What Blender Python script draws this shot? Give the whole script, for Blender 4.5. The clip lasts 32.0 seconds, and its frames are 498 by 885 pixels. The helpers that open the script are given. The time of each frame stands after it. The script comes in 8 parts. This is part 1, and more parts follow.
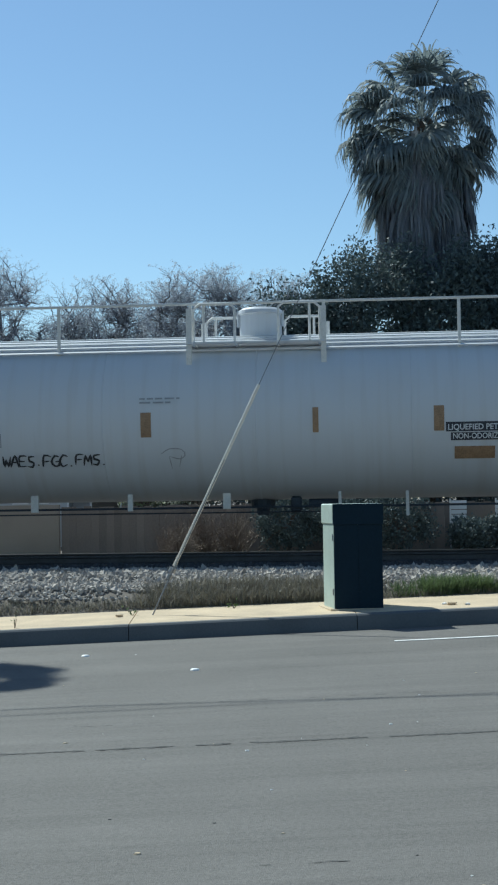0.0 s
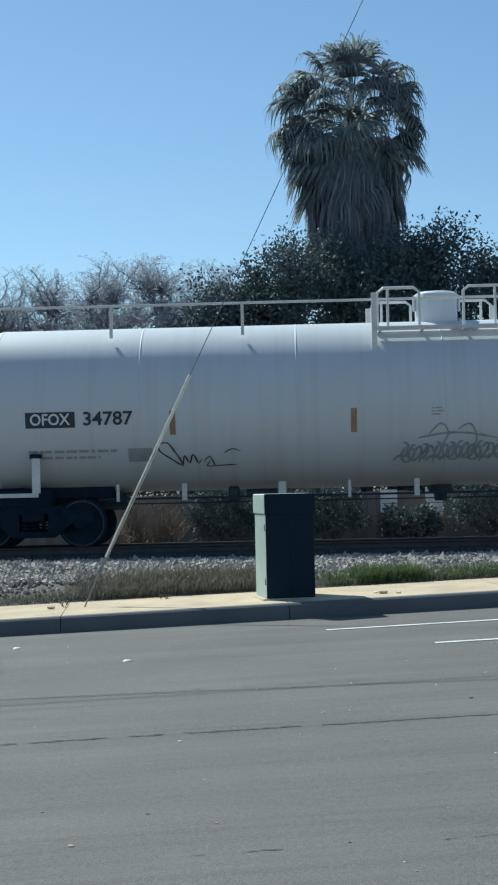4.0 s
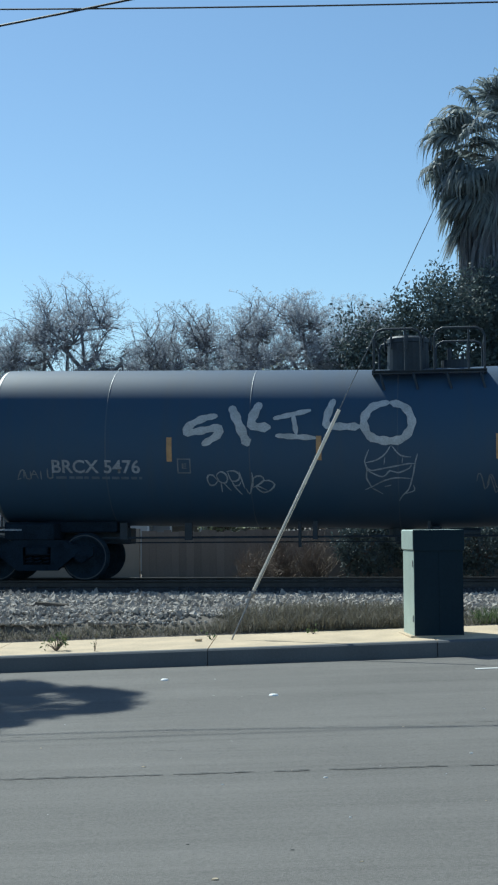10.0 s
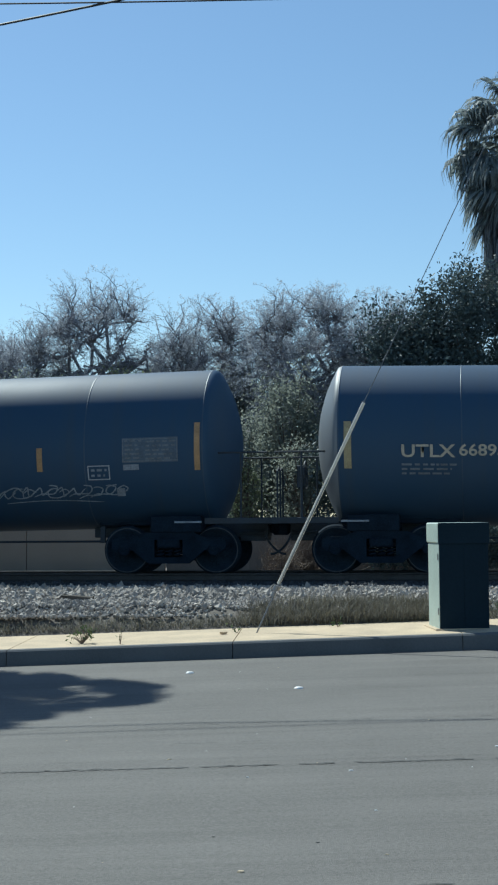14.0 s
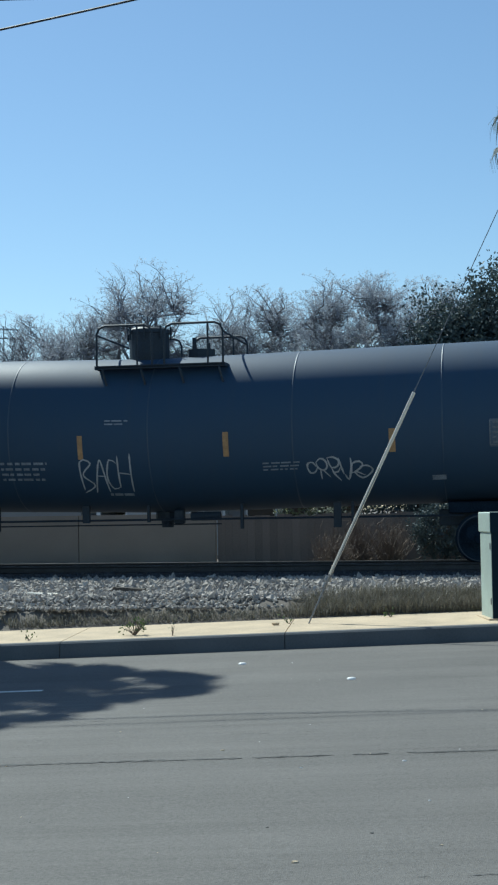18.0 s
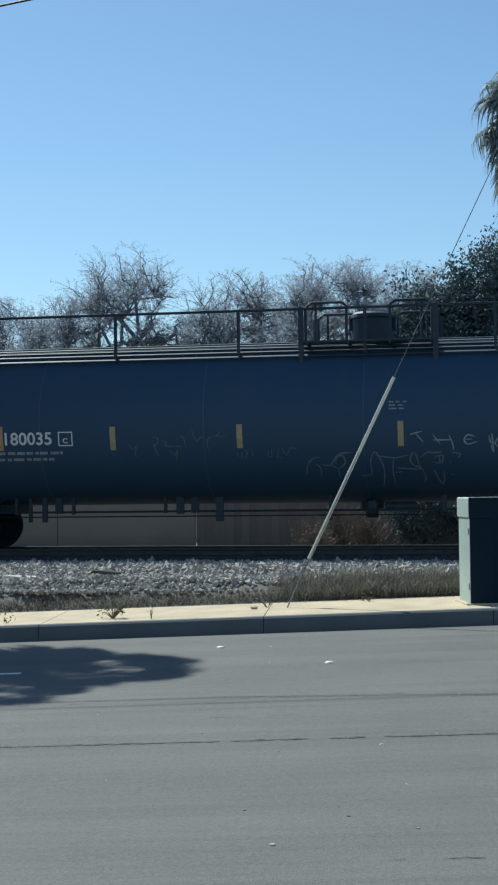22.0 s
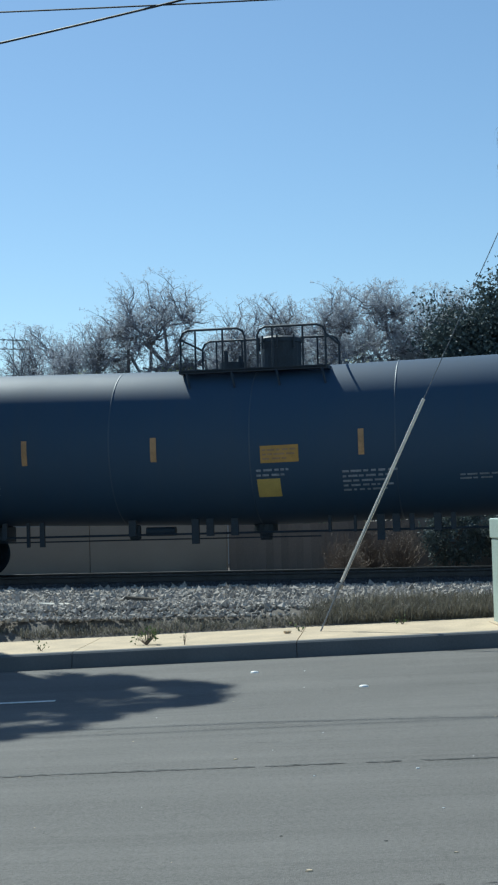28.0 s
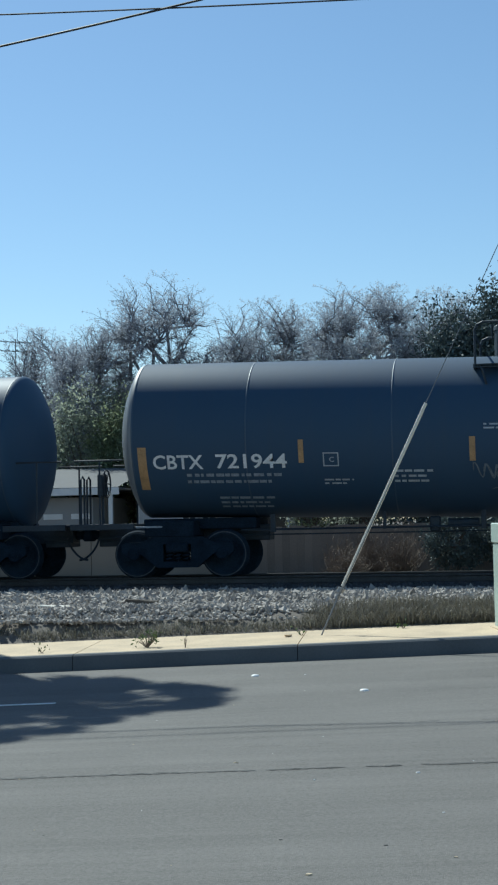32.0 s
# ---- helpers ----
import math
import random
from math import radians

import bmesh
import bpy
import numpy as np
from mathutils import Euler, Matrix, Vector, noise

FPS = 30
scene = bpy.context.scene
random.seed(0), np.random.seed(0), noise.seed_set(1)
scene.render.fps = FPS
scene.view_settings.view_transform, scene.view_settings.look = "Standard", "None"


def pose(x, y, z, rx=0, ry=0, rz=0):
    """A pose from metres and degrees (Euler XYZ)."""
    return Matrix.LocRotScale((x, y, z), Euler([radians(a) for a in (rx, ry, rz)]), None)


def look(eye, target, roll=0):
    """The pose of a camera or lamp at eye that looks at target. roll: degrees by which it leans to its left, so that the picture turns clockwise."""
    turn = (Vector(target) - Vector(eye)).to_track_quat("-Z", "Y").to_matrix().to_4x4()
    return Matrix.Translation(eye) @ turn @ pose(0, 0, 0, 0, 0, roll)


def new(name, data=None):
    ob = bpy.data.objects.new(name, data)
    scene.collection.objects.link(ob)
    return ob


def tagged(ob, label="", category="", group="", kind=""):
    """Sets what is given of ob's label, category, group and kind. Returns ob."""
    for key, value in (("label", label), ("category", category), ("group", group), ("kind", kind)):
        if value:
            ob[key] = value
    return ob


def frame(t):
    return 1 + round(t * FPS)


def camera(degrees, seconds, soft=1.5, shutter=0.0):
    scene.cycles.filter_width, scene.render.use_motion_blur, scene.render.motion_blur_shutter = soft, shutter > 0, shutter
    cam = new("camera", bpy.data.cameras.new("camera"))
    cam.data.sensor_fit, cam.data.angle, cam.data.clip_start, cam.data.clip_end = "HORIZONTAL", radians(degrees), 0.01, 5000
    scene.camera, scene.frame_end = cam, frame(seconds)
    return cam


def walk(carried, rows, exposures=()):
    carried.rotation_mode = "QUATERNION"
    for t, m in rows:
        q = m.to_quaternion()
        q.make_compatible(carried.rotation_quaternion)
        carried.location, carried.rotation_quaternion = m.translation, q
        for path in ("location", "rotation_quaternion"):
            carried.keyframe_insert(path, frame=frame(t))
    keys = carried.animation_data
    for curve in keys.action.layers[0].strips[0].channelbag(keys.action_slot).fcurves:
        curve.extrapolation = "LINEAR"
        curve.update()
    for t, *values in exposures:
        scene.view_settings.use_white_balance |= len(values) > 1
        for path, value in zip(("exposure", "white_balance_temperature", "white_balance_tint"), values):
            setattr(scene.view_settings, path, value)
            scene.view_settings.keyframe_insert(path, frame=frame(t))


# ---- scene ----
cam = camera(19.26, 32.0, soft=2.2)
EYE = (0.0, 0.0, 1.75)
walk(cam, [
    (0, look(EYE, (-2.524, 29.871, 2.914), -0.83)),
    (0.5, look(EYE, (-2.712, 29.854, 2.915), -0.83)),
    (1, look(EYE, (-2.786, 29.848, 2.893), -0.86)),
    (1.5, look(EYE, (-2.699, 29.856, 2.901), -0.89)),
    (2, look(EYE, (-2.459, 29.877, 2.901), -0.98)),
    (2.5, look(EYE, (-2.149, 29.901, 2.891), -1.07)),
    (3, look(EYE, (-1.815, 29.925, 2.838), -1.13)),
    (3.5, look(EYE, (-1.459, 29.947, 2.771), -1.19)),
    (4, look(EYE, (-1.131, 29.964, 2.694), -1.23)),
    (4.5, look(EYE, (-0.851, 29.976, 2.603), -1.29)),
    (6.5, look(EYE, (-1.154, 29.964, 2.651), -1.35)),
    (7, look(EYE, (-1.309, 29.950, 2.886), -1.32)),
    (7.5, look(EYE, (-1.428, 29.935, 3.117), -1.26)),
    (8, look(EYE, (-1.706, 29.910, 3.333), -1.17)),
    (8.5, look(EYE, (-2.188, 29.870, 3.485), -0.99)),
    (9, look(EYE, (-2.888, 29.806, 3.558), -0.73)),
    (9.5, look(EYE, (-3.599, 29.730, 3.527), -0.51)),
    (10, look(EYE, (-4.140, 29.665, 3.441), -0.40)),
    (10.5, look(EYE, (-4.509, 29.618, 3.310), -0.39)),
    (11, look(EYE, (-4.781, 29.580, 3.224), -0.47)),
    (11.5, look(EYE, (-5.005, 29.544, 3.206), -0.57)),
    (12, look(EYE, (-5.161, 29.514, 3.254), -0.58)),
    (12.5, look(EYE, (-5.175, 29.510, 3.298), -0.59)),
    (13, look(EYE, (-5.048, 29.531, 3.310), -0.44)),
    (13.5, look(EYE, (-4.837, 29.566, 3.307), -0.43)),
    (14, look(EYE, (-4.639, 29.598, 3.304), -0.47)),
    (14.5, look(EYE, (-4.484, 29.622, 3.303), -0.59)),
    (16.5, look(EYE, (-4.326, 29.656, 3.092), -0.74)),
    (17, look(EYE, (-4.627, 29.612, 3.070), -0.77)),
    (17.5, look(EYE, (-5.116, 29.530, 3.093), -0.81)),
    (18, look(EYE, (-5.654, 29.430, 3.134), -0.92)),
    (18.5, look(EYE, (-6.059, 29.350, 3.128), -1.05)),
    (19, look(EYE, (-6.292, 29.303, 3.074), -1.09)),
    (19.5, look(EYE, (-6.253, 29.317, 2.938), -1.14)),
    (20, look(EYE, (-6.034, 29.368, 2.791), -1.10)),
    (20.5, look(EYE, (-5.763, 29.426, 2.680), -1.01)),
    (21, look(EYE, (-5.545, 29.469, 2.662), -0.89)),
    (21.5, look(EYE, (-5.383, 29.497, 2.722), -0.76)),
    (22, look(EYE, (-5.252, 29.518, 2.802), -0.60)),
    (22.5, look(EYE, (-5.116, 29.540, 2.855), -0.57)),
    (23, look(EYE, (-4.995, 29.559, 2.891), -0.60)),
    (23.5, look(EYE, (-4.909, 29.571, 2.946), -0.68)),
    (24, look(EYE, (-4.872, 29.574, 3.034), -0.88)),
    (24.5, look(EYE, (-4.863, 29.572, 3.099), -1.06)),
    (26.5, look(EYE, (-5.223, 29.523, 2.810), -1.36)),
    (27, look(EYE, (-5.441, 29.481, 2.861), -1.52)),
    (27.5, look(EYE, (-5.686, 29.427, 3.055), -1.55)),
    (28, look(EYE, (-5.850, 29.383, 3.308), -1.47)),
    (28.5, look(EYE, (-5.884, 29.365, 3.499), -1.35)),
    (29, look(EYE, (-5.789, 29.378, 3.602), -1.27)),
    (29.5, look(EYE, (-5.661, 29.400, 3.645), -1.22)),
    (30, look(EYE, (-5.529, 29.423, 3.685), -1.16)),
    (30.5, look(EYE, (-5.449, 29.437, 3.693), -1.16)),
    (31, look(EYE, (-5.479, 29.435, 3.645), -1.13)),
    (31.5, look(EYE, (-5.578, 29.423, 3.536), -1.20)),
    (32, look(EYE, (-5.885, 29.372, 3.377), -1.15)),
], exposures=[(0, 0.38, 5690, -3), (4, 0.41, 5690, -3), (6.5, 0.49, 5690, -3), (8, 0.51, 5690, -3), (9, 0.50, 5690, -3), (10, 0.44, 5690, -3), (12, 0.39, 5690, -3), (32, 0.39, 5690, -3)])

# ---- light ----
SUN_TO = Vector((-0.58, 0.68, 1.0)).normalized()      # the way to the sun: behind the train, to the left
world = bpy.data.worlds.new("sky")
scene.world = world
world.use_nodes = True
wt = world.node_tree
sky = wt.nodes.new("ShaderNodeTexSky")
sky.sky_type, sky.sun_disc = "NISHITA", False
sky.sun_elevation = math.asin(SUN_TO.z)
sky.sun_rotation = math.atan2(SUN_TO.x, SUN_TO.y)
sky.air_density, sky.dust_density, sky.ozone_density, sky.altitude = 1.0, 0.25, 1.6, 200.0
wt.links.new(sky.outputs[0], wt.nodes["Background"].inputs[0])
wt.nodes["Background"].inputs[1].default_value = 0.080
sun_data = bpy.data.lights.new("sun", "SUN")
sun_data.energy, sun_data.angle, sun_data.color = 4.0, radians(0.53), (1.0, 0.94, 0.84)
sun = new("sun", sun_data)
sun.matrix_world = look(SUN_TO * 80, (0, 0, 0))



# ---- materials ----
def mat(name, base, rough=0.7, metal=0.0, var=0.15, scale=3.0, bump=0.0, fine=40.0, tint=None, spec=0.5, island=0.0, obrand=0.0):
    """A node material: base colour broken up at two scales, with roughness variation and bump. Sizes in metres."""
    m = bpy.data.materials.new(name)
    m.use_nodes = True
    nt = m.node_tree
    b = nt.nodes["Principled BSDF"]
    N, K = nt.nodes.new, nt.links.new
    tc = N("ShaderNodeTexCoord")
    n1, n2 = N("ShaderNodeTexNoise"), N("ShaderNodeTexNoise")
    n1.inputs["Scale"].default_value, n1.inputs["Detail"].default_value = scale, 4
    n2.inputs["Scale"].default_value, n2.inputs["Detail"].default_value = fine, 3
    for n in (n1, n2):
        K(tc.outputs["Object"], n.inputs["Vector"])
    mix = N("ShaderNodeMath")
    mix.operation = "ADD"
    K(n1.outputs[0], mix.inputs[0])
    K(n2.outputs[0], mix.inputs[1])
    last = mix.outputs[0]
    if island or obrand:
        src = N("ShaderNodeNewGeometry").outputs["Random Per Island"] if island else N("ShaderNodeObjectInfo").outputs["Random"]
        mul = N("ShaderNodeMath")
        mul.operation = "MULTIPLY_ADD"
        K(src, mul.inputs[0])
        mul.inputs[1].default_value = island or obrand
        K(last, mul.inputs[2])
        last = mul.outputs[0]
    ramp = N("ShaderNodeMapRange")
    ramp.inputs[1].default_value, ramp.inputs[2].default_value = 0.55, 1.45 + (island or obrand)
    K(last, ramp.inputs[0])
    col = N("ShaderNodeMix")
    col.data_type = "RGBA"
    dark = [c * (1 - var * 1.6) for c in base]
    light = [min(1, c * (1 + var * 1.6)) for c in (tint or base)]
    col.inputs[6].default_value, col.inputs[7].default_value = (*dark, 1), (*light, 1)
    K(ramp.outputs[0], col.inputs[0])
    K(col.outputs[2], b.inputs["Base Color"])
    rr = N("ShaderNodeMapRange")
    rr.inputs[3].default_value, rr.inputs[4].default_value = max(0.03, rough - 0.1), min(1, rough + 0.1)
    K(n1.outputs[0], rr.inputs[0])
    K(rr.outputs[0], b.inputs["Roughness"])
    b.inputs["Metallic"].default_value = metal
    b.inputs["Specular IOR Level"].default_value = spec
    if bump:
        bp = N("ShaderNodeBump")
        bp.inputs["Strength"].default_value, bp.inputs["Distance"].default_value = 0.6, bump
        K(n2.outputs[0], bp.inputs["Height"])
        K(bp.outputs[0], b.inputs["Normal"])
    return m


def streaked(name, base, rust, rough, amount, spec=0.5, dust=(0.25, 0.22, 0.18)):
    """Tank paint: rolled-steel unevenness, run-down streaks of grime, dust in patches."""
    m = bpy.data.materials.new(name)
    m.use_nodes = True
    nt = m.node_tree
    b = nt.nodes["Principled BSDF"]
    N, K = nt.nodes.new, nt.links.new
    tc, info = N("ShaderNodeTexCoord"), N("ShaderNodeObjectInfo")
    shift = N("ShaderNodeVectorMath")
    shift.operation = "MULTIPLY_ADD"
    K(info.outputs["Random"], shift.inputs[0])
    shift.inputs[1].default_value = (37, 11, 5)
    K(tc.outputs["Object"], shift.inputs[2])
    mp = N("ShaderNodeMapping")
    mp.inputs["Scale"].default_value = (5.0, 0.25, 0.3)
    K(shift.outputs[0], mp.inputs[0])
    streak, patch, grain = (N("ShaderNodeTexNoise") for _ in range(3))
    for n, s, d, src in ((streak, 1.0, 5, mp.outputs[0]), (patch, 0.45, 5, shift.outputs[0]), (grain, 60.0, 2, tc.outputs["Object"])):
        n.inputs["Scale"].default_value, n.inputs["Detail"].default_value = s, d
        K(src, n.inputs["Vector"])
    r1, r2 = N("ShaderNodeMapRange"), N("ShaderNodeMapRange")
    r1.inputs[1].default_value, r1.inputs[2].default_value, r1.inputs[4].default_value = 0.5, 0.78, amount
    r2.inputs[1].default_value, r2.inputs[2].default_value, r2.inputs[4].default_value = 0.5, 0.85, amount * 0.8
    K(streak.outputs[0], r1.inputs[0])
    K(patch.outputs[0], r2.inputs[0])
    c1, c2 = N("ShaderNodeMix"), N("ShaderNodeMix")
    c1.data_type = c2.data_type = "RGBA"
    c1.inputs[6].default_value, c1.inputs[7].default_value = (*base, 1), (*rust, 1)
    K(r1.outputs[0], c1.inputs[0])
    K(c1.outputs[2], c2.inputs[6])
    c2.inputs[7].default_value = (*dust, 1)
    K(r2.outputs[0], c2.inputs[0])
    K(c2.outputs[2], b.inputs["Base Color"])
    rr = N("ShaderNodeMapRange")
    rr.inputs[3].default_value, rr.inputs[4].default_value = rough - 0.08, rough + 0.12
    K(patch.outputs[0], rr.inputs[0])
    K(rr.outputs[0], b.inputs["Roughness"])
    b.inputs["Specular IOR Level"].default_value = spec
    bp = N("ShaderNodeBump")
    bp.inputs["Strength"].default_value, bp.inputs["Distance"].default_value = 0.25, 0.01
    K(patch.outputs[0], bp.inputs["Height"])
    K(bp.outputs[0], b.inputs["Normal"])
    return m


M = {}


def asphalt():
    """Worn road asphalt: stone grain, wheel-polished bands and oil streaks along the lanes."""
    m = bpy.data.materials.new("asphalt")
    m.use_nodes = True
    nt = m.node_tree
    b = nt.nodes["Principled BSDF"]
    N, K = nt.nodes.new, nt.links.new
    tc = N("ShaderNodeTexCoord")
    turn = N("ShaderNodeMapping")
    turn.inputs["Rotation"].default_value = (0, 0, -0.0975)
    K(tc.outputs["Object"], turn.inputs[0])
    lanes = N("ShaderNodeMapping")
    lanes.inputs["Scale"].default_value = (0.05, 1.5, 1.0)
    K(turn.outputs[0], lanes.inputs[0])
    fine_lanes = N("ShaderNodeMapping")
    fine_lanes.inputs["Scale"].default_value = (0.35, 9.0, 1.0)
    K(turn.outputs[0], fine_lanes.inputs[0])
    noises = []
    for src, sc, det in ((lanes.outputs[0], 1.0, 4), (fine_lanes.outputs[0], 1.0, 4), (tc.outputs["Object"], 0.5, 5), (tc.outputs["Object"], 42.0, 4), (tc.outputs["Object"], 130.0, 2)):
        n = N("ShaderNodeTexNoise")
        n.inputs["Scale"].default_value, n.inputs["Detail"].default_value = sc, det
        K(src, n.inputs["Vector"])
        noises.append(n.outputs[0])
    total = None
    for out, wgt in zip(noises, (0.62, 0.42, 0.50, 1.0, 1.2)):
        q = N("ShaderNodeMath")
        q.operation = "MULTIPLY_ADD"
        K(out, q.inputs[0])
        q.inputs[1].default_value = wgt
        if total is None:
            q.inputs[2].default_value = -1.37
        else:
            K(total, q.inputs[2])
        total = q.outputs[0]
    ramp = N("ShaderNodeValToRGB")
    e = ramp.color_ramp.elements
    e[0].position, e[0].color = 0.0, (0.088, 0.083, 0.077, 1)
    e[1].position, e[1].color = 1.0, (0.210, 0.198, 0.183, 1)
    K(total, ramp.inputs[0])
    K(ramp.outputs[0], b.inputs["Base Color"])
    b.inputs["Roughness"].default_value = 0.82
    b.inputs["Specular IOR Level"].default_value = 0.3
    bp = N("ShaderNodeBump")
    bp.inputs["Strength"].default_value, bp.inputs["Distance"].default_value = 0.9, 0.008
    K(noises[4], bp.inputs["Height"])
    K(bp.outputs[0], b.inputs["Normal"])
    return m


M["asphalt"] = asphalt()
M["tar"] = mat("crack_tar", (0.060, 0.058, 0.056), 0.8, var=0.3, scale=8)
M["concrete"] = mat("concrete", (0.55, 0.435, 0.295), 0.9, var=0.2, scale=2.2, bump=0.003, fine=60)
# concrete darkened: the shade on the kerb face is in this colour
M["kerb"] = mat("shaded_kerb_concrete", (0.115, 0.122, 0.130), 0.9, var=0.16, scale=1.5, bump=0.003, fine=60)
M["soil"] = mat("soil", (0.145, 0.125, 0.105), 0.95, var=0.3, scale=0.8, bump=0.02, fine=14)
M["ballast"] = mat("ballast_stone", (0.375, 0.338, 0.298), 0.9, var=0.42, scale=1.0, bump=0.01, fine=30, island=1.0)
# ballast with the train's shadow painted into it
M["ballast_dark"] = mat("stained_ballast", (0.055, 0.058, 0.065), 0.9, var=0.4, scale=1.5, bump=0.02, fine=25, island=0.6)
M["ballast_bed"] = mat("ballast_bed", (0.15, 0.142, 0.135), 0.95, var=0.3, scale=6, bump=0.03, fine=25)
M["rail"] = mat("rail_steel", (0.065, 0.064, 0.066), 0.55, 0.6, var=0.3, scale=4)
M["sleeper"] = mat("sleeper_wood", (0.085, 0.072, 0.060), 0.9, var=0.3, scale=3, bump=0.01)
M["white_line"] = mat("road_paint", (0.72, 0.71, 0.68), 0.7, var=0.2, scale=5, fine=30)
M["dot"] = mat("marker_ceramic", (0.82, 0.81, 0.78), 0.4, var=0.06, scale=20)
# one cabinet green as two paints: front with shade, sides with sun painted in
M["box"] = mat("shaded_cabinet_paint", (0.013, 0.026, 0.039), 0.75, var=0.1, scale=2, fine=30, spec=0.1)
M["sunlit_box"] = mat("sunlit_cabinet_paint", (0.46, 0.55, 0.50), 0.5, var=0.12, scale=2, fine=30)
M["galv"] = mat("galvanised", (0.30, 0.30, 0.30), 0.5, 0.7, var=0.15, scale=12)
M["guard"] = mat("guard_plastic", (0.80, 0.74, 0.63), 0.5, var=0.08, scale=6)
M["strand"] = mat("weathered_strand", (0.16, 0.175, 0.195), 0.6, 0.3, var=0.1)
M["wire"] = mat("cable", (0.03, 0.03, 0.032), 0.6, var=0.1)
# black paint, with the blue lift of haze put into its base colours
M["black_tank"] = streaked("hazy_black_tank_paint", (0.037, 0.072, 0.127), (0.046, 0.074, 0.116), 0.57, 0.5, spec=0.22, dust=(0.062, 0.088, 0.124))
M["worn_tank"] = streaked("hazy_worn_black_tank_paint", (0.033, 0.072, 0.134), (0.043, 0.072, 0.112), 0.56, 0.6, spec=0.26, dust=(0.066, 0.088, 0.118))
M["white_tank"] = streaked("white_tank_paint", (0.595, 0.615, 0.645), (0.39, 0.35, 0.30), 0.5, 0.24, spec=0.35, dust=(0.42, 0.38, 0.32))
# lighter copy of the tank paint, with sunlight put into its colour
M["head"] = streaked("sunlit_head_paint", (0.19, 0.205, 0.225), (0.14, 0.15, 0.165), 0.50, 0.6, spec=0.6, dust=(0.25, 0.25, 0.245))
# the weld paint holds the same painted-in haze
M["weld"] = mat("hazy_smooth_weld_paint", (0.042, 0.075, 0.124), 0.50, var=0.1, scale=3, spec=0.5)
# these dark steels carry a blue tint that stands in for haze
M["black_steel"] = mat("black_steel", (0.020, 0.032, 0.048), 0.6, var=0.3, scale=3, fine=30)
M["truck_steel"] = mat("truck_steel", (0.013, 0.023, 0.038), 0.95, var=0.4, scale=4, fine=40, spec=0.1)
M["wheel_steel"] = mat("wheel_steel", (0.017, 0.029, 0.046), 0.9, 0.0, var=0.4, scale=5, spec=0.15)
M["tread"] = mat("wheel_rim_worn", (0.06, 0.07, 0.085), 0.6, 0.3, var=0.3, scale=8)
M["white_steel"] = mat("white_painted_steel", (0.66, 0.65, 0.62), 0.5, var=0.12, scale=3)
M["yellow"] = mat("reflective_yellow", (0.40, 0.245, 0.115), 0.45, var=0.25, scale=6)
M["brown"] = mat("reflective_faded", (0.29, 0.185, 0.105), 0.5, var=0.25, scale=6)
M["letter"] = mat("white_lettering", (0.69, 0.71, 0.73), 0.6, var=0.15, scale=8)
M["letter_old"] = mat("faded_lettering", (0.24, 0.275, 0.325), 0.6, var=0.35, scale=5)
M["letter_faint"] = mat("worn_lettering", (0.145, 0.170, 0.20), 0.6, var=0.35, scale=5)
M["panel_faint"] = mat("worn_panel", (0.085, 0.120, 0.170), 0.6, var=0.25, scale=5)
M["letter_cream"] = mat("cream_lettering", (0.46, 0.42, 0.34), 0.6, var=0.2, scale=8)
M["letter_dark"] = mat("dark_lettering", (0.03, 0.035, 0.05), 0.6, var=0.15, scale=8)
M["spray_white"] = mat("white_spray", (0.42, 0.45, 0.48), 0.7, var=0.25, scale=4)
M["spray_thin"] = mat("thin_grey_spray", (0.25, 0.29, 0.34), 0.7, var=0.4, scale=4)
M["spray_black"] = mat("black_spray", (0.05, 0.05, 0.055), 0.7, var=0.25, scale=4)
M["stain"] = mat("grey_lettering", (0.33, 0.34, 0.36), 0.6, var=0.2, scale=8)
M["spray_grey"] = mat("grey_spray", (0.30, 0.31, 0.33), 0.7, var=0.25, scale=4)
M["letter_grey"] = mat("dimmed_lettering", (0.40, 0.43, 0.47), 0.6, var=0.25, scale=6)
M["panel_navy"] = mat("navy_panel", (0.05, 0.065, 0.10), 0.6, var=0.2, scale=6)
M["red_faint"] = mat("faded_red_lettering", (0.44, 0.20, 0.21), 0.6, var=0.2, scale=6)
M["pale_refl"] = mat("reflector_dusty", (0.36, 0.30, 0.17), 0.5, var=0.25, scale=6)
M["placard"] = mat("placard_orange", (0.42, 0.25, 0.06), 0.5, var=0.15, scale=6)
M["placard_yellow"] = mat("placard_yellow", (0.47, 0.36, 0.11), 0.5, var=0.1, scale=6)


# ---- mesh helpers ----
def part(name, bm, material, parent=None, label="", smooth=False):
    """Links a bmesh (or a ready mesh) as one mesh object, under a thing or a part if given."""
    if isinstance(bm, bpy.types.Mesh):
        me = bm
    else:
        me = bpy.data.meshes.new(name)
        if smooth:
            for f in bm.faces:
                f.smooth = True
        bm.to_mesh(me)
        bm.free()
    if material is not None and not me.materials:
        me.materials.append(material)
    ob = new(name, me)
    if parent is not None:
        ob.parent = parent
    return tagged(ob, label)


def thing(name, m, label, category, group="", kind=""):
    e = new(name)
    e.empty_display_size = 0.3
    e.matrix_basis = m
    return tagged(e, label, category, group, kind)


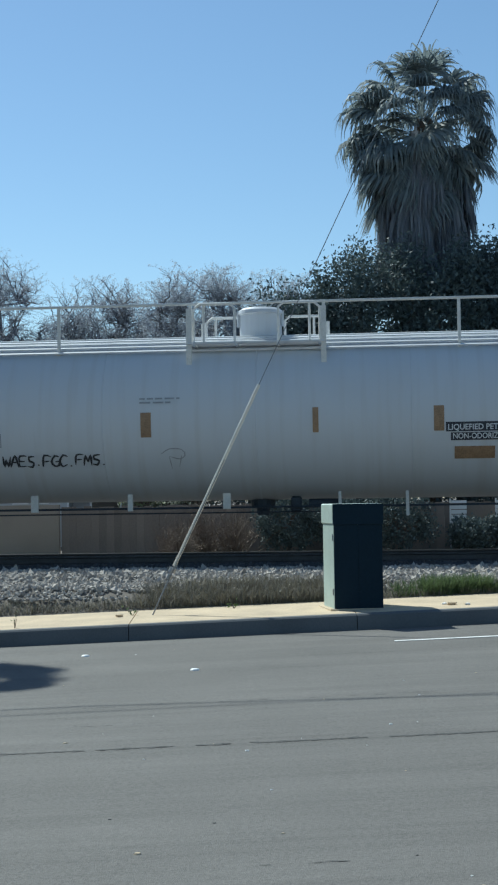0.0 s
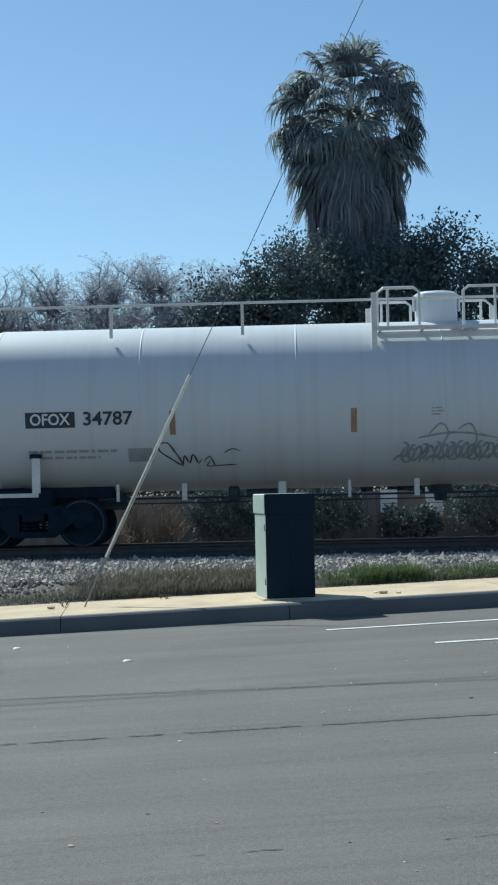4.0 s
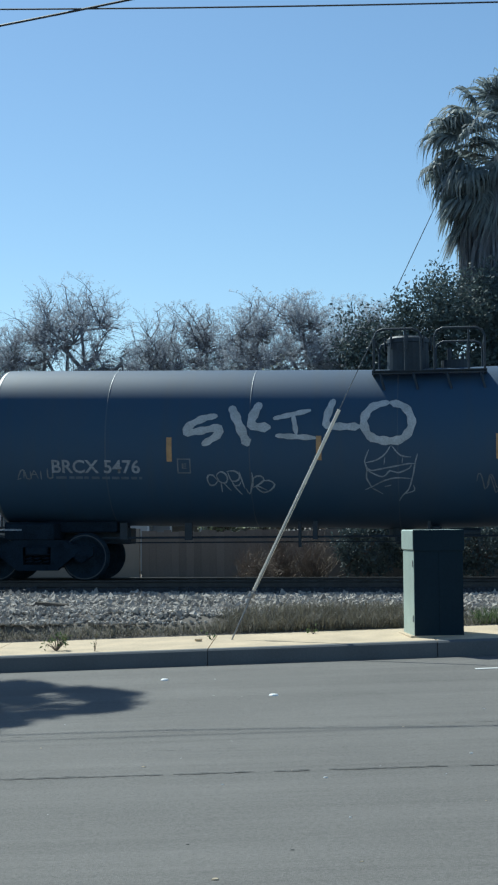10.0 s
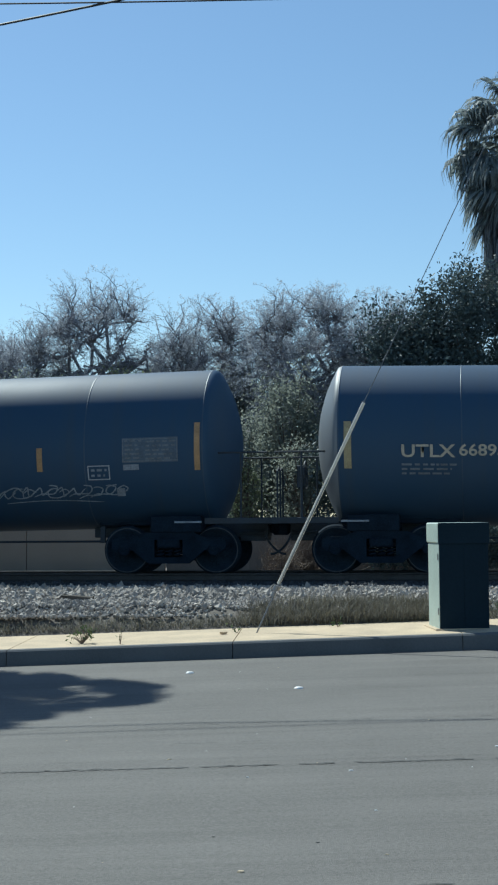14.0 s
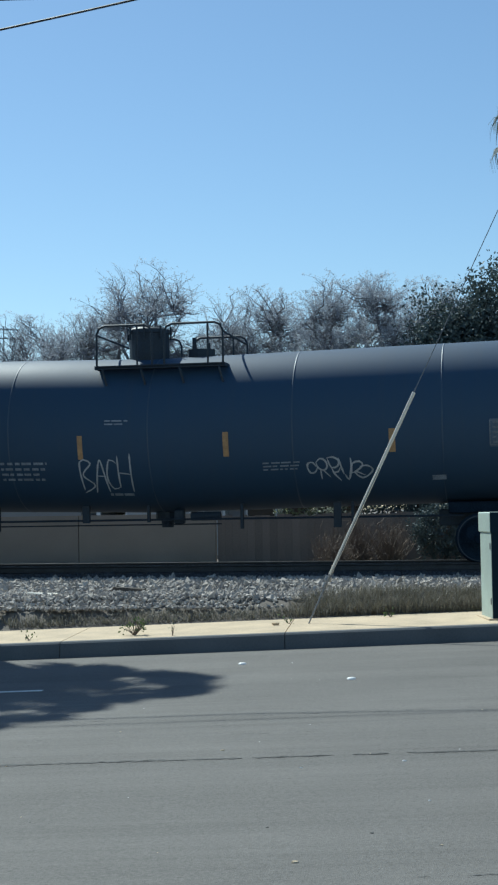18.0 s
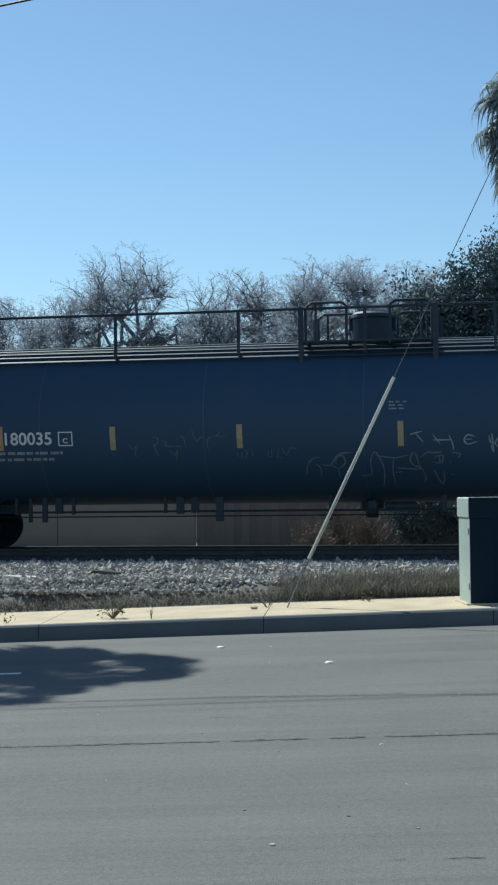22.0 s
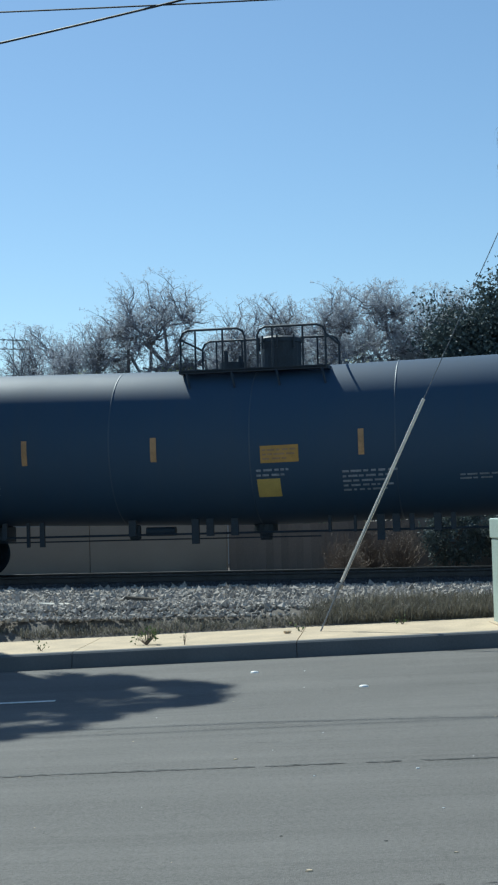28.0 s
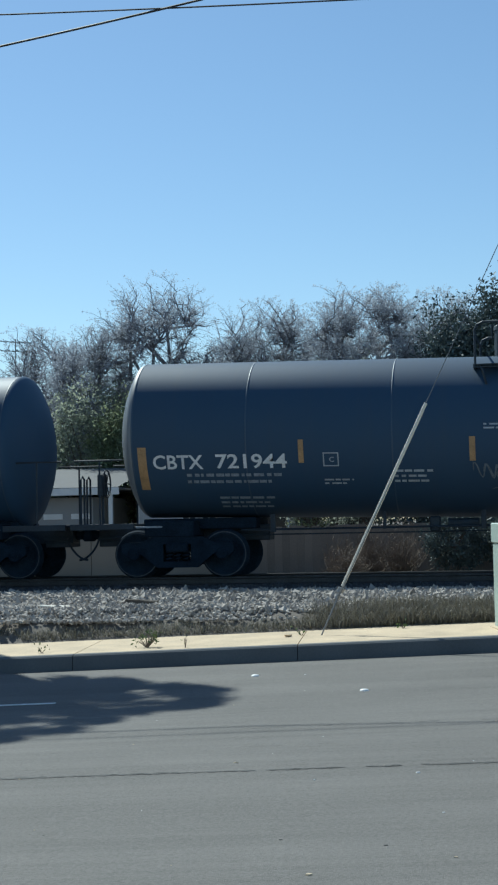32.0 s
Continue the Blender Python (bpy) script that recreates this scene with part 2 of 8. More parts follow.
def box(bm, x0, x1, y0, y1, z0, z1, bev=0.0):
    r = bmesh.ops.create_cube(bm, size=1.0, matrix=Matrix.Translation(((x0 + x1) / 2, (y0 + y1) / 2, (z0 + z1) / 2)) @ Matrix.Diagonal((x1 - x0, y1 - y0, z1 - z0, 1)))
    if bev:
        es = list({e for v in r["verts"] for e in v.link_edges})
        bmesh.ops.bevel(bm, geom=es, offset=bev, segments=1, affect="EDGES")
    return bm


def tube(bm, pts, r, seg=8, r1=None, cap=True):
    """A round bar along a line of points, tapering from r to r1."""
    pts = [Vector(p) for p in pts]
    r1 = r if r1 is None else r1
    rings = []
    n = len(pts)
    up = None
    for i, p in enumerate(pts):
        d = (pts[min(i + 1, n - 1)] - pts[max(i - 1, 0)]).normalized()
        if up is None:
            up = d.orthogonal().normalized()
        up = (up - d * up.dot(d)).normalized()
        side = d.cross(up)
        rad = r + (r1 - r) * i / max(1, n - 1)
        rings.append([bm.verts.new(p + (up * math.cos(a) + side * math.sin(a)) * rad) for a in (2 * math.pi * k / seg for k in range(seg))])
    for a, b in zip(rings, rings[1:]):
        for k in range(seg):
            bm.faces.new((a[k], a[(k + 1) % seg], b[(k + 1) % seg], b[k]))
    if cap:
        bm.faces.new(rings[0][::-1])
        bm.faces.new(rings[-1])
    return bm


def lathe_x(bm, prof, seg=48, y=0.0, z=0.0):
    """Turns a profile of (x, radius) round the x axis through (y, z)."""
    rings = []
    for x, r in prof:
        if r < 1e-5:
            rings.append([bm.verts.new((x, y, z))])
        else:
            rings.append([bm.verts.new((x, y + r * math.cos(a), z + r * math.sin(a))) for a in (2 * math.pi * k / seg for k in range(seg))])
    for a, b in zip(rings, rings[1:]):
        for k in range(seg):
            q = [a[k % len(a)], a[(k + 1) % len(a)], b[(k + 1) % len(b)], b[k % len(b)]]
            u = []
            for v in q:
                if v not in u:
                    u.append(v)
            if len(u) > 2:
                bm.faces.new(u[::-1])
    return bm


def lathe_z(bm, prof, seg=24, x=0.0, y=0.0):
    rings = []
    for r, z in prof:
        if r < 1e-5:
            rings.append([bm.verts.new((x, y, z))])
        else:
            rings.append([bm.verts.new((x + r * math.cos(a), y + r * math.sin(a), z)) for a in (2 * math.pi * k / seg for k in range(seg))])
    for a, b in zip(rings, rings[1:]):
        for k in range(seg):
            u = []
            for v in (a[k % len(a)], a[(k + 1) % len(a)], b[(k + 1) % len(b)], b[k % len(b)]):
                if v not in u:
                    u.append(v)
            if len(u) > 2:
                bm.faces.new(u)
    return bm


def raw_mesh(name, verts, faces):
    me = bpy.data.meshes.new(name)
    me.from_pydata(verts, [], faces)
    me.update()
    return me


# ---- ground, road, verge, track ----
RU, RN, RO = Vector((0.99503, 0.09950, 0)), Vector((-0.09950, 0.99503, 0)), Vector((0, 19.72, 0))
TRACK_Y, RAIL_Z = 29.1, 0.69


def road_z(u):
    return 0.032 * max(-60.0, min(60.0, u))


def rp(u, w, dz=0.0):
    """A place by the road: u metres along the far kerb, w metres beyond it (negative: on the road), dz above the road."""
    p = RO + RU * u + RN * w
    return Vector((p.x, p.y, road_z(u) + dz))


def sheet(name, us, ws, zf, material, label, category, kind="structure"):
    verts, faces = [], []
    for u in us:
        for w in ws:
            p = RO + RU * u + RN * w
            verts.append((p.x, p.y, zf(u, w)))
    n = len(ws)
    for i in range(len(us) - 1):
        for j in range(n - 1):
            faces.append((i * n + j, (i + 1) * n + j, (i + 1) * n + j + 1, i * n + j + 1))
    ob = part(name, raw_mesh(name, verts, faces), material)
    return tagged(ob, label, category, kind=kind)


def lerp(x, xs, ys):
    return float(np.interp(x, xs, ys))


def ground_z(u, w):
    r = road_z(u)
    if w < 2.1:
        return r - 0.12 if w > -45 else -0.15
    y = 19.72 + w
    return lerp(w, (2.1, 2.14, 3.0, 4.2, 13.0, 15.0, 30), (r - 0.1, r + 0.235, max(r + 0.36, 0.42), 0.44, 0.42, 0.35, 0.4))


US = [-1800, -300, -120, -60, -40, -30, -20, -15, -12, -9, -6, -3, 0, 3, 6, 9, 12, 15, 20, 30, 40, 60, 120, 300, 1800]
sheet("ground", US, [-1800, -200, -46, -44, -20, -0.5, 2.1, 2.14, 2.6, 3.0, 3.6, 4.2, 8, 13, 15, 18, 30, 60, 120, 400, 1800], ground_z, M["soil"], "bare brown soil around the railway and road", "ground")
sheet("road", [-220, -60, -30, -15, 0, 15, 30, 60, 220], [-40, -20, -10, -5, -2, -0.02], lambda u, w: road_z(u), M["asphalt"], "grey worn asphalt road with faint tyre tracks", "road")


KERB = 0.212


def walk_z(u, w):
    """The height of the sidewalk."""
    return road_z(u) + KERB + 0.015 * (w - 0.175)


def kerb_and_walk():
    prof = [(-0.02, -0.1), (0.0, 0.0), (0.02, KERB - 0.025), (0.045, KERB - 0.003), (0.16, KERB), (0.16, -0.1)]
    kerb = tagged(new("kerb"), "weathered concrete kerb along the road, shade put into its colour", "kerb", kind="structure")
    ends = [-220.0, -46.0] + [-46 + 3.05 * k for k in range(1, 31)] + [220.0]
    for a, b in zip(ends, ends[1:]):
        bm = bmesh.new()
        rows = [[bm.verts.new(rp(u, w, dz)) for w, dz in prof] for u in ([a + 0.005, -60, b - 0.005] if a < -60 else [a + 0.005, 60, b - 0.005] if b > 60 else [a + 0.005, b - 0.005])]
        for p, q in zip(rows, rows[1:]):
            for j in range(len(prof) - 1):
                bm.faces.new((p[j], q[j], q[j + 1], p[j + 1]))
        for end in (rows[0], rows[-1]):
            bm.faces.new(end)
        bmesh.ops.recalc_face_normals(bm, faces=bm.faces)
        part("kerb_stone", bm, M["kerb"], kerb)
    walk_way = tagged(new("pavement"), "pale sunlit concrete sidewalk of cast slabs", "pavement", kind="structure")
    seams = [-46 + 3.05 * k for k in range(31)]
    for a, b in zip(seams, seams[1:]):
        bm = bmesh.new()
        a2, b2 = a + 0.006, b - 0.006
        v = [bm.verts.new(rp(q, w, dz)) for q in (a2, b2) for w, dz in ((0.168, -0.05), (0.168, KERB - 0.004), (0.175, KERB + 0.001), (2.12, KERB + 0.030), (2.12, 0.1))]
        for j in range(4):
            bm.faces.new((v[j], v[5 + j], v[6 + j], v[1 + j]))
        bm.faces.new(v[:5])
        bm.faces.new(v[5:][::-1])
        bmesh.ops.recalc_face_normals(bm, faces=bm.faces)
        part("slab", bm, M["concrete"], walk_way)


kerb_and_walk()


def road_marks():
    for name, w, spans in (("lane_line", -1.72, [(0.05, 6.1), (12.2, 18.3)]), ("lane_line", -3.78, [(-11.2, -5.7), (1.0, 7.1), (13.2, 19.3)])):
        for a, b in spans:
            bm = bmesh.new()
            box(bm, a, b, -0.05, 0.05, 0, 0.004)
            for v in bm.verts:
                v.co = rp(v.co.x, w + v.co.y, v.co.z + 0.003)
            tagged(part(name, bm, M["white_line"]), "thin worn white painted lane line on the asphalt", "road marking", "lane lines", "structure")
    for x, y in ((-1.95, 15.75), (-3.51, 17.61)):
        d = Vector((x, y, 0)) - RO
        bm = bmesh.new()
        lathe_z(bm, [(0.0, 0.021), (0.02, 0.0205), (0.035, 0.018), (0.046, 0.012), (0.052, 0.0)], 20)
        ob = part("road_marker", bm, M["dot"], smooth=True)
        ob.matrix_basis = Matrix.Translation(rp(d.dot(RU), d.dot(RN), 0.0))
        tagged(ob, "round white ceramic marker button on the road", "road marker", "road markers")


road_marks()


def crack(x0, x1, y0, slope, width, cover, seed):
    """A broken, wandering crack across the asphalt, dark with old tar."""
    rnd = random.Random(seed)
    bm = bmesh.new()
    x = x0
    while x < x1:
        L = rnd.uniform(0.03, 0.16)
        if rnd.random() < cover + 0.35 * noise.noise(Vector((x * 0.8, seed, 0))):
            ring = []
            n = 4
            for i in range(n + 1):
                xx = x + L * i / n
                y = y0 + slope * xx + 0.035 * noise.noise(Vector((xx * 1.6, seed, 1))) + 0.022 * noise.noise(Vector((xx * 14, seed, 2)))
                w = width * rnd.uniform(0.25, 1.0) * (0.4 if i in (0, n) else 1)
                pts = []
                for q in (y - w, y + w):
                    d = Vector((xx, q, 0)) - RO
                    pts.append(bm.verts.new(rp(d.dot(RU), d.dot(RN), 0.0035)))
                ring.append(pts)
            for a, b in zip(ring, ring[1:]):
                bm.faces.new((a[0], b[0], b[1], a[1]))
        x += L
    tagged(part("road_crack", bm, M["tar"]), "dark tar-filled crack running along the asphalt", "crack", "road cracks", "structure")


crack(-4.6, 3.2, 11.02, 0.087, 0.034, 0.80, 1)
crack(-4.6, 3.2, 11.04, 0.087, 0.030, 0.22, 11)
crack(-5.0, 3.0, 12.25, 0.095, 0.008, 0.28, 2)
crack(-5.2, 4.0, 13.35, 0.100, 0.009, 0.26, 3)
crack(-0.6, 2.0, 7.35, 0.085, 0.008, 0.35, 4)
crack(-6.0, 5.0, 16.60, 0.100, 0.010, 0.22, 5)


def road_chips():
    """Pale chips of stone and paint on the asphalt, and a few dark ones."""
    rnd = random.Random(21)
    places = [(-0.94, 10.6, 0.014), (-1.25, 7.6, 0.016), (0.1, 11.6, 0.013), (-2.4, 11.2, 0.012), (1.3, 12.0, 0.012)]
    places += [(rnd.uniform(-4.5, 3.5), rnd.uniform(6.6, 18.5), rnd.uniform(0.003, 0.008)) for _ in range(70)]
    for i, (x, y, s) in enumerate(places):
        bm = bmesh.new()
        k = rnd.randint(5, 7)
        ring = [Vector((math.cos(6.283 * j / k) * s * rnd.uniform(1.0, 1.9), math.sin(6.283 * j / k) * s * rnd.uniform(0.7, 1.2), 0)) for j in range(k)]
        lo = [bm.verts.new(p) for p in ring]
        hi = [bm.verts.new(p * 0.75 + Vector((0, 0, s * 0.45))) for p in ring]
        bm.faces.new(hi)
        for j in range(k):
            bm.faces.new((lo[j], lo[(j + 1) % k], hi[(j + 1) % k], hi[j]))
        d = Vector((x, y, 0)) - RO
        ob = part("stone_chip", bm, M["tar"] if i % 5 == 4 else M["concrete"] if i % 2 else M["dot"])
        ob.location = rp(d.dot(RU), d.dot(RN), 0.001)
        tagged(ob, "tiny chip of stone lying on the asphalt", "stone chip", "stone chips")


road_chips()


def track():
    bm = bmesh.new()
    prof = [(22.2, 0.28), (22.9, 0.41), (23.6, 0.49), (24.3, 0.51), (26.0, 0.50), (27.2, 0.50), (30.9, 0.50), (31.6, 0.48), (33.0, 0.30)]
    xs = [-340, -40, -20] + list(range(-16, 13)) + [20, 40, 340]
    rows = []
    for x in xs:
        rows.append([bm.verts.new((x, y, z + (0.03 * noise.noise(Vector((x * 0.7, y, 3))) if 22.5 < y < 26.5 else 0))) for y, z in prof])
    for a, b in zip(rows, rows[1:]):
        for j in range(len(prof) - 1):
            bm.faces.new((a[j], b[j], b[j + 1], a[j + 1]))
    tagged(part("ballast_bed", bm, M["ballast_bed"]), "grey crushed-stone ballast bed under the railway track", "ballast", kind="structure")
    # dark strip laid where the train's shadow falls
    bm = bmesh.new()
    rows = [[bm.verts.new((x, y, 0.508)) for y in (26.25, 27.2, 30.8)] for x in (-340, -20, -10, 0, 10, 20, 340)]
    for a, b in zip(rows, rows[1:]):
        for j in range(2):
            bm.faces.new((a[j], b[j], b[j + 1], a[j + 1]))
    tagged(part("stained_bed", bm, M["ballast_dark"]), "stone between and beside the rails, train's shadow put into its colour", "ballast", kind="structure")
    for y in (TRACK_Y - 0.755, TRACK_Y + 0.755):
        bm = bmesh.new()
        prof = [(-0.07, 0), (-0.07, 0.012), (-0.012, 0.03), (-0.012, 0.125), (-0.036, 0.14), (-0.036, 0.168), (-0.03, 0.175), (0.03, 0.175), (0.036, 0.168), (0.036, 0.14), (0.012, 0.125), (0.012, 0.03), (0.07, 0.012), (0.07, 0)]
        a, b = [[bm.verts.new((x, y + dy, RAIL_Z - 0.16 + dz * 0.914)) for dy, dz in prof] for x in (-340, 340)]
        for j in range(len(prof)):
            bm.faces.new((a[j], b[j], b[(j + 1) % len(prof)], a[(j + 1) % len(prof)]))
        tagged(part("rail", bm, M["rail"]), "rusty brown steel rail on wooden sleepers", "rail", "running rails", "structure")
    bm = bmesh.new()
    box(bm, -0.115, 0.115, -1.3, 1.3, 0.34, 0.535, 0.01)
    me = None
    for i in range(-46, 40):
        if me is None:
            ob = part("sleeper", bm, M["sleeper"])
            me = ob.data
        else:
            ob = new("sleeper", me)
        ob.matrix_basis = pose(i * 0.51, TRACK_Y, 0, 0, 0, random.uniform(-1.5, 1.5))
        tagged(ob, "dark timber sleeper bedded in ballast", "sleeper", "track sleepers", "structure")
    verts, faces = [], []
    for i in list(range(-660, -46)) + list(range(40, 660)):
        k = len(verts)
        verts += [(i * 0.51 + dx, TRACK_Y + dy, z) for z in (0.34, 0.535) for dx, dy in ((-0.115, -1.3), (0.115, -1.3), (0.115, 1.3), (-0.115, 1.3))]
        faces += [(k + 4, k + 5, k + 6, k + 7)] + [(k + j, k + (j + 1) % 4, k + 4 + (j + 1) % 4, k + 4 + j) for j in range(4)]
    tagged(part("sleeper_run", raw_mesh("sleeper_run", verts, faces), M["sleeper"]), "dark timber sleepers along the distant track", "sleeper", kind="stuff")


track()


def stones():
    """Crushed rock on the near shoulder of the ballast."""
    rnd = random.Random(5)
    verts, faces = [], []
    base = [Vector(v).normalized() for v in ((1, 0, 0.2), (-1, 0.1, 0), (0, 1, -0.1), (0.1, -1, 0), (0, 0.1, 1), (0.1, 0, -1))]
    tri = [(0, 2, 4), (2, 1, 4), (1, 3, 4), (3, 0, 4), (2, 0, 5), (1, 2, 5), (3, 1, 5), (0, 3, 5)]
    def scatter(n, x0, x1, y0, y1, lo, hi):
        for _ in range(n):
            x, y = rnd.uniform(x0, x1), rnd.uniform(y0, y1)
            z = lerp(y, (22.2, 22.9, 23.6, 24.3, 26.0, 27.2), (0.28, 0.41, 0.49, 0.51, 0.50, 0.50))
            d = Vector((x, y, 0)) - RO
            if d.dot(RN) < 2.5 + 0.25 * noise.noise(Vector((x * 1.5, 0, 0))) or (y < 22.2 and rnd.random() < (x + 6.5) / 3.0):
                continue
            z = max(z, ground_z(d.dot(RU), d.dot(RN)))
            s = rnd.uniform(lo, hi) * (1.6 if rnd.random() < 0.06 else 1)
            q = Euler((rnd.uniform(0, 6), rnd.uniform(0, 6), rnd.uniform(0, 6))).to_matrix()
            k = len(verts)
            sc = Vector((rnd.uniform(0.7, 1.3), rnd.uniform(0.7, 1.2), rnd.uniform(0.55, 1.0))) * s
            for b in base:
                p = q @ Vector((b.x * sc.x, b.y * sc.y, b.z * sc.z)) * rnd.uniform(0.8, 1.2)
                verts.append((x + p.x, y + p.y, z + p.z + s * 0.25))
            faces.extend((k + a, k + b2, k + c) for a, b2, c in tri)
    scatter(19000, -12, 7, 22.25, 26.3, 0.022, 0.060)
    scatter(12000, -12, -2.0, 21.3, 23.0, 0.018, 0.050)
    tagged(part("ballast_stones", raw_mesh("ballast_stones", verts, faces), M["ballast"]), "loose grey crushed-stone ballast on the track shoulder", "gravel", kind="stuff")
    # stones in the dark colour that stands for the train's shadow
    verts.clear(), faces.clear()
    scatter(9000, -13, 8, 26.2, 28.2, 0.02, 0.05)
    tagged(part("stained_ballast", raw_mesh("stained_ballast", verts, faces), M["ballast_dark"]), "crushed stone beside the rails, train's shadow put into its colour", "gravel", kind="stuff")


stones()


# ---- tank cars ----
LET = {}


def letters(text, size):
    """The outline mesh of a line of built-in-font text, from its left end, centred in height."""
    key = (text, size)
    if key not in LET:
        cu = bpy.data.curves.new("letters", "FONT")
        cu.body, cu.size, cu.align_x, cu.align_y, cu.resolution_u = text, size / 0.72, "LEFT", "CENTER", 3
        cu.offset = 0.024 * size
        ob = bpy.data.objects.new("letters", cu)
        me = bpy.data.meshes.new_from_object(ob)
        bpy.data.objects.remove(ob)
        LET[key] = me
    return LET[key]


TANKS = {}


def on_tank(car, x, v, lift=0.012):
    """A place on the camera's side of a car's tank: x along it, v metres of arc above its middle."""
    R, zc, k = TANKS[car.name]
    a = v / R
    return Vector((x, -(R + lift) * math.cos(a), zc + k * abs(x) + (R + lift) * math.sin(a)))


def stencil(car, text, x0, x1, v, h, material):
    src = letters(text, h)
    xs = [p.co.x for p in src.vertices]
    lo, hi = min(xs), max(xs)
    k = (x1 - x0) / (hi - lo)
    me = src.copy()
    for p in me.vertices:
        p.co = on_tank(car, x0 + (p.co.x - lo) * k, v + p.co.y, 0.017)
    me.materials.clear()
    me.materials.append(material)
    return part("lettering", me, None, car)


def patch(car, x0, x1, v0, v1, material, name="reflector", lift=0.006):
    """A sheet stuck on the tank that follows its curve."""
    bm = bmesh.new()
    n = max(2, int(abs(v1 - v0) / 0.08))
    rows = [[bm.verts.new(on_tank(car, x, v0 + (v1 - v0) * i / n, lift)) for x in (x0, x1)] for i in range(n + 1)]
    for a, b in zip(rows, rows[1:]):
        bm.faces.new((a[0], a[1], b[1], b[0]))
    r = bmesh.ops.extrude_face_region(bm, geom=list(bm.faces))
    for g in r["geom"]:
        if isinstance(g, bmesh.types.BMVert):
            g.co.y -= 0.004
    bmesh.ops.recalc_face_normals(bm, faces=bm.faces)
    return part(name, bm, material, car)


def bars(car, x0, x1, v0, v1, rows, material):
    """Small writing that cannot be read: broken bars in rows."""
    rnd = random.Random(int(abs(x0 * 100) + rows))
    bm = bmesh.new()
    h = (v0 - v1) / (rows * 2.3)
    for i in range(rows):
        v = v0 - (v0 - v1) * (i + 0.5) / rows
        x = x0
        end = x1 - (rnd.uniform(0, 0.25) * (x1 - x0) if i else 0)
        while x < end - 0.02:
            b = min(end, x + rnd.uniform(0.05, 0.22))
            q = [bm.verts.new(on_tank(car, xx, vv, 0.016)) for xx, vv in ((x, v - h / 2), (b, v - h / 2), (b, v + h / 2), (x, v + h / 2))]
            bm.faces.new(q)
            x = b + rnd.uniform(0.02, 0.06)
    return tagged(part("small_print", bm, material, car), kind="stuff")


def outline(car, x0, x1, v0, v1, material, t=0.022):
    bm = bmesh.new()
    for a, b, c, d in ((x0, x1, v0, v0 + t), (x0, x1, v1 - t, v1), (x0, x0 + t, v0 + t, v1 - t), (x1 - t, x1, v0 + t, v1 - t)):
        n = max(1, int((d - c) / 0.1))
        rows = [[bm.verts.new(on_tank(car, x, c + (d - c) * i / n, 0.014)) for x in (a, b)] for i in range(n + 1)]
        for p, q in zip(rows, rows[1:]):
            bm.faces.new((p[0], p[1], q[1], q[0]))
    return part("stencil_frame", bm, material, car)


def diamond(car, x, v, r, red, white):
    for k, (q, m) in enumerate(((r, red), (r * 0.55, white))):
        bm = bmesh.new()
        pts = [on_tank(car, x + dx * q, v + dv * q, 0.008 + 0.006 * k) for dx, dv in ((-1, 0), (0, -1), (1, 0), (0, 1))]
        a = [bm.verts.new(p) for p in pts]
        b = [bm.verts.new(p + Vector((0, -0.004, 0))) for p in pts]
        bm.faces.new(b)
        for i in range(4):
            bm.faces.new((a[i], a[(i + 1) % 4], b[(i + 1) % 4], b[i]))
        part("placard", bm, m, car)


def ribbon(bm, car, pts, wd, taper=0.35):
    """A sprayed stroke along points (x, v), smoothed, following the tank."""
    P = [Vector((p[0], p[1])) for p in pts]
    Q = []
    for i in range(len(P) - 1):
        a, b, c, d = P[max(i - 1, 0)], P[i], P[i + 1], P[min(i + 2, len(P) - 1)]
        n = max(2, int((c - b).length / 0.06))
        for k in range(n):
            t = k / n
            Q.append(0.5 * ((2 * b) + (c - a) * t + (2 * a - 5 * b + 4 * c - d) * t * t + (3 * b - a - 3 * c + d) * t ** 3))
    Q.append(P[-1])
    row = []
    for i, p in enumerate(Q):
        d = Q[min(i + 1, len(Q) - 1)] - Q[max(i - 1, 0)]
        d = d.normalized() if d.length > 1e-6 else Vector((1, 0))
        nrm = Vector((-d.y, d.x))
        e = min(i, len(Q) - 1 - i)
        w = wd * (1 if e > 1 else taper + (1 - taper) * e / 2) / 2 * (1 + 0.18 * math.sin(i * 1.7))
        row.append([bm.verts.new(on_tank(car, q.x, q.y, 0.016)) for q in (p + nrm * w, p - nrm * w)])
    for a, b in zip(row, row[1:]):
        bm.faces.new((a[0], a[1], b[1], b[0]))


def spray(car, strokes, wd, material):
    for s in strokes:
        bm = bmesh.new()
        ribbon(bm, car, s, wd)
        part("graffiti_stroke", bm, material, car)


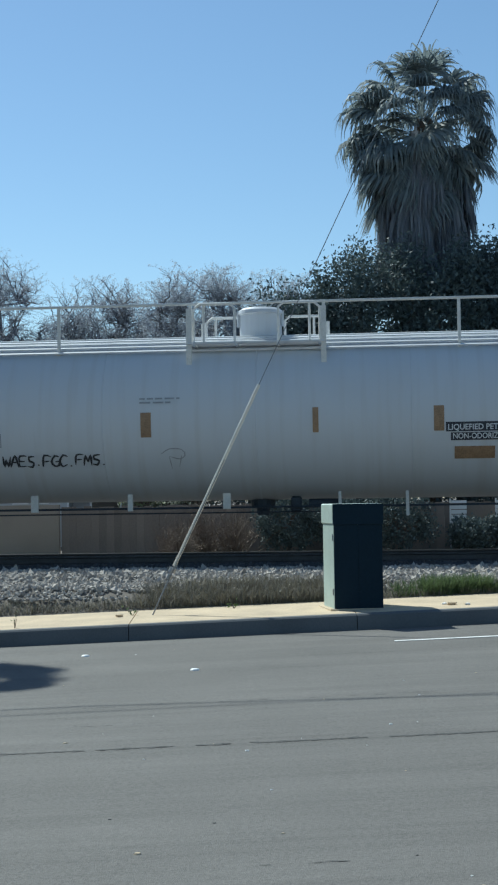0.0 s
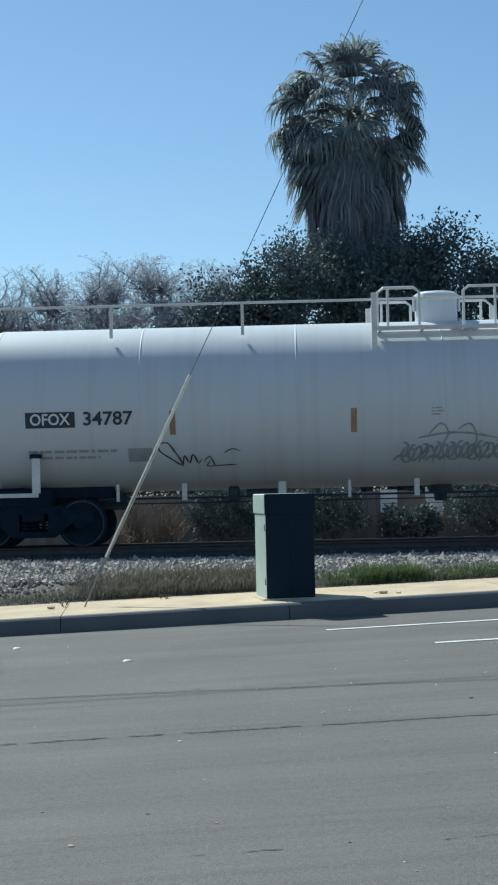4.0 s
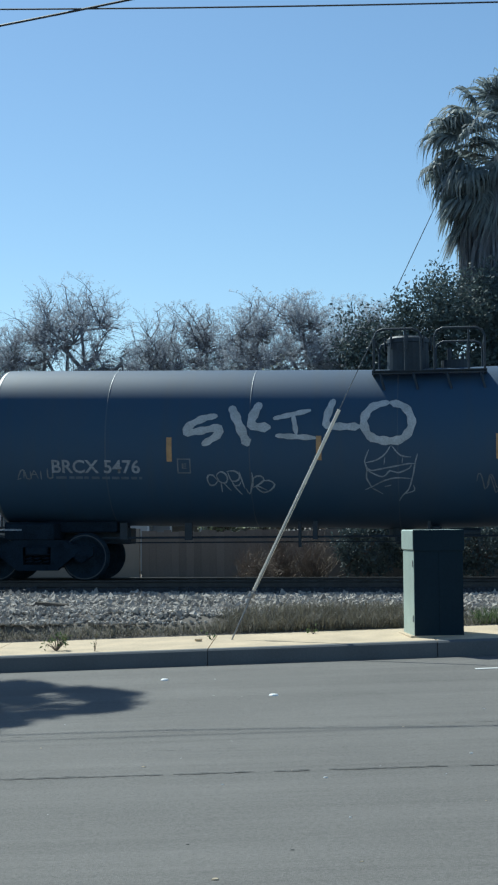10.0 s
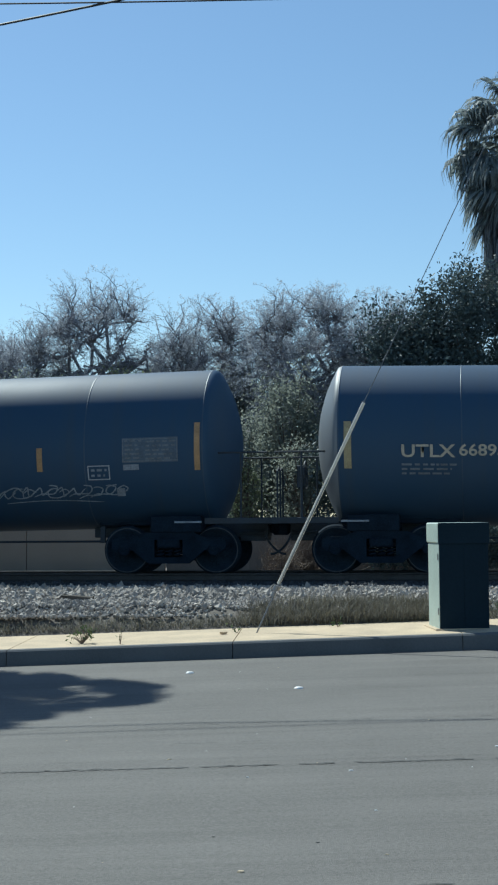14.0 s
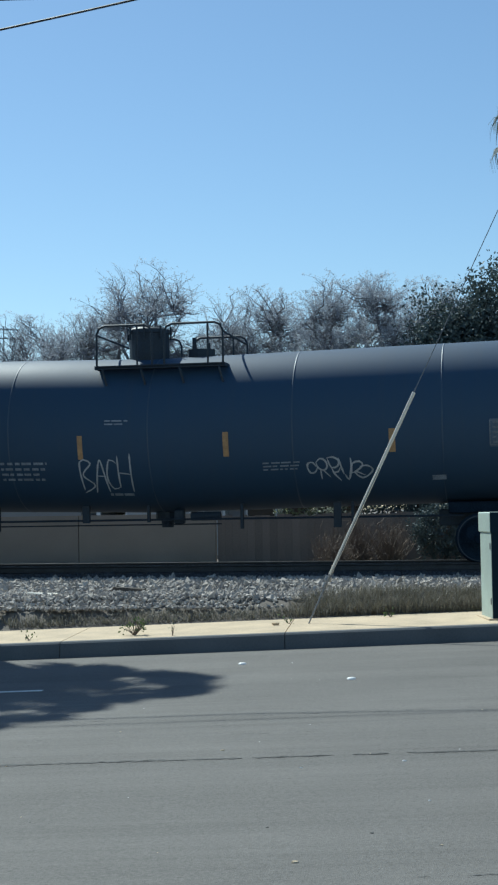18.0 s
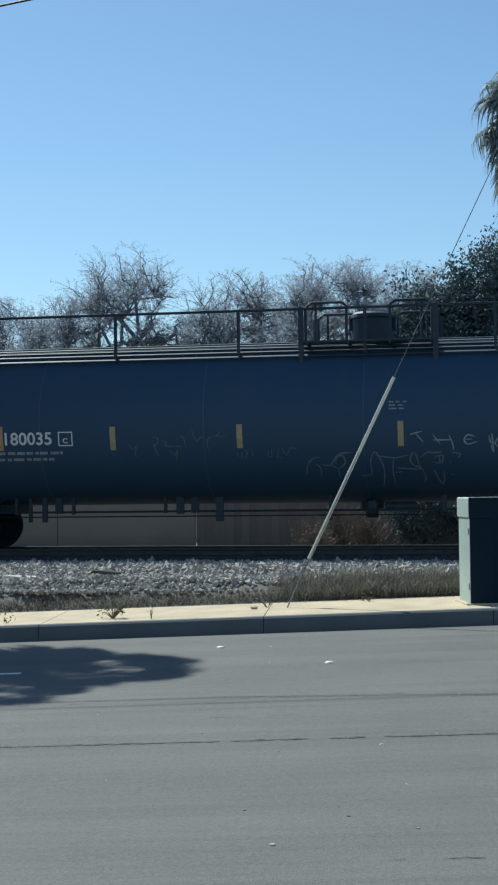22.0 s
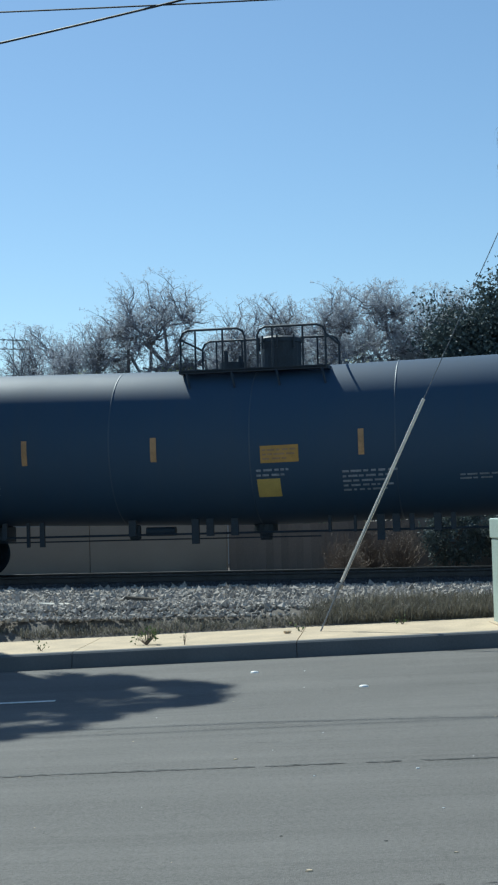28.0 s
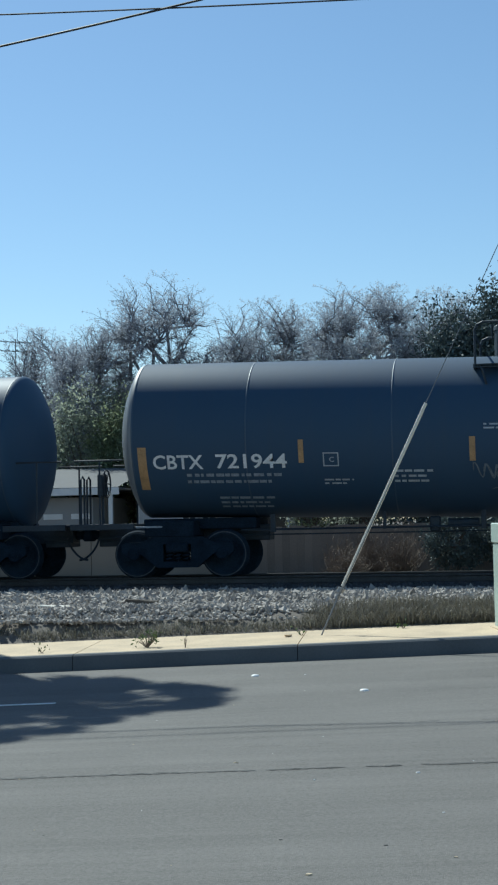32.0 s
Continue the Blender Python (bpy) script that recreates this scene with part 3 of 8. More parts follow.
def scrawl(car, n, x0, x1, v0, v1, wd, material, slant=0.0, jit=0.06):
    """A sprayed scrawl: n overlapping flourishes of loops, waves, hooks and arches, with a tail under or over them."""
    rnd = random.Random(n * 31 + int(abs(x0) * 10))
    n *= 2
    step, hgt = (x1 - x0) / n, v1 - v0
    for i in range(n):
        bm = bmesh.new()
        bx = x0 + (i + 0.45) * step
        lift = rnd.uniform(-jit, jit)
        style = rnd.choice("loop wave hook arch loop".split())
        pts = []
        for k in range(13):
            q = k / 12
            if style == "loop":
                a = 1.2 + q * rnd.uniform(7.6, 8.2)
                px, py = 0.42 * math.cos(a) * (1 - 0.25 * q) + 0.55 * (q - 0.5), 0.5 + 0.44 * math.sin(a) * (1 - 0.3 * q)
            elif style == "wave":
                px, py = 1.3 * (q - 0.5), 0.5 + 0.42 * math.sin(q * 14.0) * (1 - 0.4 * q)
            elif style == "hook":
                px, py = 0.5 * math.sin(q * 4.2) - 0.1, 1.0 - q + 0.15 * math.sin(q * 9)
            else:
                px, py = 1.1 * (q - 0.5), 0.9 * math.sin(math.pi * q) ** 0.5
            px, py = px + rnd.uniform(-0.04, 0.04), py + lift + rnd.uniform(-0.03, 0.03)
            pts.append((bx + (px + slant * (py - 0.5)) * step * 1.9, v0 + (0.12 + 0.76 * py) * hgt))
        ribbon(bm, car, pts, wd)
        part("graffiti_flourish", bm, material, car)
    bm = bmesh.new()
    z, rise = rnd.choice(((-0.12, 0.14), (1.05, 0.18)))
    ribbon(bm, car, [(x0 + (x1 - x0) * (0.15 + 0.07 * k), v0 + hgt * (z + rise * math.sin(k * 0.35))) for k in range(11)], wd * 0.8)
    part("graffiti_tail", bm, material, car)


STROKES = {"T": "0,.95 1,1;.5,1 .45,0", "H": "0,0 .05,1;.9,0 1,1;0,.45 1,.55", "R": "0,0 .1,1 .9,.8 .1,.5 1,0", "I": ".5,0 .5,1", "L": ".1,1 0,.05 1,.1", "E": "1,1 .1,.95 0,.5 .8,.5;0,.5 .1,0 1,.05", "B": "0,0 0,1 .8,.85 .1,.5 .9,.25 0,0", "A": "0,0 .5,1 1,0;.2,.4 .8,.4", "C": "1,.9 .4,1 0,.5 .4,0 1,.15", "S": "1,.95 .2,.9 .3,.55 .9,.4 .7,0 0,.1", "F": "0,0 .1,1 1,.95;.05,.5 .8,.55", "G": "1,.9 .4,1 0,.5 .4,0 1,.1 .95,.45 .55,.45", "W": "0,1 .2,0 .5,.7 .75,0 1,1", "M": "0,0 .15,1 .5,.4 .85,1 1,0", ".": ".3,.02 .6,.05"}


def tag(car, word, x0, x1, v0, v1, wd, material, slant=0.0, jit=0.06):
    """A sprayed scrawl of loose capital strokes."""
    rnd = random.Random(len(word) * 31 + int(abs(x0) * 10))
    step = (x1 - x0) / len(word)
    for i, ch in enumerate(word):
        if ch == " ":
            continue
        bm = bmesh.new()
        bx, by = x0 + i * step, v0 + rnd.uniform(-jit, jit) * (v1 - v0)
        for line in STROKES[ch].split(";"):
            pts = []
            for q in line.split():
                px, py = (float(c) for c in q.split(","))
                px, py = px + rnd.uniform(-jit, jit), py + rnd.uniform(-jit, jit)
                pts.append((bx + (px * 0.92 + slant * (py - 0.5)) * step, by + py * (v1 - v0)))
            ribbon(bm, car, pts, wd)
        part("graffiti_letter", bm, material, car)


WHEEL_R = 0.457
SHARED = {}


def wheelset_mesh():
    bm = bmesh.new()
    tube(bm, [(0, -0.98, 0), (0, 0.98, 0)], 0.075, 12)
    for s in (-1, 1):
        prof = [(0.66, 0.09), (0.70, 0.15), (0.715, 0.33), (0.70, 0.37), (0.685, 0.485), (0.705, 0.485), (0.72, WHEEL_R + 0.004), (0.81, WHEEL_R), (0.82, WHEEL_R - 0.02), (0.82, 0.385), (0.775, 0.36), (0.765, 0.17), (0.80, 0.14), (0.80, 0.075)]
        rings = [[bm.verts.new((r * math.cos(a), s * y, r * math.sin(a))) for a in (2 * math.pi * k / 40 for k in range(40))] for y, r in prof]
        for a, b in zip(rings, rings[1:]):
            for k in range(40):
                bm.faces.new((a[k], a[(k + 1) % 40], b[(k + 1) % 40], b[k]))
    bmesh.ops.recalc_face_normals(bm, faces=bm.faces)
    return bm


def rim_mesh():
    """The worn bright ring on the outer face of a wheel's tread."""
    bm = bmesh.new()
    for s in (-1,):
        r = [[bm.verts.new((q * math.cos(a), s * 0.8235, q * math.sin(a))) for a in (2 * math.pi * k / 48 for k in range(48))] for q in (0.438, 0.418)]
        for k in range(48):
            bm.faces.new((r[0][k], r[0][(k + 1) % 48], r[1][(k + 1) % 48], r[1][k]))
    return bm


def cap_mesh():
    """Axle-end bearing cap with its three bolts."""
    bm = bmesh.new()
    for s in (-1,):
        rings = [[bm.verts.new((q * math.cos(a), s * y, q * math.sin(a))) for a in (2 * math.pi * k / 16 for k in range(16))] for q, y in ((0.115, 0.99), (0.115, 1.11), (0.09, 1.135), (0.0001, 1.135))]
        for a, b in zip(rings, rings[1:]):
            for k in range(16):
                bm.faces.new((a[k], a[(k + 1) % 16], b[(k + 1) % 16], b[k]))
        for j in range(3):
            a = 2 * math.pi * j / 3
            box(bm, 0.05 * math.cos(a) - 0.016, 0.05 * math.cos(a) + 0.016, s * 1.145 - 0.012, s * 1.145 + 0.012, 0.05 * math.sin(a) - 0.016, 0.05 * math.sin(a) + 0.016)
    bmesh.ops.recalc_face_normals(bm, faces=bm.faces)
    return bm


def side_frame_mesh():
    """Cast side frame of a freight truck, with window for the spring nest."""
    bm = bmesh.new()
    out = [(-1.13, 0.50), (-1.13, 0.66), (-1.02, 0.70), (-0.74, 0.70), (-0.50, 0.80), (0.50, 0.80), (0.74, 0.70), (1.02, 0.70), (1.13, 0.66), (1.13, 0.50), (1.02, 0.42), (0.72, 0.46), (0.40, 0.20), (-0.40, 0.20), (-0.72, 0.46), (-1.02, 0.42)]
    win = [(-0.28, 0.32), (-0.28, 0.66), (0.28, 0.66), (0.28, 0.32)]
    for y0, y1 in ((-1.10, -0.94),):
        loops = []
        for y in (y0, y1):
            loops.append(([bm.verts.new((x, y, z)) for x, z in out], [bm.verts.new((x, y, z)) for x, z in win]))
        for o, w in loops:
            es = [bm.edges.new((o[i], o[(i + 1) % len(o)])) for i in range(len(o))] + [bm.edges.new((w[i], w[(i + 1) % 4])) for i in range(4)]
            bmesh.ops.triangle_fill(bm, edges=es, use_beauty=True)
        for i in range(len(out)):
            j = (i + 1) % len(out)
            bm.faces.new((loops[0][0][i], loops[0][0][j], loops[1][0][j], loops[1][0][i]))
        for i in range(4):
            j = (i + 1) % 4
            bm.faces.new((loops[0][1][i], loops[0][1][j], loops[1][1][j], loops[1][1][i]))
    bmesh.ops.recalc_face_normals(bm, faces=bm.faces)
    return bm


def spring_mesh():
    bm = bmesh.new()
    for sx in (-0.17, 0.0, 0.17):
        pts = [(sx + 0.07 * math.cos(a), -1.02 + 0.07 * math.sin(a), 0.33 + 0.32 * a / (2 * math.pi * 5)) for a in (2 * math.pi * k / 8 for k in range(41))]
        tube(bm, pts, 0.016, 5)
    return bm


def make(kind, fn, material, parent, name, label="", smooth=False):
    if kind not in SHARED:
        ob = part(name, fn(), material, parent, label, smooth)
        SHARED[kind] = ob.data
        return ob
    ob = new(name, SHARED[kind])
    ob.parent = parent
    return tagged(ob, label)


WHEELSETS = []


def truck(car, x):
    def bolster():
        bm = bmesh.new()
        box(bm, -0.22, 0.22, -1.16, 1.16, 0.50, 0.68, 0.03)
        tube(bm, [(0, 0, 0.66), (0, 0, 0.80)], 0.20, 16)
        for s in (-1, 1):
            tube(bm, [(s * 0.42, -0.9, 0.45), (s * 0.42, 0.9, 0.45)], 0.05, 8)
            for y in (-0.75, 0.75):
                box(bm, s * 0.42 - 0.06, s * 0.42 + 0.05, y - 0.05, y + 0.05, 0.33, 0.56, 0.01)
        return bm
    t = make("truck", bolster, M["truck_steel"], car, "truck", "dusty black cast-steel wheel truck")
    t.location = (x, 0, 0)
    for turn in (0, 180):
        f = make("frame", side_frame_mesh, M["truck_steel"], t, "side_frame")
        f.rotation_euler = (0, 0, radians(turn))
        s = make("spring", spring_mesh, M["truck_steel"], t, "spring_nest")
        s.rotation_euler = (0, 0, radians(turn))
    for dx in (-0.89, 0.89):
        w = make("wheelset", wheelset_mesh, M["wheel_steel"], t, "wheelset", "rusty steel wheels on an axle", True)
        w.location = (dx, 0, WHEEL_R)
        WHEELSETS.append(w)
        for turn in (0, 180):
            r = make("rim", rim_mesh, M["tread"], t, "wheel_rim", "worn bright wheel rim")
            c = make("cap", cap_mesh, M["truck_steel"], t, "bearing_cap")
            for q in (r, c):
                q.location, q.rotation_euler = (dx, 0, WHEEL_R), (0, 0, radians(turn))
    return t


def black_end(car, e, Lh, R, zc, paint, brake):
    """End of a car: stub sill, coupler, hose, platform with hand rails, saddle."""
    bm = bmesh.new()
    box(bm, e * (Lh - 3.1), e * (Lh + 0.45), -0.24, 0.24, 0.70, 1.02, 0.015)
    box(bm, e * (Lh - 0.1), e * (Lh + 0.42), -0.34, 0.34, 0.62, 0.72, 0.01)
    part("stub_sill", bm, M["black_steel"], car)
    for y0 in (-1.12, 0.10):
        part("bolster_wing", box(bmesh.new(), e * (Lh - 1.75), e * (Lh - 0.75), y0, y0 + 1.02, 0.80, 1.12, 0.02), M["truck_steel"], car)
    part("saddle", box(bmesh.new(), e * (Lh - 2.9), e * (Lh - 0.6), -0.62, 0.62, 0.94, 1.16, 0.02), M["truck_steel"], car)
    bm = bmesh.new()
    box(bm, e * (Lh + 0.45), e * (Lh + 0.66), -0.10, 0.10, 0.77, 0.95, 0.03)
    box(bm, e * (Lh + 0.62), e * (Lh + 0.84), -0.17 if e > 0 else -0.05, 0.05 if e > 0 else 0.17, 0.73, 1.00, 0.04)
    part("coupler", bm, M["truck_steel"], car)
    bm = bmesh.new()
    x0 = Lh + 0.40
    tube(bm, [(e * (x0 + 0.42 * k / 12), -0.42, 0.78 - 0.42 * math.sin(math.pi * k / 24) ** 0.7) for k in range(13)], 0.024, 6)
    tube(bm, [(e * (x0 - 0.5), -0.42, 0.80), (e * x0, -0.42, 0.80)], 0.028, 6)
    part("air_hose", bm, M["black_steel"], car, "black rubber brake hose")
    T = Lh - 0.12
    white = paint == M["white_steel"]
    out, p_in, p_out, zr = (0.55, 0.04, 0.32, 2.26) if white else (0.80, 0.20, 0.72, 2.33)
    bm = bmesh.new()
    box(bm, min(e * (T + 0.12), e * (T + out)), max(e * (T + 0.12), e * (T + out)), -1.42, 1.42, 1.02, 1.06)
    part("end_platform", bm, M["black_steel"], car)
    for s in (-1, 1):
        bm = bmesh.new()
        box(bm, min(e * (T - 0.5), e * (T + out)), max(e * (T - 0.5), e * (T + out)), s * 1.40 - 0.04, s * 1.40 + 0.04, 0.96, 1.08, 0.008)
        part("side_sill", bm, paint, car)
        for x in (p_in, p_out) if white else (p_in,):
            part("rail_post", tube(bmesh.new(), [(e * (T + x), s * 1.36, 1.04), (e * (T + x), s * 1.36, zr)], 0.020, 6), paint, car)
        bm = bmesh.new()
        tube(bm, [(e * (T - 0.25), s * 1.30, zr), (e * T, s * 1.36, zr), (e * (T + p_out), s * 1.36, zr)], 0.020, 6)
        part("hand_rail", bm, paint, car)
    if white:
        part("cross_rail", tube(bmesh.new(), [(e * (T + p_out), -1.36, zr), (e * (T + p_out), 1.36, zr)], 0.020, 6), paint, car)
    for k in range(3) if white else ():
        z = 0.42 + 0.24 * k
        part("step_rung", tube(bmesh.new(), [(e * (T + 0.10), -1.44, z), (e * (T + 0.46), -1.44, z)], 0.013, 6), M["black_steel"], car)
    for x in (0.10, 0.46) if white else ():
        part("step_hanger", tube(bmesh.new(), [(e * (T + x), -1.44, 0.40), (e * (T + x), -1.44, 1.04)], 0.014, 6), M["black_steel"], car)
    if not white:
        bm = bmesh.new()
        x0, x1 = sorted((e * (T - 1.08), e * (T - 0.55)))
        box(bm, x0, x1, -1.47, -1.44, 0.985, 1.02, 0.004)
        part("edge_strip", bm, M["letter_old"], car, "pale edge strip")
    if not white and brake:
        for y in (-0.95, -0.55):
            bm = tube(bmesh.new(), [(e * (T + 0.72), y, 1.04), (e * (T + 0.72), y, 1.98), (e * (T + 0.70), y + 0.05, 2.04), (e * (T + 0.68), y + 0.10, 1.98), (e * (T + 0.68), y + 0.10, 1.04)], 0.022, 6)
            part("grab_post", bm, M["black_steel"], car)
    if white and e < 0:
        bm = lathe_z(bmesh.new(), [(0.0, 1.84), (0.07, 1.82), (0.13, 1.75), (0.13, 1.30), (0.09, 1.24), (0.09, 1.04)], 16, e * (T - 0.02), -0.95)
        part("valve_housing", bm, M["white_tank"], car, "grimy white cylindrical housing")
    if brake and not (white and e < 0):
        bm = bmesh.new()
        c = Vector((e * (T + (0.40 if white else 0.16)), -1.02, 1.88))
        for k in range(24):
            a, b = 2 * math.pi * k / 24, 2 * math.pi * (k + 1) / 24
            tube(bm, [c + Vector((0, 0.27 * math.cos(q), 0.27 * math.sin(q))) for q in (a, b)], 0.018, 5, cap=False)
        for k in range(6):
            a = 2 * math.pi * k / 6
            tube(bm, [c, c + Vector((0, 0.27 * math.cos(a), 0.27 * math.sin(a)))], 0.012, 5)
        box(bm, c.x - 0.16, c.x - 0.02, c.y - 0.12, c.y + 0.12, c.z - 0.25, c.z + 0.2, 0.02)
        tube(bm, [c + Vector((-0.08, 0, -0.2)), c + Vector((-0.08, 0, -0.85))], 0.03, 6)
        part("brake_wheel", bm, paint, car, "painted steel hand-brake wheel and gear box")


def tank_shell(car, Lh, R, zc, k2, hd, paint, seams):
    """The barrel with its heads; k2: how much each half rises towards its end."""
    Lh -= 0.12 if paint != M["white_tank"] else 0.20 if Lh > 9.5 else 0.0
    rs, rk = (3.0, 0.13) if hd < 0.6 else (2.35, 0.22)      # dish and knuckle radius of the heads
    phi = math.asin((R - rk) / (rs - rk))
    hd = rs - (rs - rk) * math.cos(phi)
    left = [(-Lh + rs - rs * math.cos(phi * i / 8), rs * math.sin(phi * i / 8)) for i in range(9)]
    left += [(-Lh + hd - rk * math.cos(a), R - rk + rk * math.sin(a)) for a in (phi + (math.pi / 2 - phi) * i / 5 for i in range(1, 6))]
    right = [(-x, r) for x, r in left[::-1]]

    def shell(name, prof, parent, material):
        q = lathe_x(bmesh.new(), prof, 72, 0, zc)
        for v in q.verts:
            v.co.z += k2 * abs(v.co.x)
        bmesh.ops.recalc_face_normals(q, faces=q.faces)
        if name == "head" and sum(f.normal.x * f.calc_center_median().x for f in q.faces) < 0:
            bmesh.ops.reverse_faces(q, faces=q.faces)
        return part(name, q, material, parent, smooth=True)

    tank = shell("tank", [left[-1], (-Lh * 0.5, R), (0, R), (Lh * 0.5, R), right[0]], car, paint)
    if tank.data.polygons[0].normal.dot(tank.data.polygons[0].center - Vector((tank.data.polygons[0].center.x, 0, zc))) < 0:
        tank.data.flip_normals()
    shell("head", left, tank, paint if paint == M["white_tank"] or Lh > 10.1 else M["head"])      # most left heads get the paler paint that stands for sun
    shell("head", right, tank, paint)
    for x in (-Lh + hd, Lh - hd, *seams):
        bm = bmesh.new()
        lift = 0.003 if paint == M["worn_tank"] or R == 1.60 else 0.006
        lathe_x(bm, [(x - 0.022, R - 0.01), (x - 0.010, R + lift), (x + 0.010, R + lift), (x + 0.022, R - 0.01)], 72, 0, zc + k2 * abs(x))
        bmesh.ops.recalc_face_normals(bm, faces=bm.faces)
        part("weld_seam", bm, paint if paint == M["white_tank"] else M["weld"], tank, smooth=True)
    return tank


def under_gear(car, Lh, R, zc, seed, white):
    """Brake pipe, hangers, reservoir and bottom outlet below the tank."""
    rnd = random.Random(seed)
    zb = zc - R
    L = Lh - 2.6
    bm = bmesh.new()
    tube(bm, [(-L, -0.62, zb - 0.14), (L, -0.62, zb - 0.14)], 0.022, 6)
    part("brake_pipe", bm, M["black_steel"], car)
    bm = bmesh.new()
    tube(bm, [(-L, -0.40, zb - 0.24), (L * 0.2, -0.40, zb - 0.24)], 0.014, 6)
    part("brake_rod", bm, M["black_steel"], car)
    x = -L + rnd.uniform(0.3, 0.9)
    while x < L:
        bm = bmesh.new()
        w = rnd.choice((0.03, 0.05, 0.075))
        box(bm, x - w, x + w, -0.66, -0.58, zb - rnd.choice((0.17, 0.19, 0.34)), zb + 0.16, 0.006)
        part("pipe_hanger", bm, M["white_steel" if white else "black_steel"], car)
        x += rnd.choice((1.3, 1.9, 2.2)) if white else rnd.choice((0.3, 0.5, 1.3, 1.9, 2.2))
    c = rnd.uniform(-L * 0.6, L * 0.4)
    bm = bmesh.new()
    tube(bm, [(c, -0.45, zb - 0.08), (c + 0.6, -0.45, zb - 0.08)], 0.09, 14)
    part("air_reservoir", bm, M["black_steel"], car)
    bm = bmesh.new()
    box(bm, c - 0.35, c - 0.14, -0.52, -0.35, zb - 0.24, zb + 0.06, 0.03)
    part("brake_valve", bm, M["black_steel"], car)
    bm = bmesh.new()
    lathe_z(bm, [(0.0, zb - 0.30), (0.12, zb - 0.30), (0.14, zb - 0.14), (0.24, zb - 0.12), (0.24, zb + 0.05)], 16)
    part("outlet_valve", bm, M["black_steel"], car)


def dome_platform(car, R, zc, paint, p0, p1, d0, v0, dome_h=0.60, drop=0.0, apron=False):
    """The loading platform on top from p0 to p1: gratings, manway at d0, valves at v0, hand rails, braces, ladders."""
    zt = zc + R
    zp = zt - 0.10 - drop
    yr = 0.97 + 1.6 * drop
    for s in (-1, 1):
        bm = bmesh.new()
        y0, y1 = sorted((s * (0.42 + 1.9 * drop), s * (yr + 0.03)))
        x = p0
        while x < p1:
            box(bm, x, x + 0.036, y0, y1, zp, zp + 0.03)
            x += 0.052
        tagged(part("grating", bm, paint, car), kind="stuff")
        bm = bmesh.new()
        for y in (y0, y1 - 0.03):
            box(bm, p0, p1, y, y + 0.03, zp - 0.02, zp + 0.05)
        for x in (p0 - 0.04, p1):
            box(bm, x, x + 0.04, y0, y1, zp - 0.02, zp + 0.05)
        part("platform", bm, paint, car)
        if apron:
            for k in range(int((p1 - p0) / 0.09)):
                part("apron_slat", box(bmesh.new(), p0 + 0.09 * k, p0 + 0.09 * k + 0.06, s * (yr + 0.035) - 0.006, s * (yr + 0.035) + 0.006, zp - 0.17, zp - 0.02), paint, car)
            part("apron_rail", box(bmesh.new(), p0, p1, s * (yr + 0.035) - 0.012, s * (yr + 0.035) + 0.012, zp - 0.20, zp - 0.17), paint, car)
        for k in range(4):
            sx = p0 + 0.1 + (p1 - p0 - 0.2) * k / 3
            bm = bmesh.new()
            a = radians(46 - 50 * drop)
            tube(bm, [(sx, s * (yr - 0.01), zp), (sx + 0.03, s * (yr + 0.04), zp - 0.06), (sx + 0.10, s * (R + 0.01) * math.cos(a), zc + (R + 0.01) * math.sin(a))], 0.024, 6)
            part("platform_brace", bm, paint, car)
        spans = ((p0, (p0 + p1) / 2 - 0.15), ((p0 + p1) / 2 + 0.1, p1))
        for x0, x1 in spans:
            bm = bmesh.new()
            h = zp + 0.84
            tube(bm, [(x0, s * yr, zp), (x0, s * yr, h - 0.16), (x0 + 0.05, s * yr, h - 0.05), (x0 + 0.16, s * yr, h), (x1 - 0.16, s * yr, h), (x1 - 0.05, s * yr, h - 0.05), (x1, s * yr, h - 0.16), (x1, s * yr, zp)], 0.024, 6)
            for x in (x0 + 0.30, x1 - 0.45) if x1 - x0 > 1.2 else (x1 - 0.30,):
                tube(bm, [(x, s * yr, zp), (x, s * yr, h)], 0.022, 6)
            part("guard_rail", bm, paint, car)
    for x in (p0, p1):
        bm = bmesh.new()
        tube(bm, [(x, -yr, zp + 0.66), (x, yr, zp + 0.66)], 0.022, 6)
        part("cross_rail", bm, paint, car)
    bm = bmesh.new()
    lathe_z(bm, [(0.0, zt + dome_h + 0.05), (0.36, zt + dome_h + 0.04), (0.42, zt + dome_h), (0.43, zt + dome_h - 0.08), (0.41, zt + dome_h - 0.09), (0.41, zt - 0.06)], 24, d0, 0)
    bmesh.ops.recalc_face_normals(bm, faces=bm.faces)
    man = part("manway", bm, paint, car, "bolted cylindrical manway")
    for k in range(8):
        a = 2 * math.pi * k / 8
        bm = bmesh.new()
        tube(bm, [(d0 + 0.45 * math.cos(a), 0.45 * math.sin(a), zt + dome_h - 0.22), (d0 + 0.45 * math.cos(a), 0.45 * math.sin(a), zt + dome_h + 0.05)], 0.022, 6)
        part("bolt", bm, paint, man)
    bm = bmesh.new()
    lathe_z(bm, [(0.0, zt + 0.16), (0.28, zt + 0.16), (0.28, zt - 0.05)], 20, v0, 0)
    tube(bm, [(v0 - 0.12, -0.1, zt + 0.1), (v0 - 0.12, -0.1, zt + 0.40)], 0.045, 8)
    tube(bm, [(v0 + 0.14, 0.05, zt + 0.1), (v0 + 0.14, 0.05, zt + 0.30)], 0.04, 8)
    part("valve_cluster", bm, paint, car)


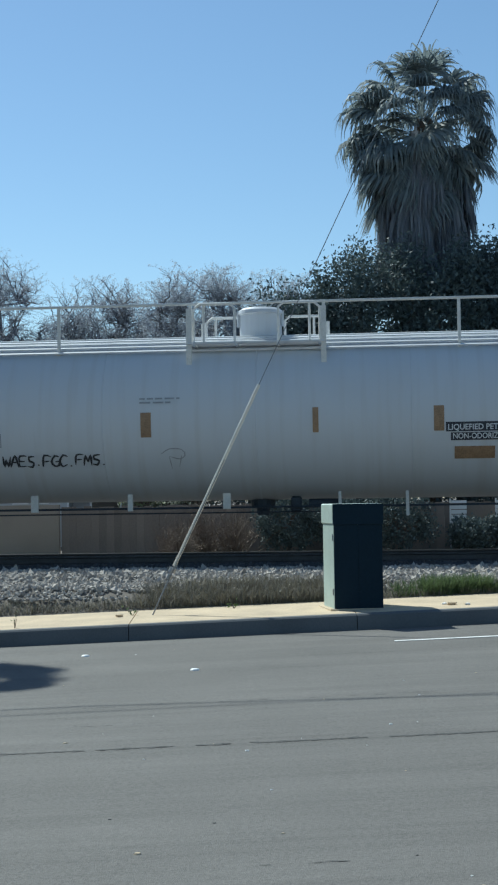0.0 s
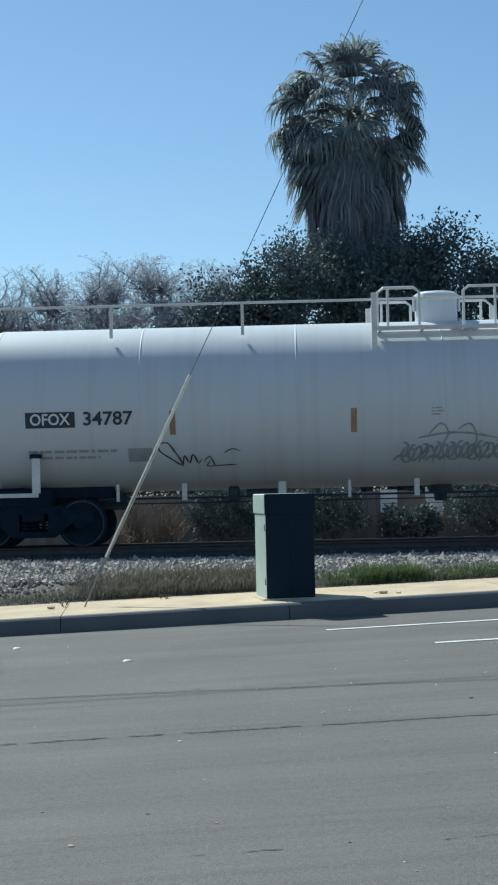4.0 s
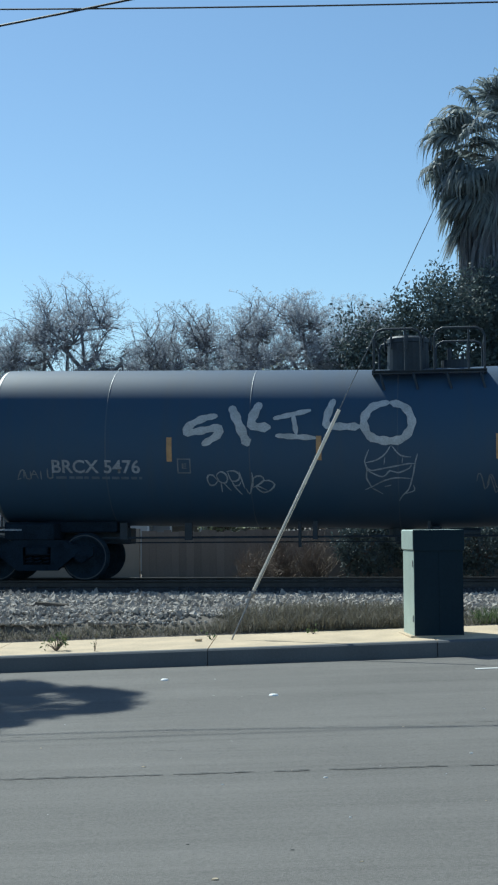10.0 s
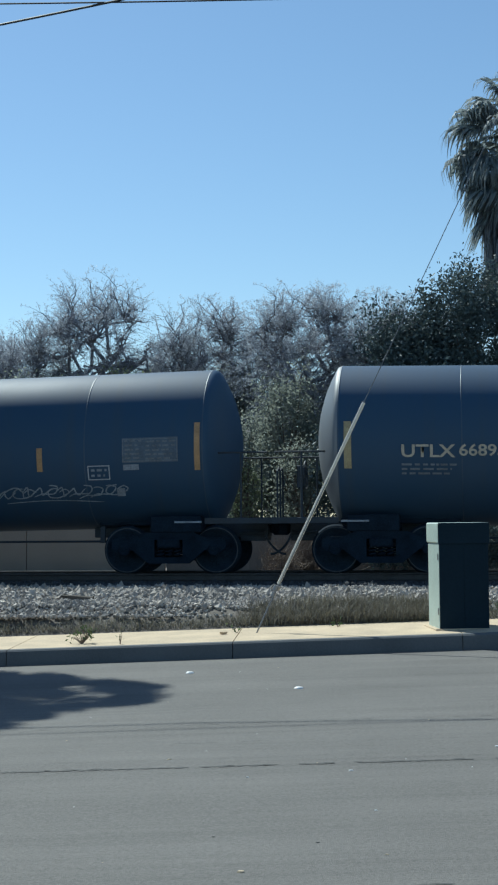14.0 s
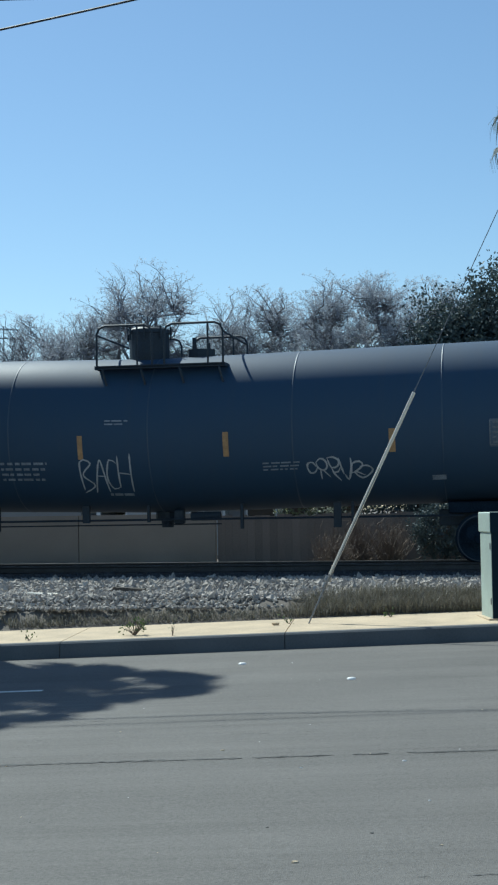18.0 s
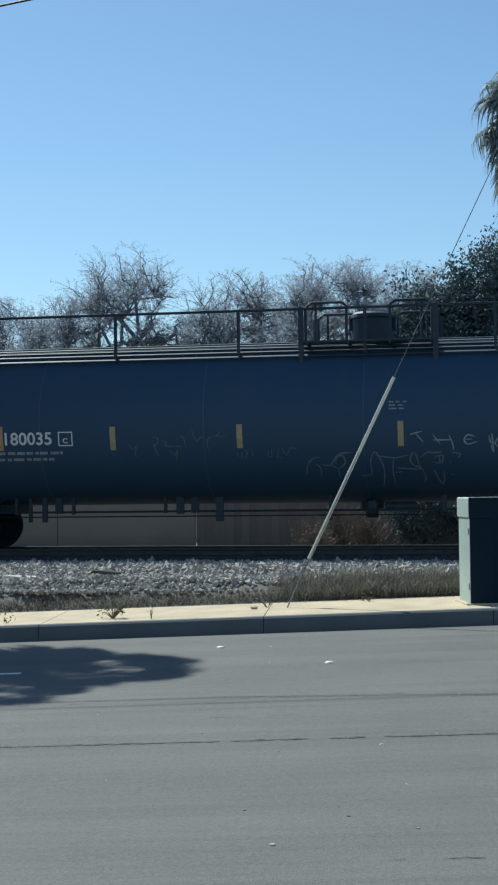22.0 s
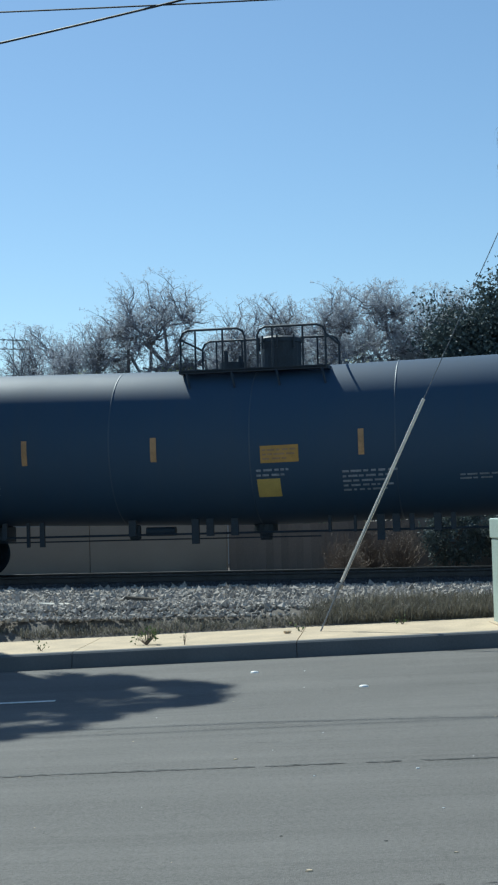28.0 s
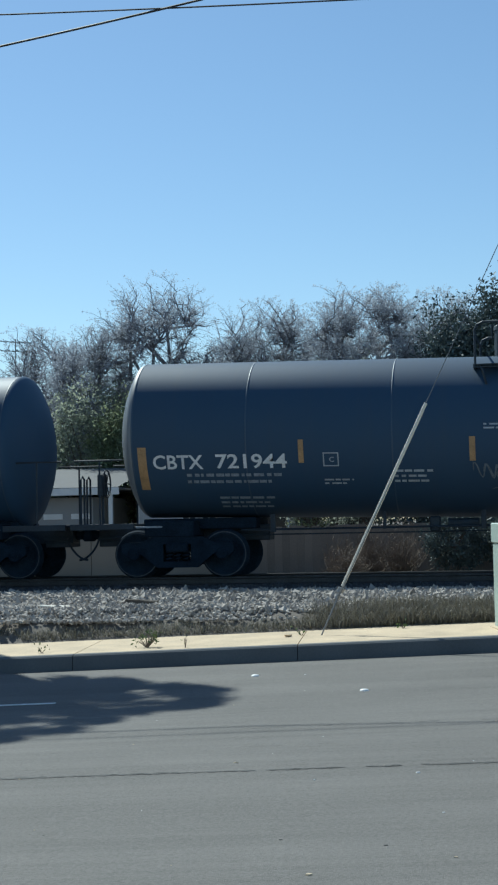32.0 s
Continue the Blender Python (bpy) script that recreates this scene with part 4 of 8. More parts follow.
def long_walkway(car, Lh, R, zc, paint, rail_paint, x0, x1, dx, board=True, ladders=True, rail=0.66):
    """Running boards and hand rails along the top of a pressure car from x0 to x1, with bonnet and end ladders."""
    zt = zc + R
    zp = zt - 0.10
    n = max(2, round((x1 - x0) / 2.55))
    paint = paint if paint == M["white_tank"] else rail_paint
    low = 0.14 if paint == M["white_tank"] else 0.0
    both = not ladders      # the half-length walkway has rails on both sides
    for s in (-1, 1):
        if both:
            for k in range(3):
                y = s * (0.62 + 0.20 * k)
                part("running_board", box(bmesh.new(), x0, x1, y - 0.085, y + 0.085, zp - 0.012, zp + 0.02), paint, car)
            # bright edge strip imitates sunlight that comes through the walkway
            part("walkway_edge", box(bmesh.new(), x0, x1, s * 1.125 - 0.012, s * 1.125 + 0.012, zp - 0.03, zp + 0.025), M["galv"], car, "bright walkway edge, sunlight put into its colour")
            # broken row of bright strips for the light below the walkway
            for i in range(2 * n):
                a, b = (x0 + (x1 - x0) * (i + q) / (2 * n) for q in (0.06, 0.94))
                part("edge_brace", box(bmesh.new(), a, b, s * 1.15 - 0.012, s * 1.15 + 0.012, zp - 0.16, zp - 0.125), M["galv"], car)
        elif board:
            for k in range(5):
                a = math.asin((0.56 + 0.125 * k) / R)
                bm = box(bmesh.new(), x0, x1, -0.032, 0.032, 0.045, 0.07)
                bm.transform(Matrix.Translation((0, s * R * math.sin(a), zc + R * math.cos(a))) @ Matrix.Rotation(-s * a * 0.6, 4, "X"))
                part("running_board", bm, paint, car)
        for i in range(n + 1) if s < 0 or both else ():
            x = x0 + (x1 - x0) * i / n
            bm = bmesh.new()
            box(bm, x - 0.03, x + 0.03, s * 1.03 - 0.02, s * 1.03 + 0.02, zp - (0.32 if board else 0.18), zp + rail)
            part("rail_post", bm, rail_paint, car)
        if s > 0 and not both:
            continue
        bm = bmesh.new()
        y = s * 1.03
        tube(bm, [(x0 - 0.26, y, zp - 0.1), (x0 - 0.24, y, zp + rail - 0.08), (x0 - 0.1, y, zp + rail), (x1 + 0.1, y, zp + rail), (x1 + 0.24, y, zp + rail - 0.08), (x1 + 0.26, y, zp - 0.1)], 0.028, 8)
        part("top_rail", bm, rail_paint, car)
    bm = bmesh.new()
    lathe_z(bm, [(0.0, zt + 0.58), (0.36, zt + 0.57), (0.44, zt + 0.52), (0.46, zt + 0.45), (0.42, zt + 0.43), (0.42, zt - 0.05)], 28, dx, 0)
    for k in range(2):
        tube(bm, [(dx - 0.44 + 0.88 * k, -0.1, zt + 0.2), (dx - 0.44 + 0.88 * k, -0.1, zt + 0.5)], 0.03, 6)
    part("bonnet", bm, paint, car, "cylindrical valve bonnet")
    for e in (-1, 1):
        for s in (-1, 1):
            bm = bmesh.new()
            y = s * (0.98 + low)
            zp = zt - 0.10 - low
            tube(bm, [(dx + e * 1.22, y, zp), (dx + e * 1.22, y, zp + 0.68), (dx + e * 1.10, y, zp + 0.78), (dx + e * 0.52, y, zp + 0.78), (dx + e * 0.42, y, zp + 0.70), (dx + e * 0.42, y, zp)], 0.030, 6)
            tube(bm, [(dx + e * 1.02, y, zp), (dx + e * 1.02, y, zp + 0.78)], 0.026, 6)
            part("bonnet_guard", bm, rail_paint, car)
            bm = bmesh.new()
            y = s * (1.12 + low)
            box(bm, dx + e * 1.24, dx + e * 1.34, y - 0.03, y + 0.03, zp - 0.52, zp + 0.68)
            part("platform_support", bm, rail_paint, car)
    for s in (-1, 1):
        for k in range(5):
            y = s * (0.72 + 1.4 * low + 0.11 * k)
            part("slat", box(bmesh.new(), dx - 1.3, dx + 1.3, y - 0.03, y + 0.03, zp - 0.01, zp + 0.025), paint, car)
        for k in range(4):
            x = dx - 1.2 + 0.8 * k
            part("crossbar", box(bmesh.new(), x, x + 0.05, min(s * (0.7 + 1.4 * low), s * (1.18 + 1.4 * low)), max(s * (0.7 + 1.4 * low), s * (1.18 + 1.4 * low)), zp - 0.05, zp - 0.01), paint, car)
    white = paint == M["white_tank"]
    for e in (-1, 1) if ladders else ():
        bm = bmesh.new()
        out = 0.0 if not white else 0.34 if Lh < 9.5 else -0.12
        foot = 2.26 if white else 1.05
        zs = (foot, zp + 0.1) if white else (1.05, 2.2, 3.2, zp + 0.1)
        xs = (Lh + 0.12 + out, Lh - 0.26 + out) if white else (Lh + 0.12, Lh + 0.10, Lh - 0.05, Lh - 0.28)
        for y in (-1.20, -0.80):
            tube(bm, [(e * x, y, z) for x, z in zip(xs, zs)], 0.024, 6)
        z = foot + 0.16
        while z < zp:
            tube(bm, [(e * lerp(z, zs, xs), -1.20, z), (e * lerp(z, zs, xs), -0.80, z)], 0.017, 5)
            z += 0.27
        if white:
            tube(bm, [(e * (xs[0] - 0.45), -1.20, foot), (e * xs[0], -1.20, foot), (e * xs[0], -1.20, 1.06)], 0.020, 6)
            tube(bm, [(e * xs[1], -1.20, zp + 0.1), (e * (xs[1] - 0.45), -1.15, zp + 0.06)], 0.022, 6)
        part("end_ladder", bm, rail_paint, car)


def white_step(car, e, Lh):
    """White side sill plate, corner post and, at one end, the placard holder of a white car."""
    T = Lh - 0.12

    def plate(name, x0, x1, z0, z1, y0=-1.46, y1=-1.43, m="white_steel", label=""):
        a, b = sorted((e * x0, e * x1))
        return part(name, box(bmesh.new(), a, b, y0, y1, z0, z1, 0.006), M[m], car, label)

    plate("sill_plate", T - 1.45, T + 0.53, 0.98, 1.06)
    plate("corner_post", T - 1.49, T - 1.33, 1.06, 1.72)
    plate("post_cap", T - 1.53, T - 1.29, 1.72, 1.80, m="truck_steel")
    if e > 0:
        plate("step_plate", T - 1.15, T - 0.20, 1.06, 1.27, label="white plate with dark unreadable writing")
        for a, b, z0, z1 in ((0.98, 0.90, 1.13, 1.20), (0.66, 0.36, 1.12, 1.19), (1.00, 0.80, 1.00, 1.045)):
            plate("small_print", T - a, T - b, z0, z1, -1.468, -1.461, "letter_dark")
        c = Vector((T - 1.28, -1.49, 1.33))
        for k, (r, y, m, name) in enumerate(((0.235, 0.0, "letter", "placard"), (0.20, 0.005, "red_faint", "placard_border"), (0.165, 0.010, "letter", "placard_face"))):
            bm = bmesh.new()
            f = [bm.verts.new(c + Vector((dx * r, -y, dz * r))) for dx, dz in ((-1, 0), (0, -1), (1, 0), (0, 1))]
            g = [bm.verts.new(v.co + Vector((0, 0.004, 0))) for v in f]
            bm.faces.new(f)
            for i in range(4):
                bm.faces.new((f[i], g[i], g[(i + 1) % 4], f[(i + 1) % 4]))
            part(name, bm, M[m], car, "diamond hazard placard" if k == 0 else "")
        plate("small_print", T - 1.36, T - 1.20, 1.31, 1.36, -1.508, -1.502, "red_faint")


def base_car(x, Lh, R, zc, k2, hd, paint, steel, label, seed, seams):
    car = thing("tank_car", Matrix.Translation((x, TRACK_Y, RAIL_Z)), label, "tank car", "tank cars of the freight train")
    TANKS[car.name] = (R, zc, k2)
    tank_shell(car, Lh, R, zc, k2, hd, paint, seams)
    for e in (-1, 1):
        black_end(car, e, Lh, R, zc, steel, e < 0 or steel == M["white_steel"])
        truck(car, e * (Lh - 1.40))
    under_gear(car, Lh, R, zc, seed, steel == M["white_steel"])
    return car


CARS = {}


def build_train():
    # key, centre, half length, top over the rail, kind, platform from and to, manway, valves
    rows = [("A", -2.19, 9.77, 4.29, "white", 0, 0, 0, 0), ("B", -22.86, 9.29, 4.29, "white", 0, 0, 0, 0), ("C", -43.78, 10.04, 4.19, "long", -5.7, 0.3, -0.17, 0), ("D", -64.28, 8.49, 4.11, "worn", -0.45, 1.65, 0.17, 1.1),
            ("E", -82.90, 8.68, 3.93, "worn", -1.67, 1.91, 0.89, -0.3), ("F", -101.61, 8.70, 3.91, "worn", -0.6, 1.98, 0.99, 0.1), ("G", -120.48, 8.61, 4.18, "plain", -1.09, 1.46, -0.34, 0.75), ("H", -140.74, 10.25, 4.07, "long", -9.9, 9.9, 0.06, 0),
            ("I", -161.35, 8.79, 4.11, "plain", -1.76, 1.09, 0.16, -0.8), ("J", -180.48, 8.49, 4.07, "plain", -1.45, 1.45, 0.40, -0.6), ("K", -199.20, 8.53, 4.19, "plain", -1.24, 1.35, -0.50, 0.5), ("L", -217.75, 8.56, 4.05, "worn", -1.2, 1.3, 0.3, -0.5)]
    labels = {"A": "white pressure tank car with top walkway and black graffiti", "B": "white pressure tank car with top railing and grey graffiti", "C": "black pressure tank car with half-length top walkway", "D": "dusty black tank car with large white graffiti letters",
              "E": "dusty black tank car with cream lettering and top platform", "F": "dull black tank car with thin white graffiti scrawls", "G": "black tank car with yellow reflectors and small graffiti", "H": "black pressure tank car with full-length top railing",
              "I": "black tank car with orange and yellow placards", "J": "black tank car with orange placard and white lettering", "K": "black tank car with white lettering and grey scrawls", "L": "dusty black tank car with a reddish worn top"}
    for i, (k, x, Lh, top, kind, p0, p1, d0, v0) in enumerate(rows):
        if kind in ("white", "long"):
            R = 1.62 if kind == "white" else 1.60
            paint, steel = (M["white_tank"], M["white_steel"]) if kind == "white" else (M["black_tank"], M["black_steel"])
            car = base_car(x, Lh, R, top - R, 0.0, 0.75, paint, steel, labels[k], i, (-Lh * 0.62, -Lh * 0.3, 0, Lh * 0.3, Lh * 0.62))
            if k in "AB":
                edge = 0.75 if k == "A" else 0.42
                p0, p1 = -Lh + edge, Lh - edge
                for e in (-1, 1):
                    white_step(car, e, Lh)
            long_walkway(car, Lh, R, top - R, paint, steel, p0, p1, d0, k != "B", k != "C", 0.44 if k == "B" else 0.66)
        else:
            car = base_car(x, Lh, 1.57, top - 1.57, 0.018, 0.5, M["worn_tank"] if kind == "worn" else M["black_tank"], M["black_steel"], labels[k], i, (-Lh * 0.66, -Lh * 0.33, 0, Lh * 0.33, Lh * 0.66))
            dome_platform(car, 1.57, top - 1.57, M["black_steel"], p0, p1, d0, v0, 0.60, {"K": 0.19, "G": 0.18, "D": 0.06}.get(k, 0.0), k == "E")
        CARS[k] = (car, x)


build_train()


# ---- lettering, reflectors and graffiti on the cars ----
def marks():
    K = {k: v[0] for k, v in CARS.items()}
    patch(K["A"], -8.87, -8.69, -0.66, 0.26, M["brown"], "reflector")
    patch(K["A"], -5.49, -5.29, -0.41, 0.04, M["brown"], "reflector")
    patch(K["A"], -2.19, -1.99, -0.41, 0.06, M["brown"], "reflector")
    patch(K["A"], 1.07, 1.18, -0.37, 0.10, M["brown"], "reflector")
    patch(K["A"], 3.33, 3.52, -0.38, 0.09, M["brown"], "reflector")
    patch(K["A"], -7.87, -6.97, -0.56, -0.25, M["letter_dark"], "number_board")
    stencil(K["A"], "OFOX", -7.82, -7.03, -0.40, 0.204, M["letter"])
    stencil(K["A"], "34803", -6.86, -5.92, -0.40, 0.237, M["letter_dark"])
    bars(K["A"], -7.75, -6.06, -0.70, -1.12, 3, M["stain"])
    outline(K["A"], -5.16, -4.89, -0.56, -0.29, M["stain"])
    bars(K["A"], -2.21, -1.44, 0.36, 0.21, 2, M["stain"])
    tag(K["A"], "BEAST.WAES.FGC.FMS.", -5.85, -2.84, -0.96, -0.73, 0.044, M["spray_black"], 0.15, 0.05)
    spray(K["A"], [[(-8.94, 0.45), (-8.87, 0.62), (-8.73, 0.56), (-8.76, 0.35), (-8.89, 0.38), (-8.82, 0.26), (-8.63, 0.44), (-8.58, 0.62), (-8.48, 0.53), (-8.54, 0.26), (-8.65, 0.11)], [(-8.48, 0.43), (-8.32, 0.36), (-8.4, 0.12), (-8.27, 0.21), (-8.19, -0.01), (-8.32, 0.01)], [(-8.3, 0.3), (-8.12, 0.1), (-8.21, -0.14), (-8.01, -0.06), (-8.09, -0.27)], [(-8.42, -0.67), (-8.18, -0.39), (-8.0, -0.67)], [(-8.33, -0.35), (-7.98, -0.34)], [(-8.02, -0.21), (-7.86, -0.07), (-7.96, -0.39), (-7.82, -0.56)]], 0.049, M["spray_black"])
    spray(K["A"], [[(-8.97, 0.56), (-8.91, 0.68), (-8.8, 0.65), (-8.81, 0.49), (-8.92, 0.44)], [(-8.74, 0.46), (-8.62, 0.58), (-8.63, 0.35), (-8.69, 0.26)], [(-8.56, 0.38), (-8.46, 0.5), (-8.37, 0.39), (-8.47, 0.26), (-8.54, 0.13), (-8.4, 0.08)], [(-8.39, 0.25), (-8.26, 0.34), (-8.23, 0.16), (-8.34, -0.05), (-8.21, -0.1)], [(-8.23, 0.1), (-8.08, 0.18), (-8.06, -0.01), (-8.17, -0.18), (-8.04, -0.25)], [(-8.1, -0.12), (-7.97, -0.04), (-7.91, -0.19), (-8.02, -0.34), (-7.9, -0.41)], [(-8.3, -0.55), (-8.1, -0.51), (-7.91, -0.61)]], 0.045, M["spray_black"])
    patch(K["A"], 3.55, 5.40, -0.40, -0.22, M["letter_dark"], "sign_board")
    stencil(K["A"], "LIQUEFIED PETROLEUM GAS", 3.59, 5.36, -0.32, 0.108, M["letter"])
    patch(K["A"], 3.64, 4.71, -0.57, -0.42, M["letter_dark"], "sign_board")
    stencil(K["A"], "NON-ODORIZED", 3.68, 4.67, -0.49, 0.108, M["letter"])
    patch(K["A"], 3.71, 4.46, -0.95, -0.69, M["brown"], "sign_board")
    spray(K["A"], [[(-1.83, -0.75), (-1.66, -0.64), (-1.42, -0.66), (-1.37, -0.78), (-1.48, -0.85), (-1.67, -0.79)], [(-1.67, -0.79), (-1.63, -1.07)], [(-1.43, -0.77), (-1.49, -1.02)]], 0.022, M["stain"])
    patch(K["B"], 6.38, 7.45, -0.65, -0.15, M["panel_navy"], "data_panel")
    bars(K["B"], 6.41, 7.42, -0.18, -0.63, 6, M["letter_grey"])
    patch(K["B"], 6.43, 6.82, -1.15, -0.88, M["letter_dark"], "data_panel")
    bars(K["B"], 6.32, 7.11, 0.45, 0.24, 2, M["letter_dark"])
    bars(K["B"], 5.12, 5.64, -0.70, -1.08, 3, M["red_faint"])
    bars(K["B"], 5.88, 6.32, -0.86, -0.99, 1, M["stain"])
    patch(K["B"], 3.85, 4.58, -0.45, -0.17, M["brown"], "sign_board")
    bars(K["B"], 3.87, 4.56, -0.20, -0.43, 2, M["letter_dark"])
    bars(K["B"], 1.93, 3.21, -0.15, -0.30, 2, M["stain"])
    patch(K["B"], 1.33, 1.44, -0.63, -0.16, M["brown"], "reflector")
    patch(K["B"], 4.71, 4.81, -0.62, -0.16, M["brown"], "reflector")
    patch(K["B"], 8.35, 8.45, -1.06, -0.13, M["brown"], "reflector")
    patch(K["B"], -5.19, -5.08, -0.57, -0.11, M["brown"], "reflector")
    patch(K["B"], -1.78, -1.67, -0.60, -0.14, M["brown"], "reflector")
    patch(K["B"], -8.87, -8.74, -1.05, -0.09, M["brown"], "reflector")
    bars(K["B"], -0.28, -0.03, -0.14, -0.32, 3, M["stain"])
    scrawl(K["B"], 9, -0.88, 1.36, -1.35, -0.78, 0.049, M["spray_grey"], 0.35, 0.14)
    spray(K["B"], [[(-0.33, -0.68), (-0.11, -0.46), (0.04, -0.64), (-0.07, -0.93), (-0.02, -1.27)], [(0.22, -0.58), (0.44, -0.48), (0.57, -0.76), (0.43, -1.14)], [(1.58, -0.97), (1.73, -0.85), (1.85, -1.4), (2.0, -0.98), (2.31, -0.72), (2.42, -0.99), (2.17, -1.34), (2.08, -1.59), (1.86, -1.49)], [(2.33, -1.34), (2.75, -1.28), (2.55, -0.87), (2.84, -0.78), (3.06, -1.01), (2.75, -1.2)], [(3.07, -1.17), (3.26, -0.77), (3.53, -0.84), (3.49, -1.23), (3.17, -1.17), (3.7, -1.76), (3.89, -1.47)]], 0.034, M["spray_grey"])
    patch(K["B"], -7.92, -6.98, -0.39, -0.09, M["letter_dark"], "number_board")
    stencil(K["B"], "OFOX", -7.83, -7.07, -0.24, 0.215, M["letter"])
    stencil(K["B"], "34787", -6.82, -5.88, -0.24, 0.258, M["letter_dark"])
    bars(K["B"], -7.91, -6.22, -0.80, -1.07, 2, M["stain"])
    patch(K["B"], -6.01, -5.54, -1.14, -0.83, M["spray_grey"], "data_panel")
    spray(K["B"], [[(-5.4, -0.76), (-5.25, -0.73), (-5.07, -1.01), (-4.98, -1.25), (-5.21, -1.07), (-5.41, -0.89), (-5.42, -0.76)], [(-4.98, -1.25), (-4.94, -1.01), (-4.85, -1.19), (-4.78, -0.98), (-4.68, -1.2), (-4.62, -1.09)], [(-4.58, -1.17), (-4.47, -1.03), (-4.38, -1.27), (-4.53, -1.26), (-4.45, -1.15)], [(-4.38, -1.27), (-3.95, -1.25)], [(-4.19, -0.97), (-4.03, -0.88), (-3.87, -0.93)]], 0.028, M["spray_black"])
    patch(K["C"], -2.65, -2.53, -0.23, 0.23, M["yellow"], "reflector")
    patch(K["C"], 0.63, 0.75, -0.22, 0.23, M["yellow"], "reflector")
    patch(K["C"], 3.05, 3.15, -0.19, 0.25, M["yellow"], "reflector")
    patch(K["C"], 5.91, 6.03, -0.20, 0.26, M["yellow"], "reflector")
    patch(K["C"], 3.91, 4.69, -0.25, 0.05, M["placard_yellow"], "sign_board")
    bars(K["C"], 3.95, 4.65, 0.02, -0.21, 4, M["placard"])
    spray(K["C"], [[(-3.37, -0.58), (-3.03, -0.53)], [(-3.21, -0.55), (-3.16, -0.86)], [(-3.18, -0.72), (-2.97, -0.71)], [(-2.97, -0.71), (-2.93, -0.95)], [(-2.89, -0.46), (-2.87, -0.79)], [(-2.75, -0.5), (-2.75, -0.93)], [(-2.88, -0.61), (-2.75, -0.6)], [(-2.66, -0.62), (-2.59, -0.94)], [(-2.74, -0.73), (-2.6, -0.75)], [(-2.55, -0.6), (-2.53, -0.42), (-2.39, -0.38), (-2.32, -0.46), (-2.39, -0.55), (-2.54, -0.6)], [(-2.44, -0.8), (-2.45, -0.59), (-2.3, -0.57), (-2.25, -0.65), (-2.43, -0.7), (-2.23, -0.84)], [(-2.1, -0.43), (-2.09, -0.45)], [(-2.11, -0.52), (-2.13, -0.71)], [(-2.04, -0.58), (-2.03, -0.6)], [(-2.06, -0.67), (-2.09, -0.91)], [(-1.91, -0.31), (-1.88, -0.66), (-1.72, -0.68)], [(-1.84, -0.49), (-1.82, -0.84), (-1.62, -0.84)], [(-1.57, -0.39), (-1.55, -0.74), (-1.39, -0.79)], [(-1.51, -0.55), (-1.49, -0.91), (-1.25, -0.93)], [(-1.03, -0.46), (-1.19, -0.49), (-1.21, -0.83), (-1.07, -0.94)], [(-1.19, -0.66), (-1.03, -0.64)], [(-0.96, -0.59), (-1.12, -0.62)], [(-1.14, -0.73), (-1.0, -0.72)], [(-1.12, -0.62), (-1.11, -0.92), (-0.88, -1.01)], [(-0.83, -0.61), (-0.76, -0.37), (-0.62, -0.38), (-0.64, -0.48), (-0.78, -0.52)], [(-0.75, -0.84), (-0.73, -0.59), (-0.57, -0.58), (-0.59, -0.65), (-0.69, -0.69), (-0.5, -0.93)]], 0.030, M["spray_thin"])
    spray(K["C"], [[(-0.39, -0.58), (-0.31, -0.66), (-0.41, -0.72), (-0.22, -0.76), (-0.36, -0.84), (-0.15, -0.82), (-0.26, -0.94), (-0.08, -0.99), (-0.06, -0.8), (-0.22, -0.76), (0.1, -0.75), (-0.01, -0.87), (-0.19, -0.96), (-0.01, -0.78), (-0.29, -0.8)]], 0.030, M["letter_faint"])
    stencil(K["C"], "GATX 33760", -8.23, -6.35, -0.14, 0.258, M["letter_grey"])
    patch(K["C"], -9.47, -9.37, -0.46, 0.49, M["yellow"], "reflector")
    patch(K["C"], -5.94, -5.84, -0.22, 0.25, M["yellow"], "reflector")
    outline(K["C"], -5.77, -5.50, -0.25, 0.00, M["letter_old"])
    stencil(K["C"], "C", -5.69, -5.59, -0.15, 0.097, M["letter_old"])
    bars(K["C"], -8.13, -6.54, -0.40, -0.62, 2, M["letter_faint"])
    scrawl(K["C"], 7, -8.17, -6.97, -1.23, -0.80, 0.022, M["letter_faint"], 0.2, 0.2)
    spray(K["D"], [[(-3.42, 0.56), (-3.7, 0.5), (-3.98, 0.34), (-4.02, 0.23), (-3.78, 0.25), (-3.37, 0.32), (-3.42, 0.17), (-3.71, -0.01)]], 0.140, M["spray_white"])
    spray(K["D"], [[(-3.17, 0.77), (-2.82, -0.03)], [(-2.61, 0.85), (-2.76, 0.39), (-2.39, 0.33)]], 0.172, M["spray_white"])
    spray(K["D"], [[(-2.35, 0.5), (-1.63, 0.68)], [(-1.97, 0.58), (-1.9, 0.19)], [(-2.3, 0.17), (-1.53, 0.13)]], 0.097, M["spray_white"])
    spray(K["D"], [[(-1.2, 0.93), (-1.34, 0.41), (-1.08, 0.35), (-0.68, 0.35)]], 0.140, M["spray_white"])
    spray(K["D"], [[(-0.15, 0.86), (-0.47, 0.75), (-0.63, 0.47), (-0.52, 0.17), (-0.21, 0.08), (0.11, 0.13), (0.27, 0.41), (0.14, 0.74), (-0.15, 0.86)]], 0.151, M["spray_white"])
    spray(K["D"], [[(2.34, 0.69), (2.26, 0.33), (2.53, 0.38), (2.69, 0.46)]], 0.140, M["spray_white"])
